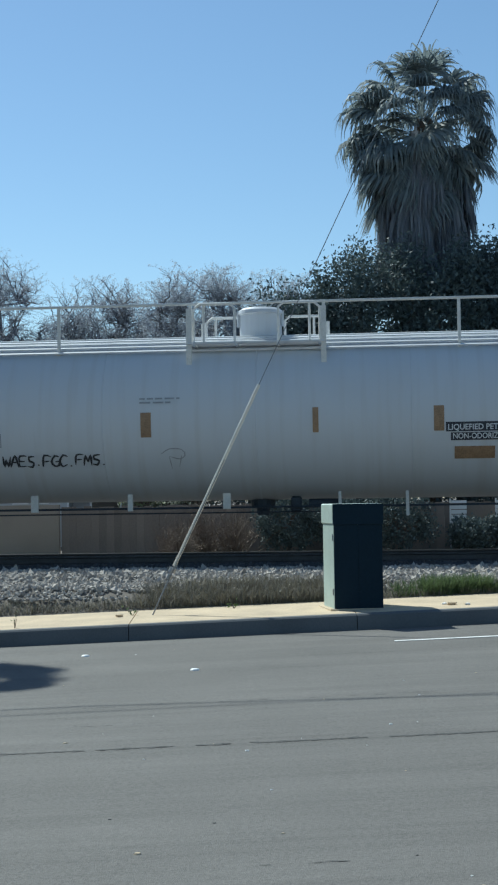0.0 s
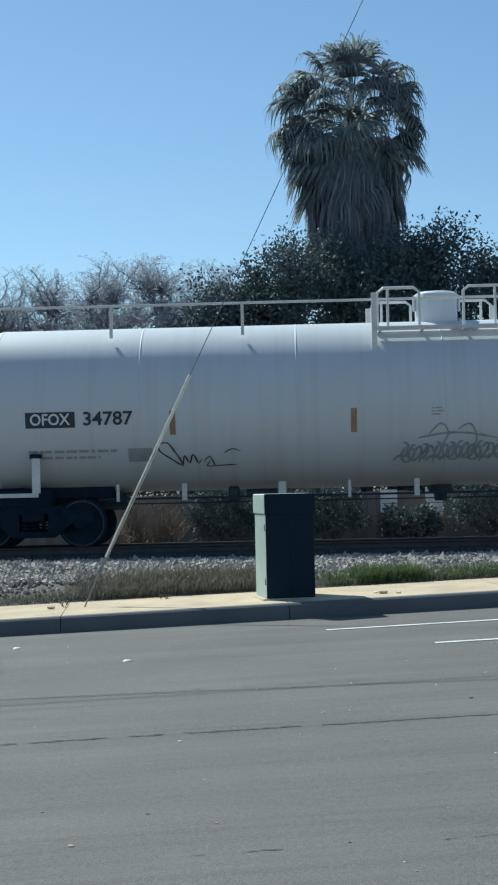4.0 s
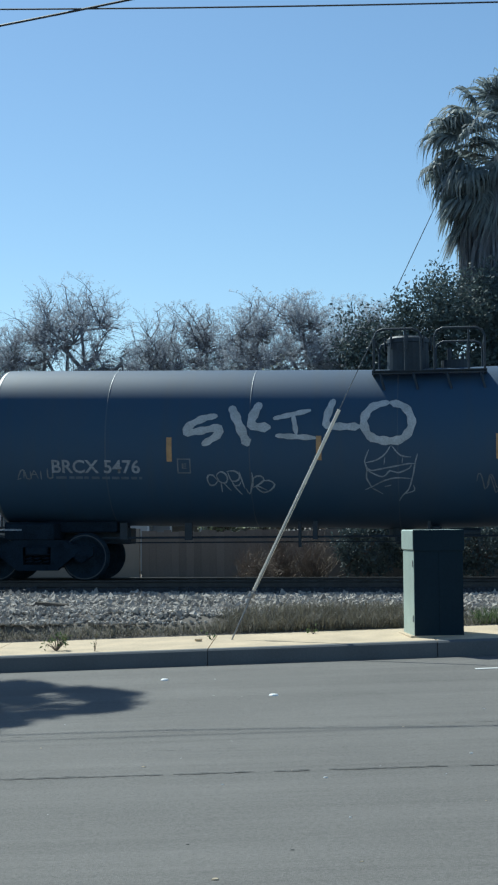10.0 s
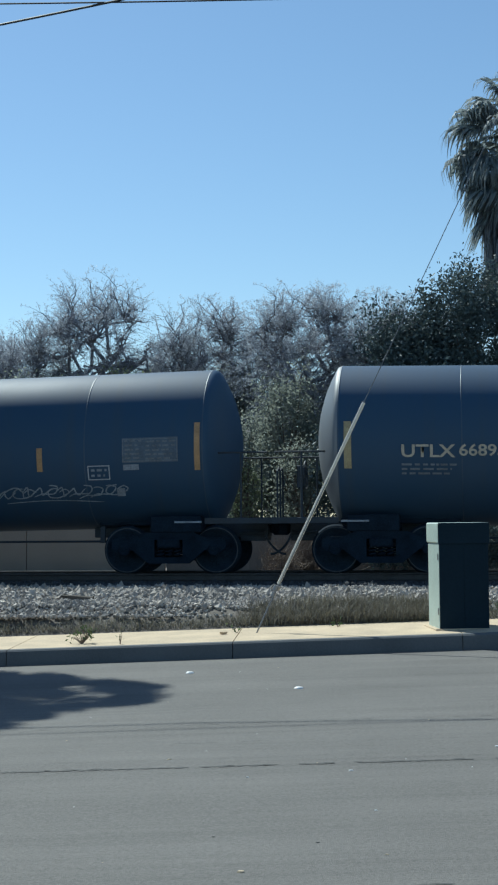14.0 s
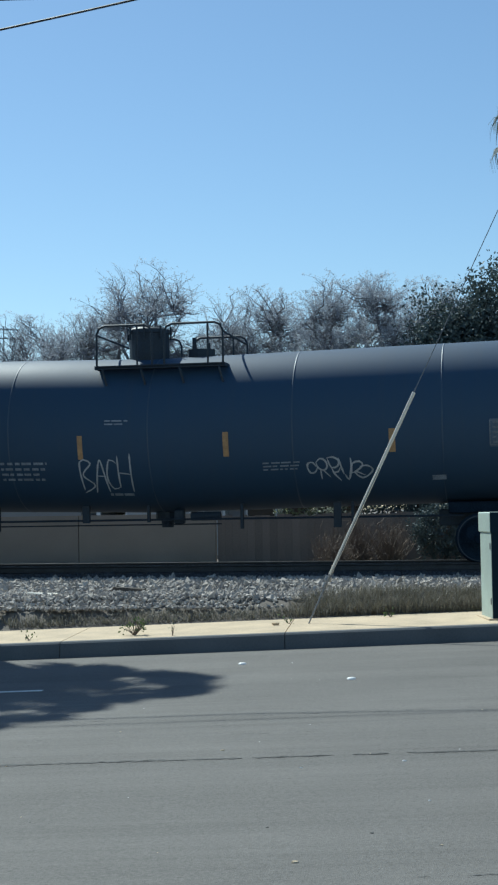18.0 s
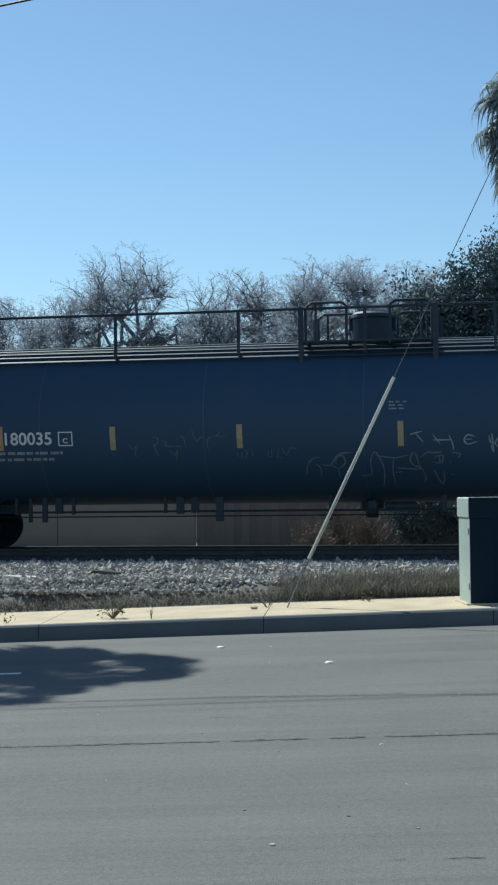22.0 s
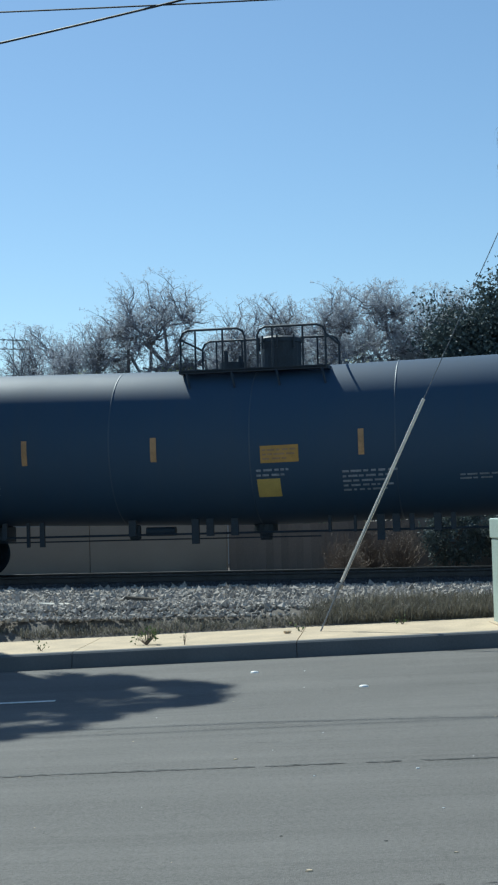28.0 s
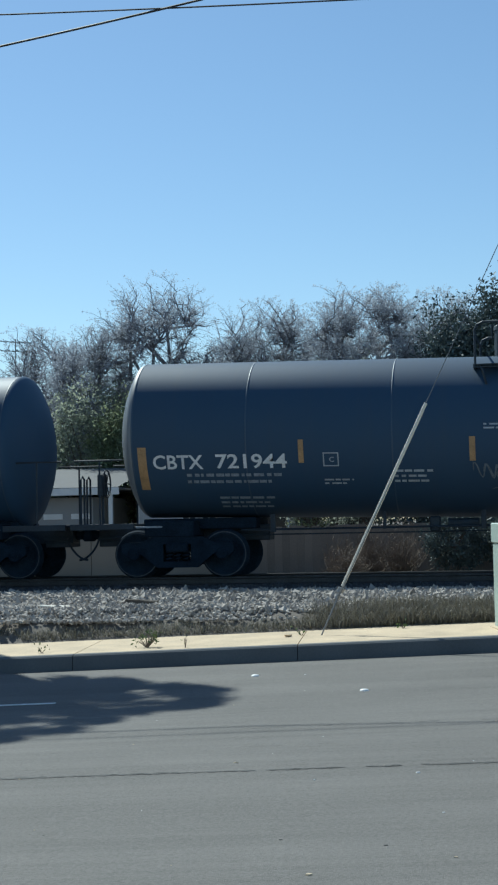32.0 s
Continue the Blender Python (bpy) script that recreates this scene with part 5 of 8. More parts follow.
    spray(K["D"], [[(3.02, 0.65), (2.81, 0.5), (2.81, 0.23), (3.07, 0.18), (3.3, 0.33), (3.28, 0.55), (3.02, 0.65)], [(2.73, 0.02), (3.05, 0.12)]], 0.118, M["spray_white"])
    spray(K["D"], [[(3.53, 0.84), (3.62, 0.03)], [(4.36, 0.83), (4.0, 0.55), (3.71, 0.47)], [(3.71, 0.42), (4.34, 0.15), (5.21, -0.19)], [(3.23, 0.03), (3.45, 0.06)]], 0.140, M["spray_white"])
    spray(K["D"], [[(5.59, 0.21), (5.51, 0.43), (5.62, 0.62), (5.87, 0.71), (6.08, 0.63), (6.1, 0.41), (5.91, 0.34), (5.81, 0.48), (5.91, 0.59), (6.04, 0.49)], [(5.59, 0.21), (5.8, 0.17), (5.78, 0.37)], [(6.08, 0.41), (6.03, 0.19), (6.21, 0.08), (6.13, -0.09), (5.9, -0.04)], [(5.9, 0.15), (5.82, 0.02), (5.75, 0.09), (5.63, -0.11), (5.58, -0.32), (5.79, -0.51), (6.08, -0.41), (6.12, -0.18)], [(5.69, -0.16), (5.77, -0.29), (5.84, -0.17)], [(5.92, -0.36), (6.02, -0.26), (6.06, -0.39)]], 0.032, M["spray_white"])
    scrawl(K["D"], 7, 1.61, 4.33, -1.06, -0.46, 0.022, M["letter_faint"], -0.05, 0.12)
    spray(K["D"], [[(-3.45, -0.68), (-3.52, -0.59), (-3.61, -0.6), (-3.63, -0.69), (-3.58, -0.8), (-3.48, -0.78), (-3.43, -0.69)], [(-3.45, -0.59), (-3.41, -0.71), (-3.3, -0.75), (-3.24, -0.68), (-3.27, -0.57), (-3.37, -0.52), (-3.45, -0.59)], [(-3.37, -0.73), (-3.36, -0.95)], [(-3.32, -0.75), (-3.19, -0.91)], [(-3.23, -0.53), (-3.16, -0.71), (-3.03, -0.68), (-3.01, -0.57), (-3.12, -0.5), (-3.25, -0.52)], [(-3.16, -0.71), (-3.1, -0.84), (-2.98, -1.0)], [(-3.14, -0.8), (-3.03, -0.8), (-2.98, -0.71)], [(-3.01, -0.52), (-2.92, -0.86)], [(-2.9, -0.86), (-2.83, -0.98), (-2.76, -0.68), (-2.77, -0.53)], [(-2.76, -0.84), (-2.74, -0.64), (-2.6, -0.6), (-2.54, -0.68), (-2.65, -0.78), (-2.76, -0.84)], [(-2.6, -0.71), (-2.45, -0.69), (-2.34, -0.77), (-2.42, -0.89), (-2.56, -0.95), (-2.67, -0.87), (-2.69, -0.8), (-2.49, -0.9)]], 0.030, M["spray_thin"])
    spray(K["D"], [[(-0.54, -0.09), (-0.62, -0.3), (-0.58, -0.43), (-0.59, -0.64), (-0.51, -0.8), (-0.63, -0.87)], [(-0.13, -0.01), (-0.24, -0.17), (-0.4, -0.28), (-0.6, -0.33)], [(-0.11, -0.01), (0.05, -0.19), (0.25, -0.23)], [(0.37, -0.17), (0.32, -0.35), (0.28, -0.57), (0.19, -0.86), (0.07, -1.0), (0.01, -1.12)], [(-0.6, -0.39), (-0.51, -0.48), (-0.29, -0.44), (0.21, -0.35), (0.34, -0.37)], [(-0.24, -0.23), (-0.26, -0.37)], [(0.09, -0.23), (0.08, -0.34)], [(-0.6, -0.35), (-0.56, -0.48), (-0.29, -0.6), (-0.15, -0.48), (-0.0, -0.52), (0.21, -0.44), (0.25, -0.37)], [(-0.51, -0.82), (-0.29, -0.69), (-0.04, -0.62), (0.23, -0.64)], [(-0.26, -0.8), (-0.13, -0.77)], [(0.28, -0.78), (0.3, -0.89), (0.1, -0.96)], [(-0.51, -0.82), (-0.29, -0.96)]], 0.026, M["spray_thin"])
    stencil(K["D"], "BRCX 5476", -6.67, -4.93, -0.45, 0.258, M["letter_old"])
    spray(K["D"], [[(-7.37, -0.69), (-7.3, -0.53), (-7.23, -0.52), (-7.25, -0.68)], [(-7.39, -0.71), (-7.3, -0.68)], [(-7.21, -0.55), (-7.19, -0.68), (-7.1, -0.68), (-7.11, -0.53)], [(-7.11, -0.68), (-7.03, -0.52), (-6.96, -0.68)], [(-7.09, -0.6), (-6.98, -0.6)], [(-6.9, -0.53), (-6.9, -0.71)], [(-6.76, -0.48), (-6.76, -0.66), (-6.67, -0.66), (-6.67, -0.48)]], 0.030, M["letter_faint"])
    bars(K["D"], -6.6, -4.9, -0.60, -0.72, 1, M["panel_faint"])
    outline(K["D"], -4.20, -3.94, -0.56, -0.27, M["letter_faint"])
    stencil(K["D"], "E", -4.11, -4.02, -0.42, 0.097, M["letter_faint"])
    patch(K["D"], -4.40, -4.30, -0.33, 0.13, M["yellow"], "reflector")
    patch(K["D"], -1.53, -1.43, -0.29, 0.17, M["yellow"], "reflector")
    patch(K["D"], 1.82, 1.92, -0.31, 0.16, M["yellow"], "reflector")
    patch(K["D"], 4.91, 5.02, -0.35, 0.11, M["yellow"], "reflector")
    patch(K["D"], 8.19, 8.30, -0.63, 0.31, M["yellow"], "reflector")
    patch(K["D"], 7.07, 8.10, -0.58, -0.09, M["panel_faint"], "data_panel")
    outline(K["D"], 7.06, 8.11, -0.56, -0.11, M["letter_faint"])
    bars(K["D"], 7.11, 7.44, -0.11, -0.53, 5, M["letter_faint"])
    bars(K["D"], 7.50, 8.06, -0.13, -0.55, 5, M["letter_faint"])
    stencil(K["E"], "UTLX", -6.85, -5.85, -0.19, 0.237, M["letter_cream"])
    stencil(K["E"], "668956", -5.78, -4.74, -0.17, 0.215, M["letter_cream"])
    bars(K["E"], -6.85, -5.83, -0.39, -0.65, 3, M["letter_faint"])
    patch(K["E"], -7.93, -7.79, -0.52, 0.38, M["pale_refl"], "reflector")
    patch(K["E"], -4.71, -4.59, -0.22, 0.24, M["pale_refl"], "reflector")
    patch(K["E"], -2.69, -2.58, -0.19, 0.27, M["pale_refl"], "reflector")
    patch(K["E"], -1.18, -1.08, -0.16, 0.28, M["pale_refl"], "reflector")
    patch(K["E"], 1.32, 1.42, -0.19, 0.28, M["pale_refl"], "reflector")
    patch(K["E"], 4.27, 4.38, -0.24, 0.22, M["pale_refl"], "reflector")
    patch(K["E"], 7.94, 8.06, -0.53, 0.38, M["yellow"], "reflector")
    patch(K["E"], 6.58, 7.66, -0.46, 0.05, M["panel_faint"], "data_panel")
    outline(K["E"], 6.57, 7.67, -0.44, 0.03, M["letter_old"])
    bars(K["E"], 6.63, 6.97, 0.03, -0.41, 5, M["letter_old"])
    bars(K["E"], 7.04, 7.62, 0.01, -0.43, 5, M["letter_old"])
    bars(K["E"], 6.61, 6.93, 0.25, 0.10, 2, M["letter_old"])
    patch(K["E"], 6.57, 6.83, -0.61, -0.52, M["letter_old"], "label_plate")
    patch(K["F"], 6.50, 7.59, -0.31, 0.17, M["panel_faint"], "data_panel")
    outline(K["F"], 6.50, 7.59, -0.29, 0.15, M["letter_faint"])
    bars(K["F"], 6.55, 6.90, 0.15, -0.26, 5, M["letter_faint"])
    bars(K["F"], 6.96, 7.55, 0.13, -0.28, 5, M["letter_faint"])
    patch(K["F"], 6.51, 6.82, -0.45, -0.34, M["letter_old"], "label_plate")
    outline(K["F"], 5.80, 6.24, -0.63, -0.34, M["letter_grey"])
    bars(K["F"], 5.87, 6.18, -0.38, -0.59, 2, M["letter_old"])
    patch(K["F"], 6.34, 6.50, -1.00, -0.82, M["letter_old"], "label_plate")
    patch(K["F"], 7.91, 8.02, -0.49, 0.43, M["yellow"], "reflector")
    scrawl(K["F"], 3, 1.82, 3.48, -0.58, -0.22, 0.028, M["spray_thin"], 0.35, 0.06)
    spray(K["F"], [[(3.47, -0.3), (3.7, -0.27), (3.6, -0.53), (3.9, -0.57)]], 0.026, M["spray_thin"])
    scrawl(K["F"], 6, 3.67, 6.47, -1.06, -0.71, 0.026, M["spray_thin"], 0.3, 0.15)
    patch(K["F"], 4.79, 4.90, -0.43, 0.03, M["yellow"], "reflector")
    patch(K["F"], 1.67, 1.78, -0.38, 0.06, M["yellow"], "reflector")
    stencil(K["F"], "UTLX", -6.94, -5.95, -0.15, 0.237, M["letter_cream"])
    stencil(K["F"], "668310", -5.78, -4.82, -0.14, 0.215, M["letter_cream"])
    patch(K["F"], -7.95, -7.83, -0.49, 0.47, M["yellow"], "reflector")
    patch(K["F"], -4.15, -4.06, -0.42, 0.05, M["yellow"], "reflector")
    patch(K["F"], -1.76, -1.66, -0.40, 0.10, M["yellow"], "reflector")
    outline(K["F"], -3.92, -3.65, -0.25, -0.00, M["letter_faint"])
    bars(K["F"], -6.92, -5.62, -0.38, -0.75, 3, M["letter_faint"])
    stencil(K["F"], "OPTIMISE", -2.53, -1.54, 0.24, 0.140, M["letter"])
    spray(K["F"], [[(-4.57, -0.6), (-4.56, -0.87), (-4.43, -0.83)], [(-4.39, -0.56), (-4.25, -0.65), (-4.35, -0.84), (-4.43, -0.71)], [(-4.18, -0.6), (-4.14, -0.83), (-3.92, -0.75)], [(-3.75, -0.48), (-3.28, -0.52), (-3.01, -0.32), (-2.75, -0.37), (-2.86, -0.56), (-3.07, -0.48)], [(-2.54, -0.3), (-2.65, -0.54), (-2.44, -0.65), (-2.31, -0.37), (-2.49, -0.32), (-2.13, -0.54), (-1.79, -0.41)], [(-7.83, -0.85), (-7.69, -0.78), (-7.76, -1.01), (-7.57, -0.98), (-7.49, -0.8)]], 0.028, M["spray_thin"])
    patch(K["F"], -6.77, -6.62, -1.04, -0.86, M["letter_old"], "label_plate")
    tag(K["G"], "BACH", -1.39, -0.37, -1.24, -0.50, 0.032, M["spray_white"], 0.0, 0.1)
    spray(K["G"], [[(3.27, -0.83), (3.21, -0.74), (3.12, -0.75), (3.1, -0.84), (3.15, -0.96), (3.25, -0.94), (3.29, -0.84)], [(3.27, -0.74), (3.31, -0.86), (3.42, -0.91), (3.48, -0.83), (3.45, -0.71), (3.35, -0.66), (3.27, -0.74)], [(3.35, -0.88), (3.36, -1.12)], [(3.4, -0.91), (3.53, -1.07)], [(3.49, -0.67), (3.56, -0.86), (3.68, -0.83), (3.7, -0.71), (3.59, -0.64), (3.47, -0.66)], [(3.56, -0.86), (3.61, -1.0), (3.73, -1.17)], [(3.57, -0.96), (3.68, -0.96), (3.73, -0.86)], [(3.7, -0.66), (3.79, -1.02)], [(3.81, -1.02), (3.88, -1.15), (3.94, -0.83), (3.93, -0.67)], [(3.94, -1.0), (3.96, -0.79), (4.1, -0.75), (4.16, -0.83), (4.05, -0.94), (3.94, -1.0)], [(4.1, -0.86), (4.24, -0.84), (4.35, -0.93), (4.27, -1.05), (4.14, -1.12), (4.03, -1.03), (4.01, -0.96), (4.2, -1.06)]], 0.036, M["spray_white"])
    bars(K["G"], -0.86, -0.39, 0.25, 0.12, 2, M["letter_old"])
    bars(K["G"], -3.04, -2.08, -0.56, -1.03, 4, M["letter_old"])
    bars(K["G"], -4.19, -3.57, -0.56, -0.69, 2, M["letter_old"])
    bars(K["G"], 2.24, 2.99, -0.68, -0.89, 3, M["letter_old"])
    bars(K["G"], -0.90, -0.42, -1.28, -1.45, 1, M["letter_old"])
    patch(K["G"], -1.42, -1.32, -0.54, -0.07, M["yellow"], "reflector")
    patch(K["G"], 1.49, 1.60, -0.55, -0.07, M["yellow"], "reflector")
    patch(K["G"], 4.68, 4.80, -0.59, -0.14, M["yellow"], "reflector")
    stencil(K["G"], "BRCX", -7.44, -6.55, -0.53, 0.247, M["letter"])
    stencil(K["G"], "7452", -6.30, -5.53, -0.53, 0.247, M["letter"])
    bars(K["G"], -6.80, -5.01, -0.73, -1.03, 2, M["letter_old"])
    patch(K["G"], -7.90, -7.74, -1.14, -0.15, M["yellow"], "reflector")
    patch(K["G"], 6.56, 7.66, -0.57, -0.04, M["panel_faint"], "data_panel")
    outline(K["G"], 6.55, 7.67, -0.54, -0.06, M["letter_faint"])
    bars(K["G"], 6.61, 6.96, -0.06, -0.52, 5, M["letter_faint"])
    bars(K["G"], 7.03, 7.62, -0.08, -0.54, 5, M["letter_faint"])
    patch(K["G"], 7.84, 7.99, -1.16, -0.16, M["yellow"], "reflector")
    patch(K["G"], 5.46, 5.72, -1.25, -1.13, M["letter_old"], "label_plate")
    stencil(K["H"], "CPDX", -8.04, -7.23, -0.29, 0.247, M["letter"])
    stencil(K["H"], "180035", -7.06, -6.10, -0.30, 0.247, M["letter"])
    bars(K["H"], -8.03, -5.90, -0.51, -0.77, 2, M["letter_old"])
    outline(K["H"], -5.97, -5.68, -0.44, -0.16, M["letter"])
    stencil(K["H"], "C", -5.88, -5.78, -0.34, 0.097, M["letter"])
    patch(K["H"], -9.72, -9.55, -0.93, -0.04, M["yellow"], "reflector")
    patch(K["H"], -7.19, -7.10, -0.52, -0.04, M["yellow"], "reflector")
    patch(K["H"], -4.93, -4.82, -0.54, -0.08, M["pale_refl"], "reflector")
    patch(K["H"], -2.43, -2.32, -0.54, -0.08, M["pale_refl"], "reflector")
    patch(K["H"], 0.64, 0.75, -0.55, -0.07, M["pale_refl"], "reflector")
    patch(K["H"], 3.37, 3.47, -0.55, -0.10, M["yellow"], "reflector")
    patch(K["H"], 3.52, 4.27, -0.63, -0.34, M["pale_refl"], "sign_board")
    bars(K["H"], 0.48, 0.82, 0.32, 0.13, 3, M["letter_old"])
    spray(K["H"], [[(-1.12, -1.13), (-1.1, -0.91), (-0.98, -0.77), (-0.85, -0.75)], [(-0.93, -0.89), (-0.85, -0.98), (-0.85, -1.19)], [(-0.81, -0.9), (-0.66, -0.92), (-0.52, -0.72), (-0.34, -0.66), (-0.22, -0.67)], [(-0.63, -0.92), (-0.51, -0.99), (-0.37, -0.88), (-0.42, -0.72), (-0.54, -0.76), (-0.55, -0.9)], [(-0.51, -1.03), (-0.49, -1.22)], [(-0.09, -1.17), (0.11, -1.15), (0.11, -0.83), (0.19, -0.65), (0.28, -0.77), (0.36, -1.07), (0.32, -1.47)], [(0.22, -0.73), (0.58, -0.78), (0.83, -0.72)], [(0.6, -1.0), (1.04, -1.03), (0.89, -0.92), (0.86, -0.78), (0.95, -0.67), (1.04, -1.06)], [(0.54, -0.82), (0.52, -1.11), (0.56, -1.39)], [(0.56, -1.11), (0.7, -1.09)], [(1.05, -0.78), (1.18, -0.67), (1.28, -0.69), (1.46, -0.67)], [(1.28, -0.87), (1.4, -0.91), (1.39, -0.75), (1.3, -0.79)], [(1.39, -0.79), (1.45, -0.91), (1.47, -0.75), (1.39, -0.73)], [(1.04, -0.95), (1.14, -1.27), (1.06, -1.43)], [(1.6, -0.68), (1.79, -0.72), (1.75, -0.8)], [(1.59, -0.87), (1.61, -0.91)], [(1.29, -1.06), (1.45, -1.43), (1.48, -1.08)], [(1.6, -1.18), (1.69, -1.16)]], 0.026, M["letter_faint"])
    spray(K["H"], [[(0.86, -0.33), (1.1, -0.27)], [(0.98, -0.32), (1.12, -0.48)], [(1.29, -0.34), (1.43, -0.52)], [(1.59, -0.35), (1.66, -0.53), (1.67, -0.64)], [(1.29, -0.44), (1.62, -0.44)], [(2.07, -0.39), (1.94, -0.35), (1.87, -0.44), (1.93, -0.53), (2.11, -0.48)], [(1.9, -0.44), (2.02, -0.43)], [(2.33, -0.36), (2.35, -0.5), (2.42, -0.52)], [(2.36, -0.54), (2.39, -0.68)]], 0.032, M["spray_thin"])
    spray(K["H"], [[(-4.56, -0.42), (-4.49, -0.52), (-4.41, -0.46), (-4.45, -0.64), (-4.4, -0.7)], [(-4.08, -0.3), (-3.97, -0.32), (-4.02, -0.47), (-4.07, -0.43), (-3.98, -0.7)], [(-3.9, -0.36), (-3.81, -0.4), (-3.83, -0.47), (-3.5, -0.48)], [(-3.76, -0.55), (-3.66, -0.67), (-3.6, -0.55), (-3.64, -0.79)], [(-3.54, -0.26), (-3.45, -0.35), (-3.44, -0.52)], [(-3.3, -0.17), (-3.21, -0.39), (-3.13, -0.3), (-3.05, -0.37)], [(-2.74, -0.2), (-2.82, -0.29), (-2.97, -0.32), (-3.01, -0.45), (-2.97, -0.62)], [(-2.82, -0.3), (-2.63, -0.3)], [(-2.44, -0.59), (-2.42, -0.73)], [(-2.33, -0.61), (-2.36, -0.73), (-2.26, -0.71), (-2.25, -0.59), (-2.31, -0.59)], [(-2.14, -0.56), (-2.14, -0.73)], [(-1.82, -0.58), (-1.84, -0.72), (-1.71, -0.7)], [(-1.76, -0.56), (-1.77, -0.74)], [(-1.63, -0.57), (-1.66, -0.74), (-1.55, -0.74)], [(-1.56, -0.55), (-1.48, -0.7), (-1.41, -0.55), (-1.27, -0.57)]], 0.028, M["panel_faint"])
    spray(K["H"], [[(2.38, -0.33), (2.41, -0.72)], [(2.56, -0.36), (2.43, -0.52), (2.55, -0.63)], [(2.65, -0.44), (2.75, -0.5)], [(3.12, -0.68), (3.18, -0.88), (3.26, -0.68)], [(3.50, -0.57), (3.34, -0.63), (3.27, -0.8), (3.40, -0.8), (3.50, -0.93)], [(3.31, -0.71), (3.44, -0.71)], [(4.39, -0.42), (4.40, -0.76)], [(4.39, -0.45), (4.52, -0.43), (4.48, -0.56), (4.41, -0.59), (4.54, -0.74)], [(4.59, -0.48), (4.86, -0.47), (5.09, -0.55)]], 0.032, M["spray_thin"])
    stencil(K["H"], "NON-ODORIZED", 8.57, 9.62, 0.75, 0.118, M["letter_grey"])
    stencil(K["H"], "LIQUEFIED PETROLEUM GAS", 8.28, 9.66, 0.42, 0.118, M["letter_grey"])
    patch(K["H"], 8.51, 9.57, -0.20, 0.30, M["letter_faint"], "data_panel")
    outline(K["H"], 8.50, 9.57, -0.19, 0.28, M["letter_old"])
    bars(K["H"], 8.55, 8.89, 0.27, -0.16, 4, M["letter_grey"])
    bars(K["H"], 8.96, 9.52, 0.26, -0.18, 4, M["letter_grey"])
    patch(K["H"], 9.59, 9.75, -0.94, -0.04, M["yellow"], "reflector")
    patch(K["H"], 6.33, 6.45, -0.58, -0.11, M["yellow"], "reflector")
    outline(K["H"], 7.51, 7.99, -0.62, -0.34, M["letter_grey"])
    bars(K["H"], 7.58, 7.94, -0.39, -0.58, 2, M["letter_old"])
    diamond(K["H"], 8.55, -1.27, 0.18, M["red_faint"], M["letter"])
    bars(K["H"], 8.46, 8.69, -1.85, -2.04, 1, M["letter_grey"])
    spray(K["H"], [[(5.24, -0.58), (5.03, -0.54), (4.85, -0.61), (4.76, -0.77), (4.74, -0.97), (4.83, -1.08)], [(4.78, -0.86), (4.88, -0.81), (4.97, -0.9), (4.94, -1.02), (4.87, -0.97), (4.96, -0.83)], [(5.03, -0.83), (5.05, -1.0), (5.12, -1.02), (5.15, -0.86)], [(5.17, -0.97), (5.23, -0.84), (5.3, -0.88), (5.28, -1.06), (5.19, -1.0)], [(5.32, -0.88), (5.33, -1.06)], [(5.33, -0.9), (5.41, -0.86), (5.42, -1.06)], [(5.44, -0.88), (5.51, -0.84), (5.53, -1.02)], [(5.6, -0.68), (5.55, -0.81), (5.57, -0.97), (5.68, -0.97), (5.75, -0.93)], [(5.91, -1.17), (5.87, -0.97), (5.84, -0.83), (5.89, -0.76), (5.96, -0.81)], [(6.0, -1.02), (6.02, -0.86), (6.09, -0.86), (6.11, -1.02)], [(6.13, -0.86), (6.2, -0.85), (6.21, -1.0)], [(6.25, -0.83), (6.25, -1.02)], [(6.27, -0.83), (6.4, -0.81), (6.43, -0.9), (6.38, -0.99), (6.29, -0.95)], [(5.93, -0.68), (6.18, -0.61), (6.43, -0.66), (6.54, -0.83), (6.49, -1.0), (6.33, -1.11), (6.0, -1.13)], [(5.75, -0.56), (5.93, -0.52)]], 0.026, M["letter_faint"])
    patch(K["I"], -0.04, 0.68, -0.44, -0.10, M["placard"], "sign_board")
    bars(K["I"], 0.00, 0.63, -0.14, -0.40, 3, M["placard_yellow"])
    patch(K["I"], -0.03, 0.39, -1.24, -0.80, M["placard_yellow"], "sign_board")
    bars(K["I"], -0.00, 0.58, -0.57, -0.78, 3, M["letter_old"])
    bars(K["I"], 1.65, 2.69, -0.65, -1.19, 5, M["letter_old"])
    bars(K["I"], 3.83, 4.57, -0.85, -1.04, 2, M["letter_old"])
    bars(K["I"], 5.35, 6.54, -0.88, -1.17, 3, M["letter_old"])
    patch(K["I"], 1.61, 1.72, -0.35, 0.13, M["yellow"], "reflector")
    patch(K["I"], 5.12, 5.23, -0.41, 0.05, M["yellow"], "reflector")
    patch(K["I"], 6.93, 8.05, -0.70, -0.20, M["panel_faint"], "data_panel")
    outline(K["I"], 6.91, 8.06, -0.68, -0.22, M["letter_old"])
    bars(K["I"], 6.98, 7.34, -0.22, -0.66, 5, M["letter_old"])
    bars(K["I"], 7.40, 8.00, -0.24, -0.68, 5, M["letter_old"])
    patch(K["I"], 8.10, 8.22, -0.70, 0.26, M["yellow"], "reflector")
    patch(K["I"], -8.07, -7.94, -0.68, 0.28, M["yellow"], "reflector")
    stencil(K["I"], "BRCX", -6.91, -6.05, -0.52, 0.247, M["letter"])
    stencil(K["I"], "6332", -5.81, -5.08, -0.52, 0.247, M["letter"])
    bars(K["I"], -6.93, -5.23, -0.77, -1.03, 2, M["letter_old"])
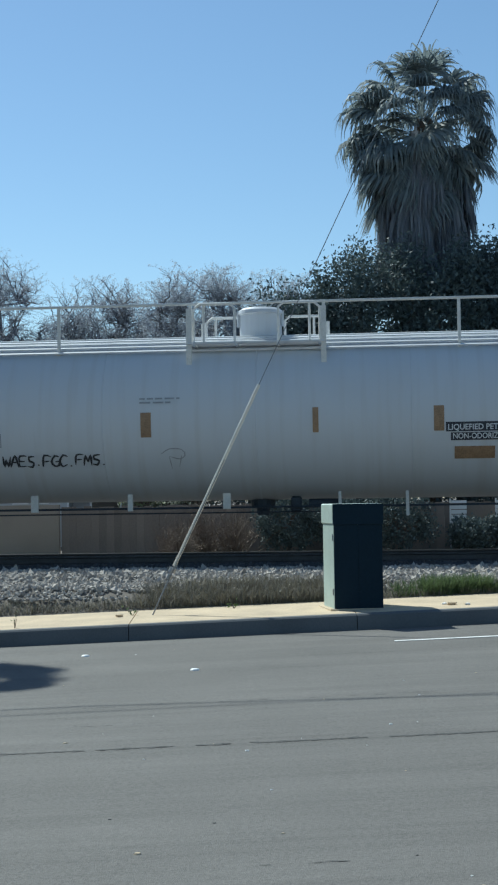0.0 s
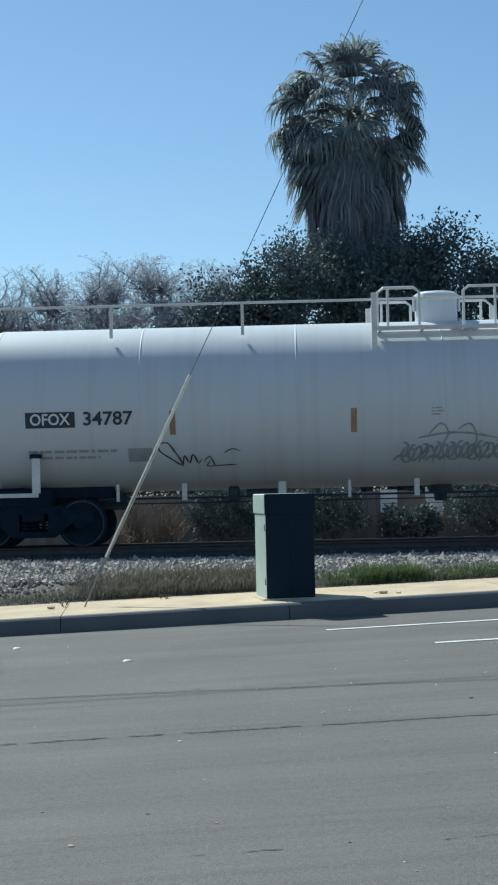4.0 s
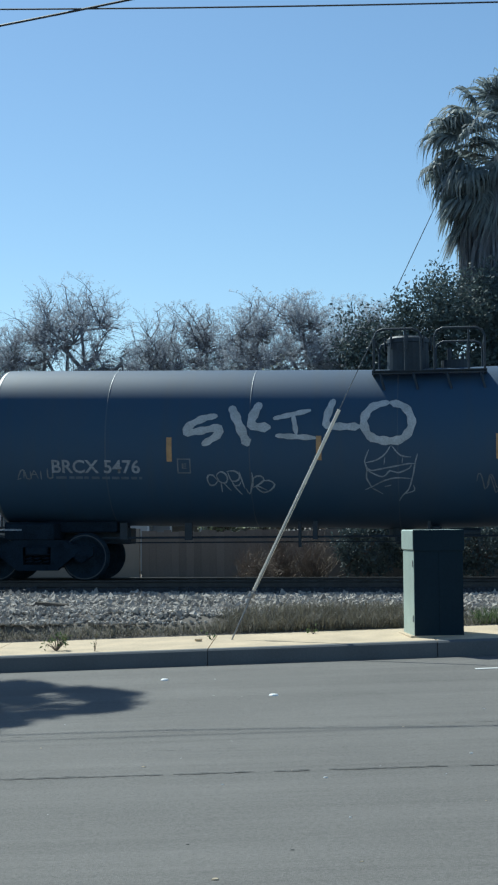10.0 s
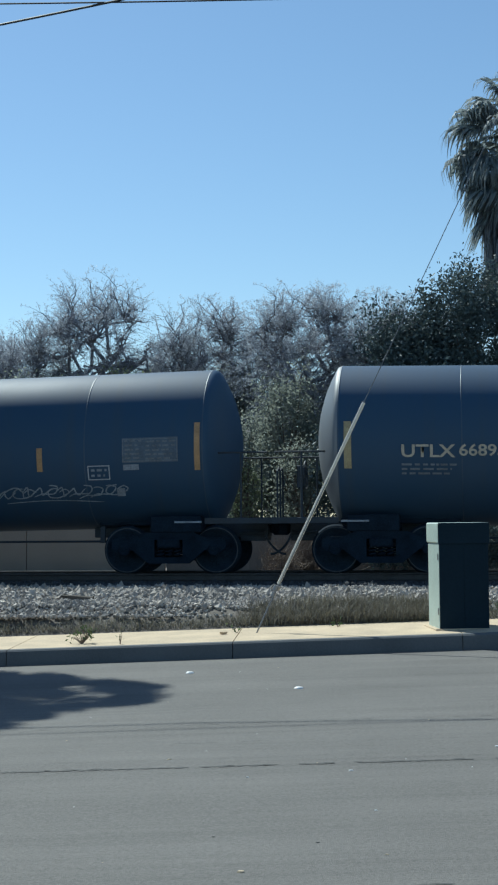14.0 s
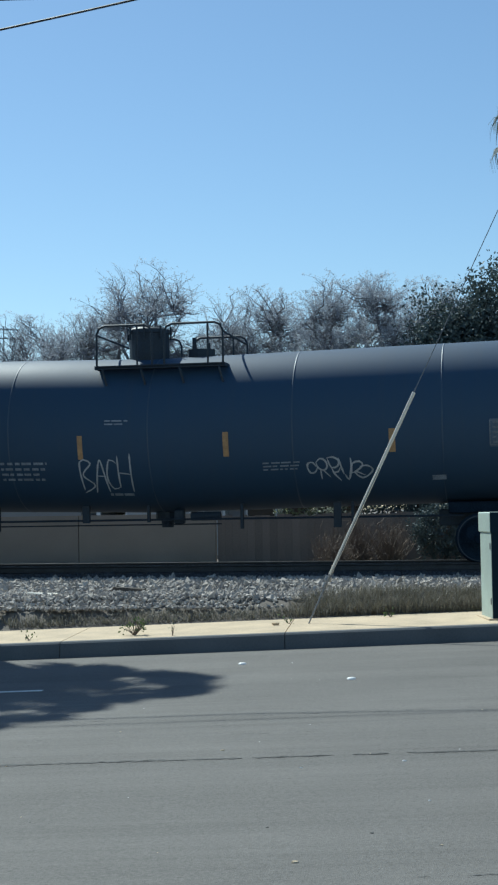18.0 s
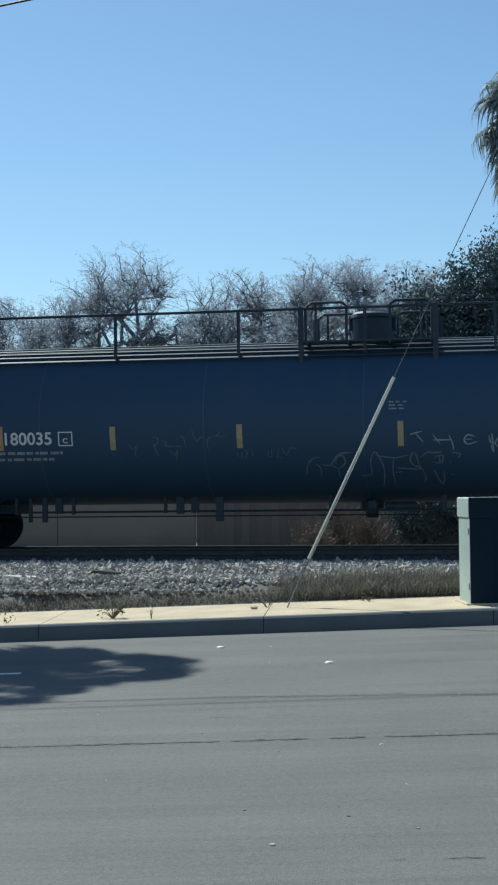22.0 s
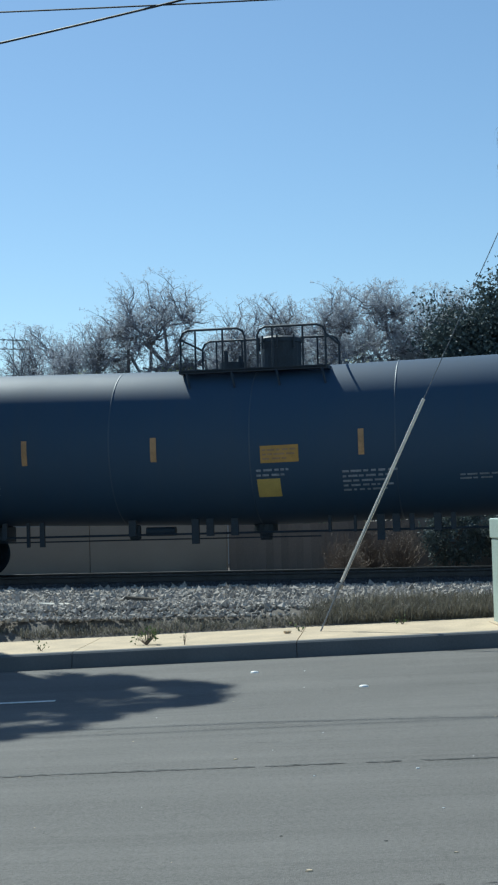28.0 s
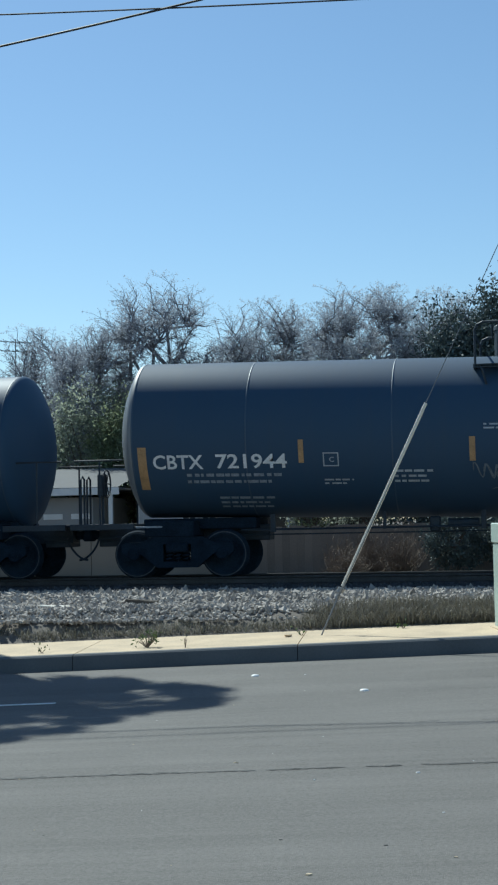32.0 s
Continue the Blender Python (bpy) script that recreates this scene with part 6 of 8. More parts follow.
    patch(K["J"], 0.21, 0.95, -0.39, -0.06, M["placard"], "sign_board")
    bars(K["J"], 0.25, 0.90, -0.10, -0.35, 3, M["brown"])
    patch(K["J"], 0.11, 0.56, -1.12, -0.71, M["placard_yellow"], "sign_board")
    bars(K["J"], 0.11, 0.74, -0.48, -0.68, 2, M["letter_old"])
    bars(K["J"], 1.77, 2.82, -0.58, -1.08, 5, M["letter_old"])
    bars(K["J"], 3.98, 4.72, -0.77, -0.93, 2, M["letter_old"])
    bars(K["J"], 5.53, 6.81, -0.80, -1.08, 3, M["letter_old"])
    patch(K["J"], 2.10, 2.21, -0.32, 0.17, M["yellow"], "reflector")
    patch(K["J"], 5.28, 5.38, -0.33, 0.13, M["yellow"], "reflector")
    patch(K["J"], 8.21, 8.33, -0.66, 0.27, M["yellow"], "reflector")
    patch(K["J"], 7.07, 8.14, -0.64, -0.10, M["panel_faint"], "data_panel")
    outline(K["J"], 7.05, 8.15, -0.61, -0.13, M["letter_old"])
    bars(K["J"], 7.11, 7.45, -0.11, -0.59, 5, M["letter_old"])
    bars(K["J"], 7.52, 8.10, -0.14, -0.62, 5, M["letter_old"])
    stencil(K["J"], "BRCX", -6.89, -6.00, -0.50, 0.247, M["letter"])
    stencil(K["J"], "6191", -5.76, -5.11, -0.49, 0.247, M["letter"])
    bars(K["J"], -6.88, -5.11, -0.76, -1.04, 2, M["letter_old"])
    patch(K["J"], -8.06, -7.95, -0.64, 0.29, M["yellow"], "reflector")
    patch(K["J"], -4.59, -4.48, -0.37, 0.12, M["yellow"], "reflector")
    patch(K["J"], -1.96, -1.84, -0.33, 0.14, M["yellow"], "reflector")
    patch(K["K"], 6.48, 7.54, -0.63, -0.08, M["panel_faint"], "data_panel")
    outline(K["K"], 6.46, 7.55, -0.60, -0.11, M["letter_grey"])
    bars(K["K"], 6.52, 6.86, -0.10, -0.58, 4, M["letter_grey"])
    bars(K["K"], 6.93, 7.50, -0.12, -0.60, 4, M["letter_grey"])
    patch(K["K"], 7.73, 7.87, -1.13, -0.25, M["yellow"], "reflector")
    patch(K["K"], 4.57, 4.68, -0.57, -0.12, M["yellow"], "reflector")
    bars(K["K"], 2.01, 2.96, -0.64, -1.16, 4, M["letter_grey"])
    spray(K["K"], [[(4.63, -0.75), (4.57, -0.63), (4.44, -0.62), (4.37, -0.72), (4.41, -0.84), (4.55, -0.85)], [(4.27, -1.03), (4.37, -0.99), (4.46, -0.89)], [(4.47, -0.87), (4.58, -1.01), (4.68, -0.94), (4.71, -0.74)], [(4.4, -1.04), (4.5, -1.24), (4.82, -1.31), (4.87, -1.09)], [(4.67, -1.01), (4.66, -1.3)], [(4.96, -0.73), (4.95, -0.91), (5.03, -1.03)], [(4.9, -1.02), (5.05, -1.01)], [(5.13, -0.74), (5.16, -0.92), (5.13, -1.1)], [(5.13, -0.72), (5.4, -0.77)], [(5.38, -0.79), (5.43, -0.71), (5.56, -0.68), (5.61, -0.72), (5.54, -0.76), (5.4, -0.77)], [(5.4, -0.81), (5.36, -1.07)], [(5.42, -0.89), (5.46, -1.15)], [(5.54, -0.88), (5.67, -1.02), (5.57, -1.25)], [(5.27, -1.18), (5.55, -1.18), (5.54, -1.25), (5.26, -1.24), (5.27, -1.18)]], 0.030, M["spray_thin"])
    scrawl(K["K"], 4, 0.87, 1.92, -1.18, -0.68, 0.026, M["letter_faint"], 0.2, 0.2)
    patch(K["K"], -4.61, -4.51, -0.54, -0.09, M["yellow"], "reflector")
    patch(K["K"], -1.38, -1.27, -0.53, -0.07, M["yellow"], "reflector")
    patch(K["K"], 1.42, 1.53, -0.55, -0.16, M["yellow"], "reflector")
    outline(K["K"], -4.14, -3.84, -0.61, -0.34, M["letter_grey"])
    stencil(K["K"], "C", -4.02, -3.93, -0.48, 0.097, M["letter_grey"])
    bars(K["K"], -2.80, -2.07, -0.66, -0.98, 3, M["letter_grey"])
    bars(K["K"], -4.14, -3.58, -0.85, -1.01, 2, M["letter_grey"])
    bars(K["K"], -1.11, -0.65, 0.19, 0.05, 2, M["letter_grey"])
    scrawl(K["K"], 3, -1.16, -0.02, -1.06, -0.52, 0.026, M["letter_faint"], -0.2, 0.2)
    scrawl(K["K"], 4, 0.98, 2.20, -1.43, -0.74, 0.026, M["letter_faint"], -0.1, 0.2)
    stencil(K["K"], "CBTX", -7.48, -6.48, -0.52, 0.280, M["letter"])
    stencil(K["K"], "721944", -6.23, -4.84, -0.51, 0.280, M["letter"])
    bars(K["K"], -6.83, -4.96, -0.70, -0.99, 2, M["letter_old"])
    bars(K["K"], -6.25, -5.15, -1.25, -1.67, 3, M["letter_old"])
    patch(K["K"], -7.78, -7.61, -1.11, -0.21, M["yellow"], "reflector")


marks()


# ---- roadside things ----
def cabinet():
    c = thing("utility_cabinet", Matrix.Translation((-0.565, 20.30, 0.212)) @ Matrix.Rotation(radians(13), 4, "Z"), "tall dark green metal utility cabinet on the sidewalk", "utility cabinet")
    # body and lid wear the lighter copy that stands for sunlight
    part("body", box(bmesh.new(), 0.0, 0.69, 0.0, 0.76, 0.0, 1.175, 0.012), M["sunlit_box"], c, "pale green steel body, sunlight put into its colour")
    part("lid", box(bmesh.new(), -0.015, 0.705, -0.02, 0.80, 1.178, 1.46, 0.015), M["sunlit_box"], c, "pale green lid, sunlight put into its colour")
    # dark sheet added to paint the shade on the lid's front
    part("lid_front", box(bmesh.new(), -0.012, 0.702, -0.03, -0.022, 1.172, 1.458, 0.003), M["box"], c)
    part("plinth", box(bmesh.new(), -0.06, 0.75, -0.04, 0.86, -0.10, 0.015, 0.008), M["concrete"], c)
    # the doors' near-black colour holds the shade of the front
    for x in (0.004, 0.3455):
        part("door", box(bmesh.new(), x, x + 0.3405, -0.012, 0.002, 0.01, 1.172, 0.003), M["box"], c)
    for z in (0.2, 0.95):
        part("hinge", box(bmesh.new(), -0.012, 0.004, 0.04, 0.06, z, z + 0.09, 0.003), M["galv"], c)
    return c


cabinet()


def guy_wire():
    a = Vector((-3.15, 20.70, 0.14))
    g0, g1 = Vector((-2.845, 20.75, 0.82)), Vector((-1.60, 20.75, 3.38))
    top = g1 + (g1 - g0) * 4.2
    g = thing("guy_wire", Matrix.Identity(4), "steel guy wire with a pale plastic guard, anchored by the sidewalk", "guy wire")
    bm = bmesh.new()
    tube(bm, [a, g1, top], 0.0065, 6)
    part("strand", bm, M["strand"], g)
    bm = bmesh.new()
    tube(bm, [a - (g0 - a) * 0.15, a + (g0 - a) * 1.02], 0.011, 8)
    part("anchor_rod", bm, M["galv"], g)
    bm = bmesh.new()
    tube(bm, [g0, g0 + (g1 - g0) * 0.02, g0 + (g1 - g0) * 0.98, g1], 0.024, 10)
    part("guard", bm, M["guard"], g, "cream plastic guard tube")
    bm = bmesh.new()
    d = (g1 - g0).normalized()
    for k, s in ((0.0, 0.05), (0.10, 0.035)):
        tube(bm, [g0 - d * (0.03 + k), g0 - d * (0.10 + k)], s, 8)
    part("clamp", bm, M["galv"], g)


guy_wire()


def overhead_wire(pts, r, label, sag=0.012):
    w = []
    for p, q in zip(pts, pts[1:]):
        for k in range(12):
            t = k / 12
            v = Vector(p).lerp(Vector(q), t)
            v.z -= sag * (q[0] - p[0]) * t * (1 - t)
            w.append(v)
    w.append(Vector(pts[-1]))
    bm = bmesh.new()
    tube(bm, w, r, 6)
    tagged(part("overhead_cable", bm, M["wire"]), label, "cable", "overhead cables")


def cables():
    overhead_wire([(-45, 17.6, 11.2), (-7.06, 19.0, 8.855), (1.5, 19.3, 8.60), (40, 20.6, 9.6)], 0.011, "thin black overhead cable along the road")
    overhead_wire([(-45, 17.0, 9.2), (-7.5, 19.0, 8.38), (-3.85, 19.1, 8.93), (30, 20, 17.0)], 0.016, "thick black overhead cable rising to a pole")


def utility_pole(x, y, h, top):
    """A timber pole outside the view that carries the cables or the guy wire."""
    d = Vector((x, y, 0)) - RO
    z0 = min(0.3, road_z(d.dot(RU)) + 0.15)
    p = thing("utility_pole", Matrix.Translation((x, y, z0)), "tall brown timber utility pole beside the sidewalk", "utility pole", "utility poles")
    bm = bmesh.new()
    tube(bm, [(0, 0, -0.1), (0, 0, h - z0)], 0.17, 14, 0.11)
    part("pole", bm, M["pole_wood"], p)
    bm = bmesh.new()
    box(bm, -0.06, 0.06, -1.1, 1.1, top - z0 - 0.06, top - z0 + 0.06, 0.01)
    part("crossarm", bm, M["pole_wood"], p)


M["pole_wood"] = mat("pole_wood", (0.17, 0.12, 0.085), 0.9, var=0.3, scale=3, bump=0.01)
cables()
for place in ((-45.0, 17.3, 12.0, 11.0), (40.0, 20.6, 12.0, 9.5), (30.0, 20.0, 18.0, 16.9), (3.74, 20.80, 14.5, 12.9)):
    utility_pole(*place)


# ---- plants ----
def leafy(name, base, tint, trans=0.3, var=0.25, spec=0.28):
    m = mat(name, base, 0.6, var=var, scale=0.6, fine=6, tint=tint, island=0.8, spec=spec)
    nt = m.node_tree
    b = nt.nodes["Principled BSDF"]
    tr, mx = nt.nodes.new("ShaderNodeBsdfTranslucent"), nt.nodes.new("ShaderNodeMixShader")
    src = b.inputs["Base Color"].links[0].from_socket
    nt.links.new(src, tr.inputs[0])
    mx.inputs[0].default_value = trans
    nt.links.new(b.outputs[0], mx.inputs[1])
    nt.links.new(tr.outputs[0], mx.inputs[2])
    nt.links.new(mx.outputs[0], nt.nodes["Material Output"].inputs[0])
    return m


M["bark"] = mat("bark", (0.13, 0.105, 0.085), 0.9, var=0.3, scale=3, bump=0.02, fine=20)
# blue-grey of haze is put into the bark, twig, dark and grey leaf colours
M["pale_bark"] = mat("pale_bark", (0.19, 0.19, 0.21), 0.9, var=0.25, scale=3, bump=0.02, fine=20)
M["grey_twig"] = mat("grey_twig", (0.31, 0.31, 0.345), 0.9, var=0.25, scale=2)
M["dark_leaf"] = leafy("dark_leaf", (0.072, 0.102, 0.106), (0.118, 0.150, 0.146), 0.16, spec=0.2)
M["grey_leaf"] = leafy("grey_leaf", (0.285, 0.315, 0.36), (0.405, 0.44, 0.49), 0.70)
M["mid_leaf"] = leafy("mid_leaf", (0.22, 0.255, 0.20), (0.35, 0.385, 0.30), 0.7)
M["olive_leaf"] = leafy("olive_leaf", (0.165, 0.188, 0.165), (0.265, 0.29, 0.25), 0.6)
M["bright_leaf"] = leafy("bright_leaf", (0.180, 0.212, 0.130), (0.29, 0.33, 0.20), 0.66)
# palm fronds, dead and live, are also paled and blued for haze
M["dead_frond"] = leafy("dead_frond", (0.170, 0.188, 0.225), (0.27, 0.28, 0.305), 0.34)
M["palm_leaf"] = leafy("palm_leaf", (0.150, 0.185, 0.195), (0.26, 0.30, 0.305), 0.48, spec=0.5)
M["dry_grass"] = leafy("dry_grass", (0.150, 0.140, 0.108), (0.22, 0.205, 0.155), 0.3)
M["green_grass"] = leafy("green_grass", (0.070, 0.108, 0.045), (0.12, 0.165, 0.070), 0.35)


class Wood:
    """Collects tapered branches into one mesh."""
    def __init__(self):
        self.v, self.f = [], []

    def limb(self, pts, r0, r1, seg):
        n = len(pts)
        base = len(self.v)
        for i, p in enumerate(pts):
            d = (pts[min(i + 1, n - 1)] - pts[max(i - 1, 0)]).normalized()
            u = d.orthogonal().normalized()
            s = d.cross(u)
            r = r0 + (r1 - r0) * i / (n - 1)
            for k in range(seg):
                a = 2 * math.pi * k / seg
                self.v.append(tuple(p + (u * math.cos(a) + s * math.sin(a)) * r))
        for i in range(n - 1):
            for k in range(seg):
                a, b = base + i * seg + k, base + i * seg + (k + 1) % seg
                self.f.append((a, b, b + seg, a + seg))


def leaf_cloud(name, centres, n, size, rnd, jitter):
    verts, faces = [], []
    for _ in range(n):
        c = rnd.choice(centres)
        p = c + Vector((rnd.gauss(0, 1), rnd.gauss(0, 1), rnd.gauss(0, 1))) * jitter
        a, b = rnd.uniform(0, 6.28), rnd.uniform(-1.2, 1.2)
        u = Vector((math.cos(a) * math.cos(b), math.sin(a) * math.cos(b), math.sin(b)))
        s = u.orthogonal().normalized()
        s = (s * math.cos(a * 3) + u.cross(s) * math.sin(a * 3))
        L = size * rnd.uniform(0.6, 1.4)
        k = len(verts)
        verts += [tuple(p), tuple(p + u * L * 0.5 + s * L * 0.25), tuple(p + u * L), tuple(p + u * L * 0.5 - s * L * 0.25)]
        faces.append((k, k + 1, k + 2, k + 3))
    return raw_mesh(name, verts, faces)


def crooked(rnd, a, b, n, sway):
    """A wandering line of n steps between two places."""
    pts = []
    for k in range(n + 1):
        q = k / n
        pts.append(a.lerp(b, q) + Vector((rnd.uniform(-1, 1), rnd.uniform(-1, 1), rnd.uniform(-0.6, 0.9))) * sway * math.sin(math.pi * q) ** 0.7)
    return pts


def open_tree(x, y, h, hw, seed, leaves, leaf, label, gz=0.4, lsize=0.058, lean=0.0):
    """A spreading see-through tree: crooked limbs into a rounded crown, a haze of fine branches, tiny grey leaves."""
    rnd = random.Random(seed)
    t = thing("tree", Matrix.Translation((x, y, gz)), label, "tree", "trees behind the track")
    h -= gz
    w, w2 = Wood(), Wood()
    top = Vector((rnd.uniform(-0.2, 0.2) + lean, 0, h * (0.30 + 0.20 * min(lean, 1.0))))
    w.limb(crooked(rnd, Vector((lean * 1.45, 0, 0)), top, 4, 0.12), h * 0.024, h * 0.017, 8)
    zc, rz = h * 0.60, h * 0.40
    nodes = []
    for i in range(8):
        a = 2 * math.pi * i / 8 + rnd.uniform(-0.3, 0.3)
        e = rnd.uniform(-0.1, 0.9)
        k = rnd.uniform(0.55, 0.75)
        end = Vector((math.cos(a) * hw * k * math.cos(e), math.sin(a) * hw * k * math.cos(e), zc + rz * k * math.sin(e)))
        line = crooked(rnd, top, end, 8, 0.62 + 0.2 * lean)
        w.limb(line, h * (0.0150 - 0.004 * lean), h * (0.0060 - 0.001 * lean), 6)
        nodes += line[2:]
    cs = []
    for i in range(230):
        a, z = rnd.uniform(0, 6.283), rnd.uniform(-0.55, 1.0)
        r = rnd.uniform(0.2, 1.0) ** 0.5 * min(1.06, 0.90 + 0.46 * noise.noise(Vector((math.cos(a) * 2.1 + seed * 3, math.sin(a) * 2.1, z * 2.2))))
        r *= 1 - 0.10 * max(0.0, z) ** 3
        q = math.sqrt(1 - z * z)
        end = Vector((math.cos(a) * q * hw * r, math.sin(a) * q * hw * r, zc + z * rz * r))
        start = min(nodes, key=lambda p: (p - end).length)
        line = crooked(rnd, start, end, 5, 0.24)
        w.limb(line, 0.034, 0.010, 4)
        out = (end - Vector((0, 0, zc))).normalized()
        for k in range(9):
            o = line[rnd.randint(2, 5)]
            d = (out * 0.8 + Vector((rnd.uniform(-1, 1), rnd.uniform(-1, 1), rnd.uniform(-0.8, 0.9)))).normalized()
            L = rnd.uniform(0.3, 0.9)
            m = o + d * L * 0.55
            tip = m + (d + Vector((0, 0, -0.25))).normalized() * L * 0.5
            w2.limb([o, m, tip], 0.0085, 0.0030, 3)
            cs += [m, m.lerp(tip, 0.5), tip]
    k = h * 0.985 / sorted(c.z for c in cs)[int(len(cs) * 0.995)]
    for q in (w, w2):
        q.v = [(p[0], p[1], p[2] * k) for p in q.v]
    cs = [Vector((c.x, c.y, c.z * k)) for c in cs]
    lim = h * 0.96
    for q in (w, w2):
        q.v = [(p[0], p[1], p[2] if p[2] < lim else lim + (p[2] - lim) * 0.3) for p in q.v]
    cs = [Vector((c.x, c.y, c.z if c.z < lim else lim + (c.z - lim) * 0.3)) for c in cs]
    part("trunk", raw_mesh("trunk", w.v, w.f), M["pale_bark"], t)
    tagged(part("fine_branch", raw_mesh("fine_branch", w2.v, w2.f), M["grey_twig"], t), kind="stuff")
    part("crown", leaf_cloud("crown", cs, leaves, lsize, rnd, 0.035), leaf, t)
    return t


def bushy_tree(x, y, h, rx, ry, seed, leaves, leaf, label, size=0.15, base=0.08, gz=0.4, category="tree"):
    """A dense crown of leaf clumps on limbs, with an uneven outline."""
    rnd = random.Random(seed)
    t = thing("tree" if h > 3 else "shrub", Matrix.Translation((x, y, gz)), label, category, "trees behind the track" if h > 3 else "shrubs behind the track")
    h = h - gz
    w = Wood()
    cs = []
    hc = h * (1 + base) / 2
    rz = h * (1 - base) / 2
    for i in range(330):
        a, z = rnd.uniform(0, 6.283), rnd.uniform(-1, 1)
        k = math.sqrt(1 - z * z) ** 0.7
        rr = rnd.uniform(0.45, 1.0) ** 0.6 * (0.84 + 0.34 * noise.noise(Vector((math.cos(a) * 1.9 + seed, math.sin(a) * 1.9, z * 2.4))))
        cs.append(Vector((math.cos(a) * k * rx * rr, math.sin(a) * k * ry * rr, hc + z * rz * rr)))
    zs = h * 0.97 / max(c.z for c in cs)
    cs = [Vector((c.x, c.y, c.z * zs)) for c in cs]
    w.limb([Vector((0, 0, 0)), Vector((0.1, 0, h * 0.2)), Vector((0, 0.1, h * 0.45))], h * 0.03, h * 0.018, 8)
    for c in cs[:30]:
        o = Vector((0, 0.05, h * rnd.uniform(0.15, 0.45)))
        w.limb([o, o.lerp(c, 0.5) + Vector((0, 0, 0.03 * h)), c], h * 0.009, 0.010, 5)
    part("trunk", raw_mesh("trunk", w.v, w.f), M["bark"], t)
    part("crown", leaf_cloud("crown", cs, leaves, size, rnd, 0.044 * (rx + rz)), leaf, t)
    return t


def fan_frond(seed, elev, stalk=1.5, blade=1.45, half=100, bend=1.0, wide=0.040):
    """A fan-palm leaf that leaves the trunk along x at an angle: stalk, pleated blades, tips that hang straight down."""
    rnd = random.Random(seed)
    v, f = [], []

    def strip(pts, side, widths):
        k = len(v)
        for p, wd in zip(pts, widths):
            v.append(tuple(p + side * wd))
            v.append(tuple(p - side * wd))
        for i in range(len(pts) - 1):
            f.append((k + 2 * i, k + 2 * i + 1, k + 2 * i + 3, k + 2 * i + 2))

    down = Vector((0, 0, -1))
    e = radians(elev)
    pts, p = [Vector((0, 0, 0))], Vector((0, 0, 0))
    for i in range(4):
        q = e - radians(10) * i * math.cos(e)
        p = p + Vector((math.cos(q), 0, math.sin(q))) * stalk / 4
        pts.append(p.copy())
    strip(pts, Vector((0, 1, 0)), (0.04, 0.035, 0.03, 0.025, 0.02))
    q = e - radians(22) * math.cos(e)
    ahead, across = Vector((math.cos(q), 0, math.sin(q))), Vector((0, 1, 0))
    lift = ahead.cross(across)
    n = 26
    for i in range(n):
        a = radians(-half + 2 * half * (i + rnd.uniform(-0.2, 0.2)) / (n - 1))
        d0 = (ahead * math.cos(a) + across * math.sin(a) + lift * rnd.uniform(-0.12, 0.12)).normalized()
        side = (across * math.cos(a) - ahead * math.sin(a) + lift * (0.5 if i % 2 else -0.5)).normalized()
        L = blade * rnd.uniform(0.82, 1.1) * (1.0 - 0.18 * abs(a) / 1.75)
        o, run = p.copy(), [p.copy()]
        for k in range(6):
            t = (k + 1) / 6
            g = min(1.0, max(0.0, (t - 0.34) * 1.7) * bend * rnd.uniform(0.8, 1.15))
            o = o + (d0 * (1 - g) + down * g * 1.05).normalized() * L / 6
            run.append(o.copy())
        strip(run, side, (0.3 * wide, 0.85 * wide, wide, 0.85 * wide, 0.55 * wide, 0.32 * wide, 0.1 * wide))
    return raw_mesh("frond", v, f)


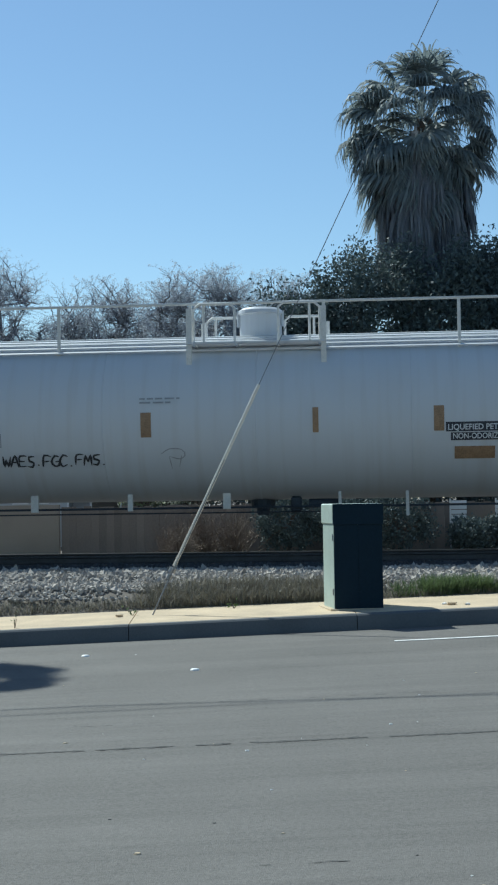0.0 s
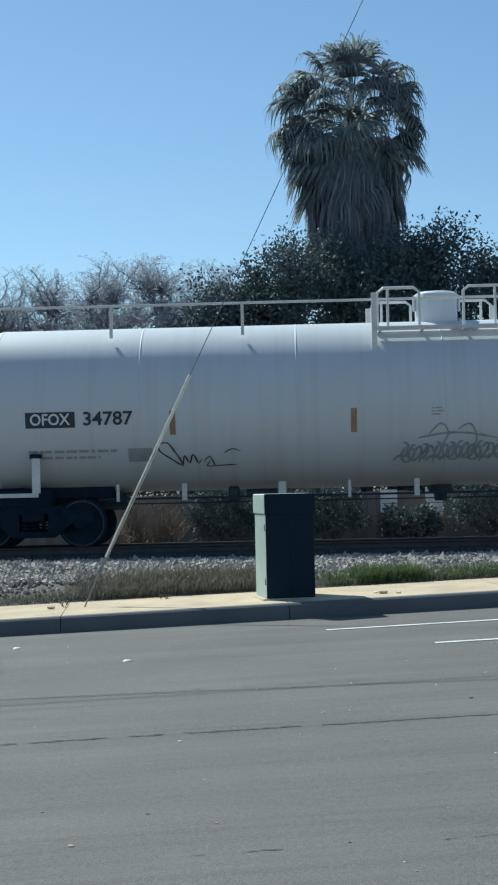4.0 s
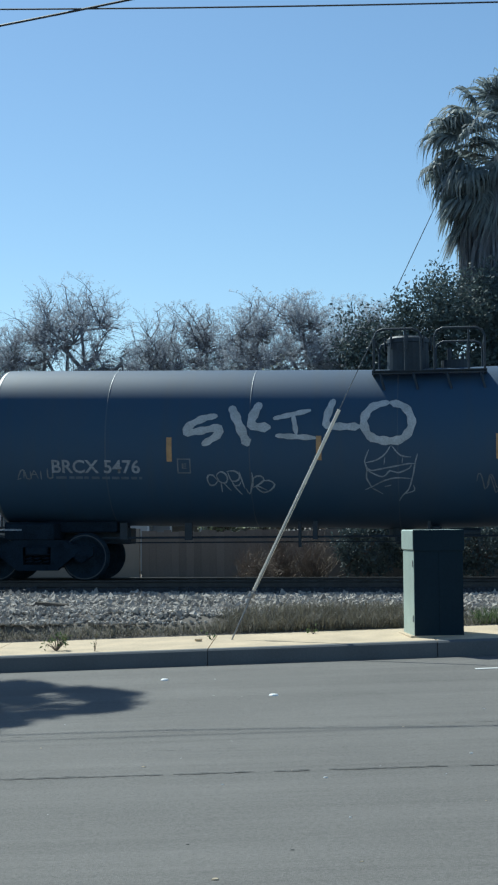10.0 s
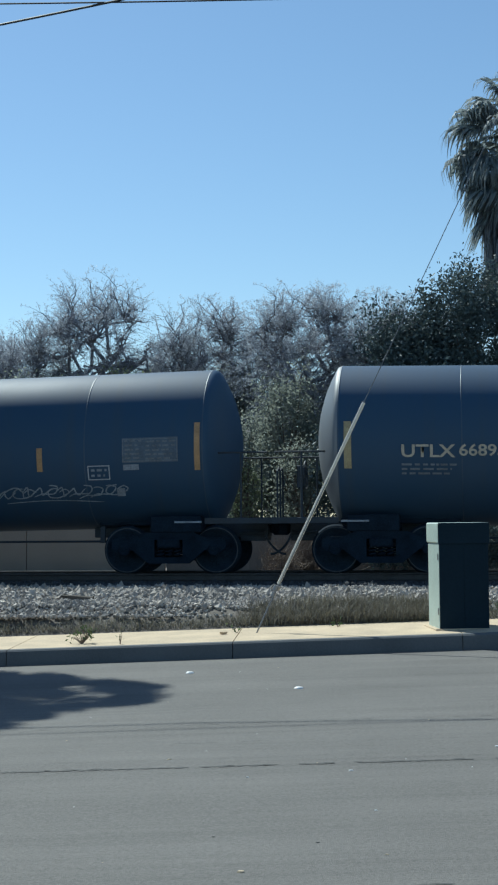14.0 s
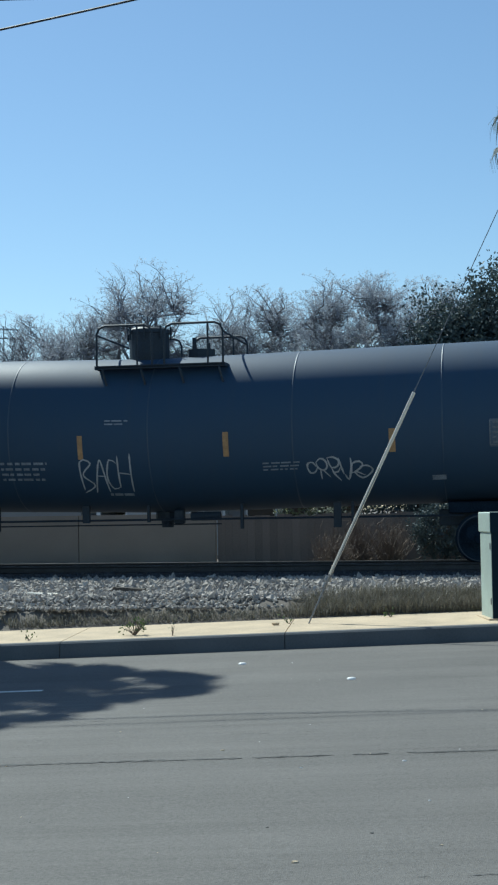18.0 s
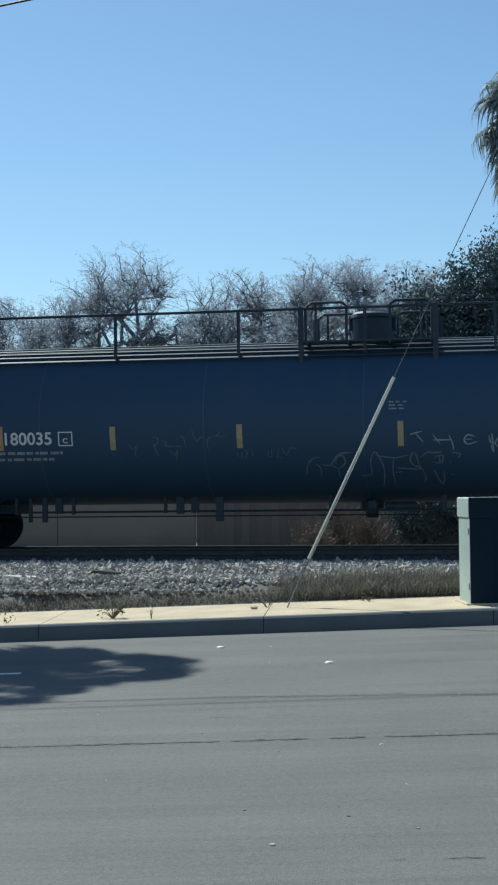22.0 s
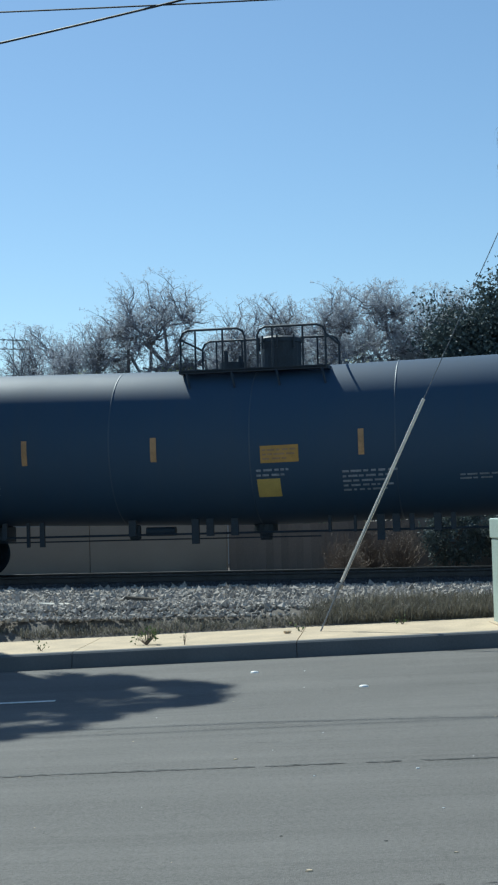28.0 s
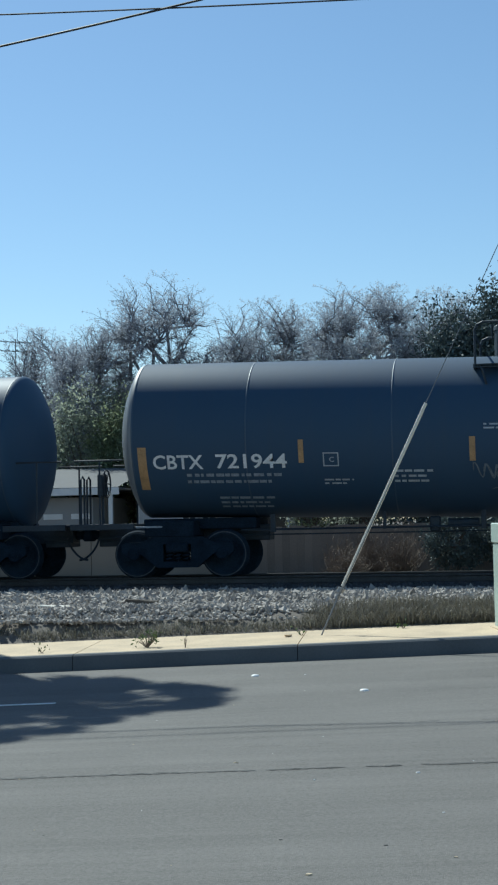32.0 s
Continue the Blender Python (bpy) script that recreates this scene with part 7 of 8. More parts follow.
def palm(x, y, h, label, crown=1.0, seed=2, dead_n=170, live_n=64, skirt=3.4, gz=0.4):
    """A fan palm: upright young fans with gaps between, an even ring of drooping ones, and a straight skirt of dead ones."""
    rnd = random.Random(seed)
    t = thing("palm_tree", Matrix.Translation((x, y, gz)), label, "palm tree", "fan palms")
    hub = h - gz
    bm = bmesh.new()
    k = 14
    tube(bm, [(0.1 * math.sin(i), 0, hub * i / k) for i in range(k + 1)], 0.36, 14, 0.26)
    part("trunk", bm, M["bark"], t)
    angles = (76, 60, 44, 26, 6, -16, -40, -62)
    stalks = (1.25, 1.30, 1.35, 1.40, 1.40, 1.30, 1.25, 1.20)
    bends = (0.55, 0.65, 0.90, 1.05, 1.1, 1.15, 1.2, 1.2)
    live = [[fan_frond(seed * 100 + 10 * j + i, e, st, 1.22, 92, bd, 0.048) for i in range(2)] for j, (e, st, bd) in enumerate(zip(angles, stalks, bends))]
    dead = [fan_frond(seed * 100 + 90 + i, -80, 0.5, 1.35, 26, 1.3, 0.034) for i in range(4)]
    for me in sum(live, []):
        me.materials.append(M["palm_leaf"])
    for me in dead:
        me.materials.append(M["dead_frond"])
    # the young fans: few, at chosen turns, so that the top stays open, and a lower whorl
    young = [(150, 0), (95, 0), (20, 0), (235, 1), (300, 0), (178, 1), (5, 2), (120, 1), (60, 1), (270, 1), (200, 2), (330, 2), (40, 2), (165, 2)]
    young += [(25 + 45 * k, 2 + k % 2) for k in range(8)]
    for i in range(live_n + dead_n):
        a = i * 2.39996 + rnd.uniform(-0.25, 0.25)
        if i < len(young):
            a, j = radians(young[i][0]) + rnd.uniform(-0.15, 0.15), young[i][1]
            out, z = (0.10, hub + 0.10) if i < 14 else (0.14, hub - 0.30)
            me, s = live[j][i % 2], rnd.uniform(0.95, 1.06) * crown
        elif i < live_n:
            q = (i - len(young)) / (live_n - len(young))
            j = min(7, max(2, 3 + int(q ** 0.8 * 5) + rnd.choice((-1, 0, 0, 1))))
            out, z = 0.14 + 0.25 * q, hub + 0.10 - 1.65 * q + rnd.uniform(-0.30, 0.30)
            me, s = live[j][i % 2], rnd.uniform(0.86, 1.14) * crown
        else:
            q = (i - live_n) / dead_n
            z = hub - 0.55 - skirt * q + rnd.uniform(-0.25, 0.25)
            out = (0.42 + 0.88 * rnd.random() ** 0.5) * (1 - 0.12 * q) * crown
            me, s = dead[i % 4], rnd.uniform(0.85, 1.25) * crown
        ob = new("frond" if i < live_n else "dead_frond", me)
        ob.parent = t
        lean = 0.20 if i < len(young) else 0.50 if i < live_n else 0.08
        ob.matrix_basis = Matrix.Translation((out * math.cos(a), out * math.sin(a), z)) @ Matrix.Rotation(a, 4, "Z") @ Matrix.Rotation(rnd.uniform(-lean, lean), 4, "Y") @ Matrix.Rotation(rnd.uniform(-lean, lean), 4, "X") @ Matrix.Scale(s, 4)
    return t


def plants():
    palm(1.78, 48.0, 14.1, "tall fan palm with a thick skirt of dead fronds", 1.14, 2, 240, 150, 3.7)
    # out-of-view palms, added to shape the shadow on the road
    for i, (x, y, h, c) in enumerate([(-12.32, 24.60, 13.0, 0.56), (-12.75, 22.66, 12.5, 0.50), (-15.4, 24.1, 14.0, 0.66), (-15.1, 23.6, 13.0, 0.62)]):
        palm(x, y, h, "unseen tall fan palm, added to cast the road shadow", c, 7 + i, 60, 140, 0.9)
    palm(9.9, 50.0, 18.0, "tall fan palm farther along the track", 1.0, 9, 80, 60, 3.0)
    dark = "dense dark evergreen tree behind the track"
    for i, (x, y, h, rx, ry) in enumerate([(0.3, 46.0, 9.7, 2.5, 1.6), (2.7, 45.6, 9.7, 2.1, 1.5), (5.2, 46.5, 10.2, 2.6, 2.2), (8.6, 47, 10.4, 3.0, 2.4), (12.5, 47, 10.5, 3.2, 2.4), (-1.9, 46.4, 9.0, 1.9, 1.6)]):
        bushy_tree(x, y, h, rx, ry, 20 + i, 42000, M["dark_leaf"], dark, 0.13)
    for i, (x, y, h, rx, ry) in enumerate([(-0.2, 41.0, 5.6, 2.2, 1.6), (3.6, 41.5, 6.2, 2.6, 1.8), (8.2, 41.5, 6.4, 2.8, 1.8), (12.8, 41.5, 6.0, 2.8, 1.8)]):
        bushy_tree(x, y, h, rx, ry, 30 + i, 22000, M["dark_leaf"], "dark evergreen hedge tree close behind the track", 0.14, 0.02)
    grey = "thin grey-leaved tree behind the track"
    rows = [(-13.5, 50.4, 10.75, 2.5, 13000), (-18.4, 53.5, 9.6, 2.4, 13000), (-15.9, 50.5, 9.0, 1.9, 13000), (-9.7, 51.4, 9.9, 2.2, 16000), (-5.8, 49.0, 9.9, 2.4, 20000), (-3.0, 48, 9.4, 2.1, 20000)]
    rows += [(-7.6, 52.5, 9.4, 2.1, 9000), (-1.4, 50.5, 8.9, 2.0, 16000), (-10.9, 53, 8.8, 1.9, 11000)]
    for i, (x, y, h, hw, lv) in enumerate(rows):
        open_tree(x, y, h - 0.05, hw, 40 + i, int(lv * 3.3), M["grey_leaf"], grey, lsize=0.043, lean=1.1 if i == 0 else 0.0)
    bushy_tree(-11.5, 48.5, 6.9, 1.7, 0.8, 60, 17000, M["bright_leaf"], "sunlit yellow-green tree behind the shed", 0.12)
    bushy_tree(-13.6, 47.9, 6.4, 1.7, 0.8, 67, 15000, M["bright_leaf"], "shaded green shrubby tree behind the shed", 0.12)
    bushy_tree(-15.4, 48.7, 6.7, 2.0, 1.4, 63, 16000, M["mid_leaf"], "sunlit green tree behind the houses", 0.11)
    bushy_tree(-8.3, 51.0, 7.3, 2.5, 1.2, 61, 19000, M["olive_leaf"], "dull olive tree behind the grey house", 0.11)
    bushy_tree(-4.0, 50.5, 7.3, 2.6, 1.6, 62, 16000, M["olive_leaf"], "dull green tree behind the track", 0.12)
    bushy_tree(-5.9, 45.6, 6.9, 1.35, 1.0, 66, 12000, M["olive_leaf"], "dull olive-green tree beside the grey house", 0.11, 0.0)
    bushy_tree(-5.2, 43.4, 4.4, 1.0, 0.7, 68, 4000, M["olive_leaf"], "dusty green shrub behind the fence", 0.10, 0.0)
    bushy_tree(-7.0, 43.0, 5.1, 0.85, 0.6, 69, 4500, M["olive_leaf"], "dusty olive shrub in front of the grey house", 0.10, 0.0)
    bushy_tree(-6.75, 42.6, 3.7, 0.6, 0.5, 64, 1500, M["bright_leaf"], "small sunlit shrub beside the grey house", 0.10)
    bushy_tree(-3.2, 43.0, 5.3, 2.0, 1.0, 65, 12000, M["dark_leaf"], "dark shrubs behind the track", 0.12, 0.02)


plants()


# ---- behind the track ----
M["stucco"] = mat("tan_stucco", (0.36, 0.31, 0.25), 0.9, var=0.12, scale=0.8, bump=0.004, fine=40)
M["board"] = mat("fence_board", (0.245, 0.205, 0.17), 0.85, var=0.2, scale=2, fine=25, obrand=0.6)
M["shed_wall"] = mat("pale_siding", (0.50, 0.51, 0.50), 0.7, var=0.06, scale=1.5)
M["trim"] = mat("white_trim", (0.80, 0.80, 0.78), 0.6, var=0.05)
M["grey_roof"] = mat("grey_shingle", (0.115, 0.118, 0.122), 0.85, var=0.15, scale=2, fine=20, bump=0.006)
M["grey_wall"] = mat("grey_siding", (0.33, 0.335, 0.335), 0.8, var=0.08, scale=1)
M["tile"] = mat("clay_tile", (0.11, 0.10, 0.095), 0.85, var=0.2, scale=3, obrand=0.5)
M["dark_glass"] = mat("dark_window", (0.03, 0.035, 0.04), 0.15, var=0.1)
M["dry_twig"] = mat("dry_twig", (0.20, 0.155, 0.12), 0.9, var=0.3, scale=3)


def slab(name, parent, m, *dims, bev=0.0, label=""):
    return part(name, box(bmesh.new(), *dims, bev), m, parent, label)


def prism(pts, y0, y1):
    """A solid between two depths from an outline in x and z."""
    bm = bmesh.new()
    a, b = [[bm.verts.new((x, y, z)) for x, z in pts] for y in (y0, y1)]
    bm.faces.new(a)
    bm.faces.new(b[::-1])
    for i in range(len(pts)):
        j = (i + 1) % len(pts)
        bm.faces.new((a[j], a[i], b[i], b[j]))
    bmesh.ops.recalc_face_normals(bm, faces=bm.faces)
    return bm


def walls():
    w = tagged(new("wall_back"), "low tan stucco wall along the yards", "wall", kind="structure")
    for x0, x1 in ((-34, -28.02), (-28, -22.02), (-22, -16.02), (-16, -12.02), (-12, -8.25)):
        slab("wall_panel", w, M["stucco"], x0, x1, 38.0, 38.2, 0.3, 1.68)
    f = thing("board_fence", Matrix.Identity(4), "weathered brown board fence behind the track", "fence")
    x = -8.2
    rnd = random.Random(3)
    bm0 = None
    while x < 16:
        if bm0 is None:
            ob = slab("board", f, M["board"], 0, 0.197, 0, 0.03, 0.15, 1.62)
            bm0 = ob.data
        else:
            ob = new("board", bm0)
            ob.parent = f
        ob.location = (x, 38.1 + rnd.uniform(0, 0.012), rnd.uniform(-0.04, 0.03))
        x += 0.20
    for z in (0.55, 1.35):
        slab("fence_rail", f, M["board"], -8.2, 16, 38.14, 38.2, z, z + 0.09)


walls()


def shed():
    s = thing("shed", Matrix.Identity(4), "pale gabled shed with white barge boards and a louvre vent", "shed")
    y = 44.0
    part("wall", prism([(-12.35, 0.3), (-9.25, 0.3), (-9.25, 3.15), (-11.1, 4.36), (-12.35, 3.54)], y, y + 3.2), M["shed_wall"], s)
    for a, b, n in (((-12.62, 3.42), (-11.08, 4.42), "left"), ((-11.08, 4.42), (-8.85, 2.96), "right")):
        nx, nz = (b[1] - a[1]), -(b[0] - a[0])
        k = math.hypot(nx, nz)
        nx, nz = -nx / k, -nz / k
        part("roof", prism([(a[0], a[1]), (b[0], b[1]), (b[0] + nx * 0.07, b[1] + nz * 0.07), (a[0] + nx * 0.07, a[1] + nz * 0.07)], y - 0.12, y + 3.4), M["grey_roof"], s)
        part("barge_board", prism([(a[0] - nx * 0.01, a[1] - nz * 0.01), (b[0] - nx * 0.01, b[1] - nz * 0.01), (b[0] + nx * 0.075, b[1] + nz * 0.075), (a[0] + nx * 0.075, a[1] + nz * 0.075)], y - 0.16, y - 0.124), M["trim"], s)
    vent = slab("vent", s, M["dark_glass"], -11.20, -10.97, y - 0.02, y - 0.002, 3.28, 3.80)
    for k in range(5):
        slab("louvre", vent, M["trim"], -11.19, -10.98, y - 0.045, y - 0.022, 3.29 + 0.104 * k, 3.345 + 0.104 * k)
    for x in (-10.98, -10.36):
        win = slab("window", s, M["trim"], x, x + 0.50, y - 0.04, y - 0.002, 1.70, 2.27)
        slab("pane", win, M["dark_glass"], x + 0.06, x + 0.235, y - 0.046, y - 0.041, 1.76, 2.21)
        slab("pane", win, M["dark_glass"], x + 0.265, x + 0.44, y - 0.046, y - 0.041, 1.76, 2.21)
    for x in (-12.36, -9.26):
        slab("corner_trim", s, M["trim"], x - 0.03, x + 0.03, y - 0.012, y - 0.002, 0.35, 3.0)


def grey_house():
    h = thing("house", Matrix.Identity(4), "low grey house with a grey shingle roof", "house", "houses behind the track")
    slab("wall", h, M["grey_wall"], -9.24, -7.5, 44.6, 49.4, 0.3, 2.85)
    bm = bmesh.new()
    v = [bm.verts.new(p) for p in ((-10.9, 44.2, 2.84), (-7.25, 44.2, 2.84), (-7.25, 46.9, 4.56), (-10.9, 46.9, 4.56), (-10.9, 49.7, 2.84), (-7.25, 49.7, 2.84))]
    for q in ((0, 1, 2, 3), (3, 2, 5, 4)):
        bm.faces.new([v[i] for i in q])
    r = bmesh.ops.extrude_face_region(bm, geom=list(bm.faces))
    for g in r["geom"]:
        if isinstance(g, bmesh.types.BMVert):
            g.co.z += 0.10
    bmesh.ops.recalc_face_normals(bm, faces=bm.faces)
    part("roof", bm, M["grey_roof"], h)
    slab("fascia", h, M["shed_wall"], -8.8, -7.25, 44.14, 44.195, 2.78, 2.90)
    for x in (-8.7,):
        win = slab("window", h, M["trim"], x, x + 1.0, 44.54, 44.595, 1.2, 2.2)
        slab("pane", win, M["dark_glass"], x + 0.07, x + 0.93, 44.525, 44.536, 1.27, 2.13)
    slab("roof_vent", h, M["trim"], -9.4, -8.95, 47.2, 47.5, 4.2, 4.77)


def garage():
    g = thing("garage", Matrix.Identity(4), "low garage with a white fascia and tan roof", "garage")
    y = 43.6
    slab("wall", g, M["grey_wall"], -20.0, -13.7, y, y + 4.5, 0.3, 2.62)
    part("roof", prism([(-20.3, 2.88), (-12.75, 2.84), (-12.75, 2.90), (-20.3, 2.94)], y - 0.5, y + 4.8), M["grey_roof"], g)
    bm = bmesh.new()
    v = [bm.verts.new(p) for p in ((-20.3, y - 0.48, 2.95), (-12.75, y - 0.48, 2.91), (-12.75, y + 3.2, 3.62), (-20.3, y + 3.2, 3.66))]
    bm.faces.new(v)
    part("roof_slope", bm, M["grey_roof"], g)
    slab("fascia", g, M["trim"], -20.3, -12.7, y - 0.56, y - 0.51, 2.68, 2.90)
    for x in (-19.0, -15.3, -14.4):
        slab("panel", g, M["trim"], x, x + 0.62, y - 0.03, y - 0.004, 1.95, 2.12)
    slab("post", g, M["trim"], -13.05, -12.93, y - 0.5, y - 0.4, 0.3, 2.7)


def tiled_house():
    h = thing("house", Matrix.Identity(4), "pale house with a brown clay tile roof", "house", "houses behind the track")
    y = 50.0
    slab("wall", h, M["stucco"], -26, -17.2, y, y + 8, 0.3, 5.35)
    # grey slab added over the side wall to paint its shade
    slab("corner_shade_board", h, M["grey_wall"], -17.195, -17.0, y + 0.2, y + 7, 0.3, 5.3)
    rows = 12
    for k in range(rows):
        t0, t1 = k / rows, (k + 1) / rows
        bm = bmesh.new()
        x0, x1 = -16.75 - 2.9 * t0, -16.75 - 2.9 * t1
        box(bm, 0, 1, 0, 1, 0, 1)
        for v in bm.verts:
            t = t0 - 0.02 if v.co.x > 0.5 else t1 + 0.03
            v.co = Vector((-16.75 - 2.9 * t - (8 if v.co.x < 0 else 0), y - 0.5 + 3.5 * t + v.co.y * (8.6 - 7 * t), 5.36 + 1.62 * t + (0.07 if v.co.z > 0.5 else 0) + (0.05 if v.co.x > 0.5 else 0)))
        part("tile_course", bm, M["tile"], h)
    for k in range(rows):
        t0, t1 = k / rows, (k + 1) / rows
        bm = bmesh.new()
        box(bm, 0, 1, 0, 1, 0, 1)
        for v in bm.verts:
            t = t0 - 0.02 if v.co.y < 0.5 else t1 + 0.03
            xr = -16.75 - 2.9 * t
            v.co = Vector((xr if v.co.x > 0.5 else -26.5, y - 0.5 + 3.5 * t, 5.36 + 1.62 * t + (0.07 if v.co.z > 0.5 else 0) + (0.05 if v.co.y < 0.5 else 0)))
        part("tile_course", bm, M["tile"], h)
    slab("fascia", h, M["trim"], -26.5, -16.75, y - 0.54, y - 0.505, 5.22, 5.36)
    win = slab("window", h, M["trim"], -20.2, -18.6, y - 0.05, y - 0.002, 3.2, 4.4)
    slab("pane", win, M["dark_glass"], -20.1, -18.7, y - 0.06, y - 0.052, 3.3, 4.3)
    a = thing("roof_antenna", Matrix.Translation((-19.5, 52.6, 6.7)), "thin old television antenna on the tile roof", "antenna")
    bm = bmesh.new()
    tube(bm, [(0, 0, -0.1), (0, 0, 2.15)], 0.025, 6)
    part("mast", bm, M["galv"], a)
    for z, n in ((2.1, 5), (1.75, 4)):
        bm = bmesh.new()
        tube(bm, [(-0.6, 0, z), (0.6, 0, z - 0.10)], 0.016, 5)
        for k in range(n):
            x = -0.5 + 1.0 * k / (n - 1)
            tube(bm, [(x, -0.45, z - 0.08 * (x + 0.6)), (x, 0.45, z - 0.08 * (x + 0.6))], 0.012, 5)
        part("boom", bm, M["galv"], a)


def white_sign_bits():
    """A pale slatted gate seen between the dark shrubs."""
    g = thing("slatted_gate", Matrix.Identity(4), "white slatted gate half hidden by dark shrubs", "gate")
    for x0 in (2.0, 3.15):
        for k in range(6):
            slab("slat", g, M["trim"], x0 - 0.05, x0 + 0.34, 37.6, 37.64, 0.95 + 0.12 * k, 1.05 + 0.12 * k)
        slab("gate_post", g, M["trim"], x0 - 0.09, x0 - 0.055, 37.58, 37.66, 0.3, 1.7)


for build in (shed, grey_house, garage, tiled_house, white_sign_bits):
    build()


def dry_brush():
    """Dead tangled weeds against the fence."""
    rnd = random.Random(12)
    for i, (x, y, h, hw) in enumerate([(-5.0, 36.6, 1.15, 0.55), (-4.3, 36.9, 1.5, 0.75), (-3.5, 36.8, 1.6, 0.7), (-4.75, 35.9, 0.75, 0.5)]):
        t = thing("dead_weed", Matrix.Translation((x, y, 0.33)), "dry tan tangle of dead weeds by the fence", "weed", "dead weeds")
        w = Wood()
        for k in range(170):
            a, e = rnd.uniform(0, 6.283), rnd.uniform(0.2, 1.45)
            d = Vector((math.cos(a) * math.cos(e) * hw / h * 1.3, math.sin(a) * math.cos(e) * 0.6, math.sin(e))) * h * rnd.uniform(0.5, 1.0)
            o = Vector((rnd.gauss(0, 0.12), rnd.gauss(0, 0.1), 0))
            m = o + d * 0.55 + Vector((rnd.uniform(-1, 1), rnd.uniform(-1, 1), rnd.uniform(-1, 1))) * 0.10
            w.limb([o, m, o + d], 0.010, 0.003, 3)
            for q in range(2):
                s = m.lerp(o + d, rnd.random())
                w.limb([s, s + Vector((rnd.uniform(-1, 1), rnd.uniform(-1, 1), rnd.uniform(-0.6, 1))) * 0.22], 0.005, 0.002, 3)
        tagged(part("stem_tangle", raw_mesh("stem_tangle", w.v, w.f), M["dry_twig"], t), kind="stuff")
    for i, (x, y, h, rx) in enumerate([(-2.2, 37.0, 1.9, 0.9), (-0.8, 37.1, 1.8, 0.9), (0.6, 36.8, 1.9, 1.1), (2.6, 37.0, 1.25, 0.9), (4.6, 36.8, 2.0, 1.2), (6.8, 36.8, 2.1, 1.3), (9.0, 36.8, 2.0, 1.3)]):
        bushy_tree(x, y, h, rx, 0.6, 80 + i, 5000, M["dark_leaf"], "dark low shrub against the fence", 0.09, 0.0, 0.33, "shrub")


dry_brush()


# ---- verge: grass, weeds, litter ----
def blades(name, n, rnd, place, height, width, material, label):
    verts, faces = [], []
    for _ in range(n):
        p, h = place(rnd), height(rnd)
        a = rnd.uniform(0, 6.283)
        lean = Vector((math.cos(a), math.sin(a), 0)) * h * rnd.uniform(0.1, 1.3)
        s = Vector((-math.sin(a), math.cos(a), 0)) * width * rnd.uniform(0.6, 1.4)
        k = len(verts)
        m = p + lean * 0.35 + Vector((0, 0, h * 0.6))
        verts += [tuple(p - s), tuple(p + s), tuple(m + s * 0.7), tuple(m - s * 0.7), tuple(p + lean + Vector((0, 0, h)))]
        faces += [(k, k + 1, k + 2, k + 3), (k + 3, k + 2, k + 4)]
    tagged(part(name, raw_mesh(name, verts, faces), material), label, "grass", kind="stuff")


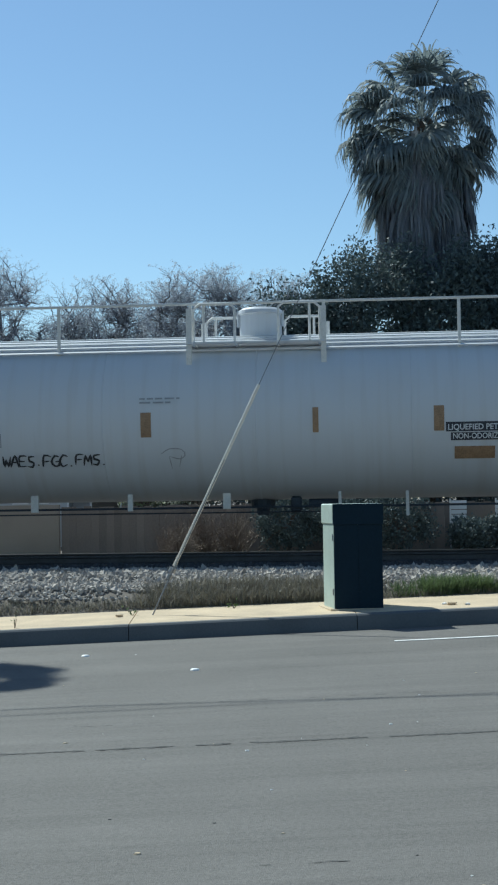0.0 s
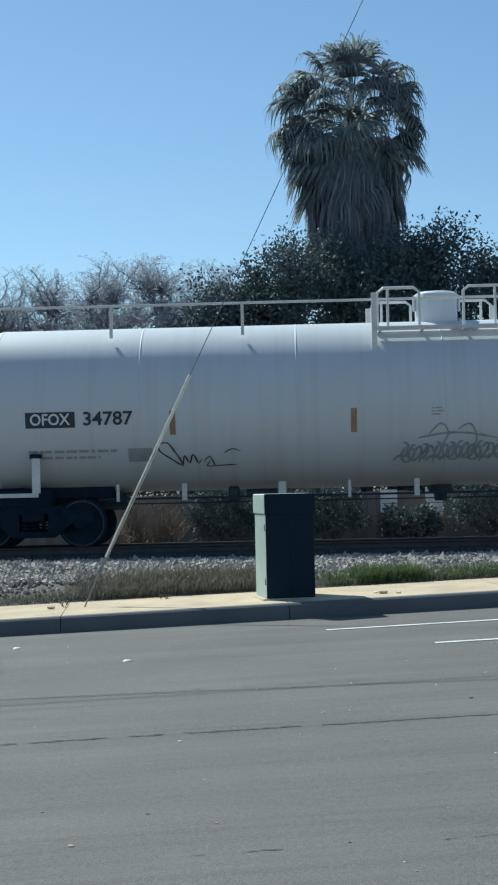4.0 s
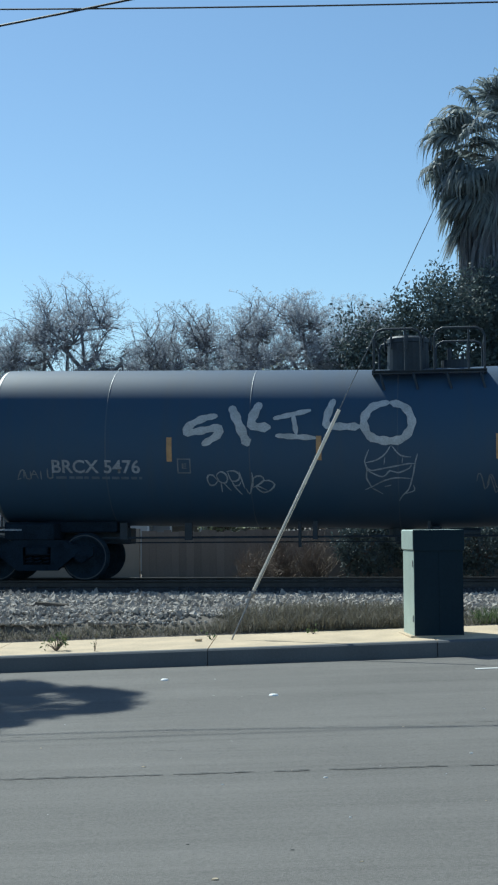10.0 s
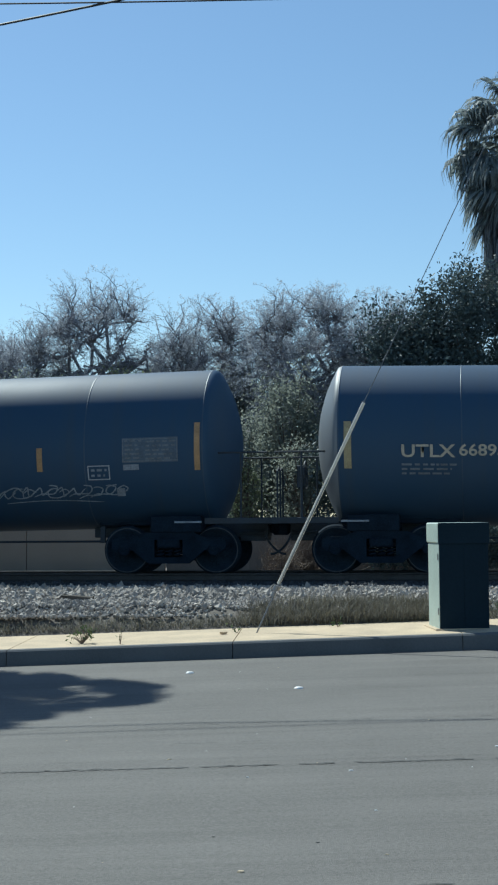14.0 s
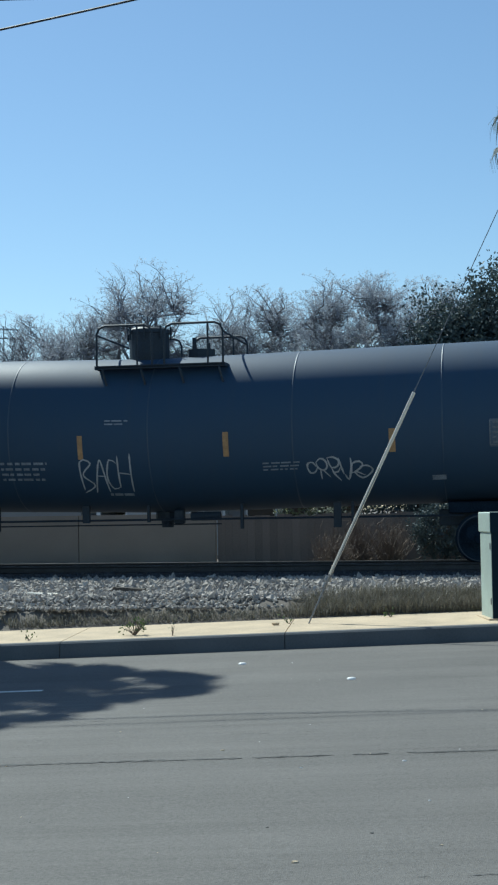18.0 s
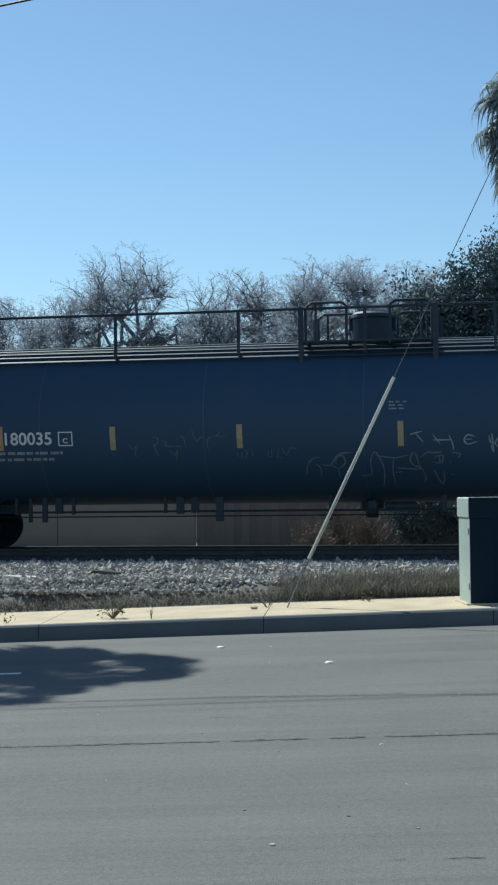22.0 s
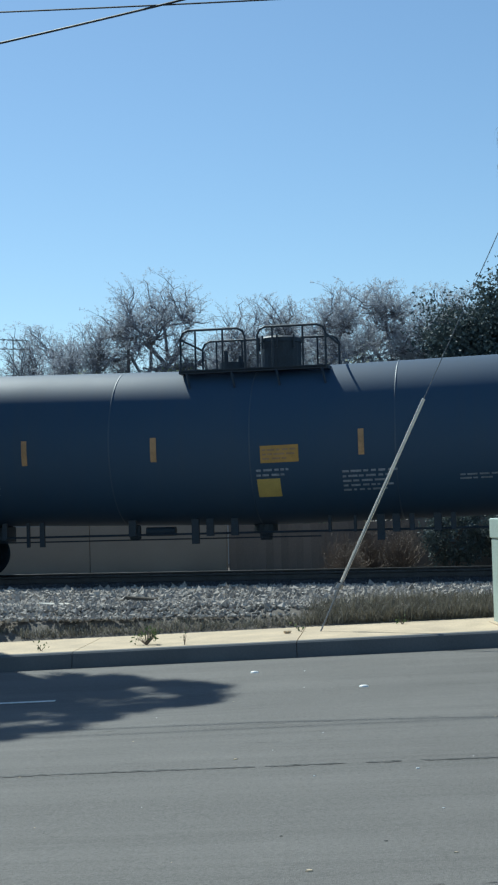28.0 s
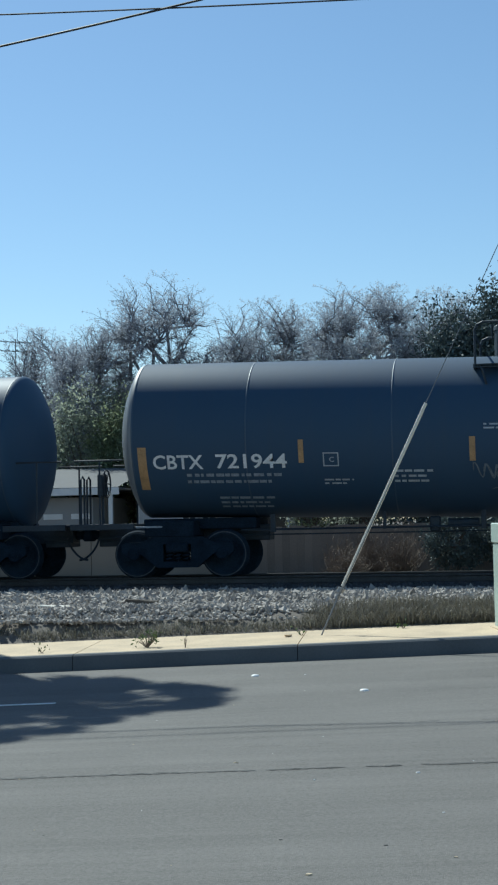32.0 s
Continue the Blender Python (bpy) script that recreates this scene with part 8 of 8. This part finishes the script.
def verge():
    rnd = random.Random(8)

    def spot(u0, u1, w0, w1):
        def f(r):
            u, w = r.uniform(u0, u1), w0 + (w1 - w0) * r.random() ** 1.2
            p = RO + RU * u + RN * w
            return Vector((p.x, p.y, max(ground_z(u, w), lerp(p.y, (22.2, 22.9, 23.6), (0.28, 0.41, 0.49)) if p.y > 22.2 else 0) - 0.01))
        return f

    def thick(r, f=spot(-10.5, 5.5, 2.2, 3.1)):
        for _ in range(12):
            p = f(r)
            back = p.y - (21.93 + 0.1 * p.x)
            if p.x < -3.4 and back > 0.28 + 0.25 * noise.noise(Vector((p.x, 1, 1))):
                continue
            if noise.noise(Vector((p.x * 0.7, p.y * 1.3, 7))) > -0.25:
                return p
        return p

    blades("dry_grass", 9000, rnd, thick, lambda r: r.uniform(0.03, 0.10) + (0.06 if r.random() < 0.15 else 0), 0.005, M["dry_grass"], "dry tan grass along the back of the sidewalk")
    blades("grey_grass", 8000, rnd, thick, lambda r: r.uniform(0.03, 0.12), 0.005, M["grey_grass"], "dull grey-green grass along the back of the sidewalk")
    def clump(r, f=spot(-5.0, 0.4, 2.2, 3.15)):
        for _ in range(30):
            p = f(r)
            d = abs(p.x + 1.75) / 1.75
            if r.random() < 1.15 - d ** 2 + 0.5 * noise.noise(Vector((p.x * 1.6, p.y * 2.2, 3))):
                return p
        return p

    blades("tall_dry_grass", 8000, rnd, clump, lambda r: 0.05 + 0.20 * r.random() ** 1.6, 0.004, M["dry_mix"], "taller half-dry grass by the guy wire")
    blades("tall_grey_grass", 4000, rnd, clump, lambda r: 0.05 + 0.17 * r.random() ** 1.6, 0.004, M["grey_grass"], "dull grey-green grass by the guy wire")
    blades("green_grass", 3200, rnd, spot(0.5, 5.6, 2.22, 2.75), lambda r: r.uniform(0.06, 0.20), 0.007, M["green_grass"], "fresh green grass at the back of the sidewalk")
    blades("green_tuft", 2600, rnd, spot(0.95, 2.0, 2.3, 2.8), lambda r: r.uniform(0.10, 0.26), 0.006, M["green_grass"], "tall bright green tuft of grass")
    # weeds growing from joints
    for i, (x, y, h, n) in enumerate([(-5.45, 19.75, 0.22, 130), (-4.86, 19.55, 0.20, 8), (-2.05, 21.3, 0.08, 14), (-6.9, 19.5, 0.10, 18), (-3.45, 20.75, 0.07, 14)]):
        d = Vector((x, y, 0)) - RO
        u, w = d.dot(RU), d.dot(RN)
        t = thing("weed", Matrix.Translation((x, y, walk_z(u, w))), "small green weed growing from a sidewalk joint", "weed", "sidewalk weeds")
        q = Wood()
        cs = []
        for k in range(max(4, n // 5)):
            a = rnd.uniform(0, 6.283)
            e = Vector((math.cos(a) * h * 0.6, math.sin(a) * h * 0.4, h * rnd.uniform(0.4, 1.0))) if n > 10 else Vector((rnd.uniform(-0.03, 0.03), 0, h * rnd.uniform(0.5, 1)))
            q.limb([Vector((0, 0, -0.01)), e * 0.5, e], 0.006, 0.003, 4)
            cs.append(e)
        tagged(part("stem", raw_mesh("stem", q.v, q.f), M["dry_twig"], t), kind="stuff")
        part("foliage", leaf_cloud("foliage", cs, n, 0.045, rnd, 0.03), M["green_grass"], t)


M["grey_grass"] = leafy("grey_grass", (0.150, 0.142, 0.120), (0.25, 0.235, 0.20), 0.3)
M["dry_mix"] = leafy("half_dry_grass", (0.120, 0.108, 0.082), (0.185, 0.168, 0.125), 0.3)
verge()


def litter():
    rnd = random.Random(4)
    for x, y, sx, sy, sz, m, label, cat in [(-6.42, 23.0, 0.26, 0.20, 0.09, "sleeper", "broken dark timber lying on the ballast", "timber"), (-7.7, 22.4, 0.24, 0.12, 0.05, "guard", "pale weathered board lying on the ballast", "board")]:
        bm = box(bmesh.new(), -sx, sx, -sy / 2, sy / 2, 0, sz, 0.015)
        for v in bm.verts:
            v.co += Vector((rnd.uniform(-0.03, 0.03), rnd.uniform(-0.02, 0.02), rnd.uniform(-0.015, 0.015)))
        ob = part("timber" if cat == "timber" else "board", bm, M[m])
        ob.matrix_basis = pose(x, y, lerp(y, (22.9, 23.6, 24.3), (0.41, 0.49, 0.51)) + 0.03, 0, 3, 6)
        tagged(ob, label, cat)
    for x, y, s in [(-2.35, 21.95, 0.06), (1.05, 20.5, 0.05), (1.25, 20.42, 0.035), (0.95, 20.6, 0.03), (-3.62, 20.6, 0.05)]:
        bm = bmesh.new()
        bmesh.ops.create_icosphere(bm, subdivisions=1, radius=s)
        for v in bm.verts:
            v.co = Vector((v.co.x * 1.3, v.co.y, v.co.z * 0.6)) * rnd.uniform(0.8, 1.2)
        d = Vector((x, y, 0)) - RO
        ob = part("pebble", bm, M["dot"] if s != 0.05 else M["concrete"])
        ob.location = (x, y, walk_z(d.dot(RU), d.dot(RN)) + s * 0.4)
        tagged(ob, "small pale lump of rubble on the sidewalk", "rubble", "rubble bits")


litter()


# ---- what moves ----
def gone(t):
    """How far the train has rolled by t seconds, with the small surges of its slack couplings."""
    surge = float(np.interp(t, [0, 1, 2, 3, 6, 7, 8, 11, 12, 13, 14, 15, 26, 27, 28, 29, 30, 31, 32], [0, -0.2, 0.22, 0, 0.1, 0.2, 0, 0, 0.2, 0, 0.07, 0, 0, -0.2, 0, 0, 0.2, 0.2, 0]))
    return surge + 6.421386 * t - 0.01415489 * t ** 2 + 5.318853e-4 * t ** 3 - 8.755081e-6 * t ** 4


def motions():
    for car, x in CARS.values():
        walk(car, [(t, pose(x + gone(t), TRACK_Y, RAIL_Z)) for t in range(0, 33, 1)])
    turn = [(k * 0.1, gone(k * 0.1) / WHEEL_R) for k in range(321)]
    rows = {}
    for w in WHEELSETS:
        x = w.location.x
        if x not in rows:
            rows[x] = [(t, Matrix.Translation((x, 0, WHEEL_R)) @ Matrix.Rotation(a, 4, "Y")) for t, a in turn]
        walk(w, rows[x])


motions()
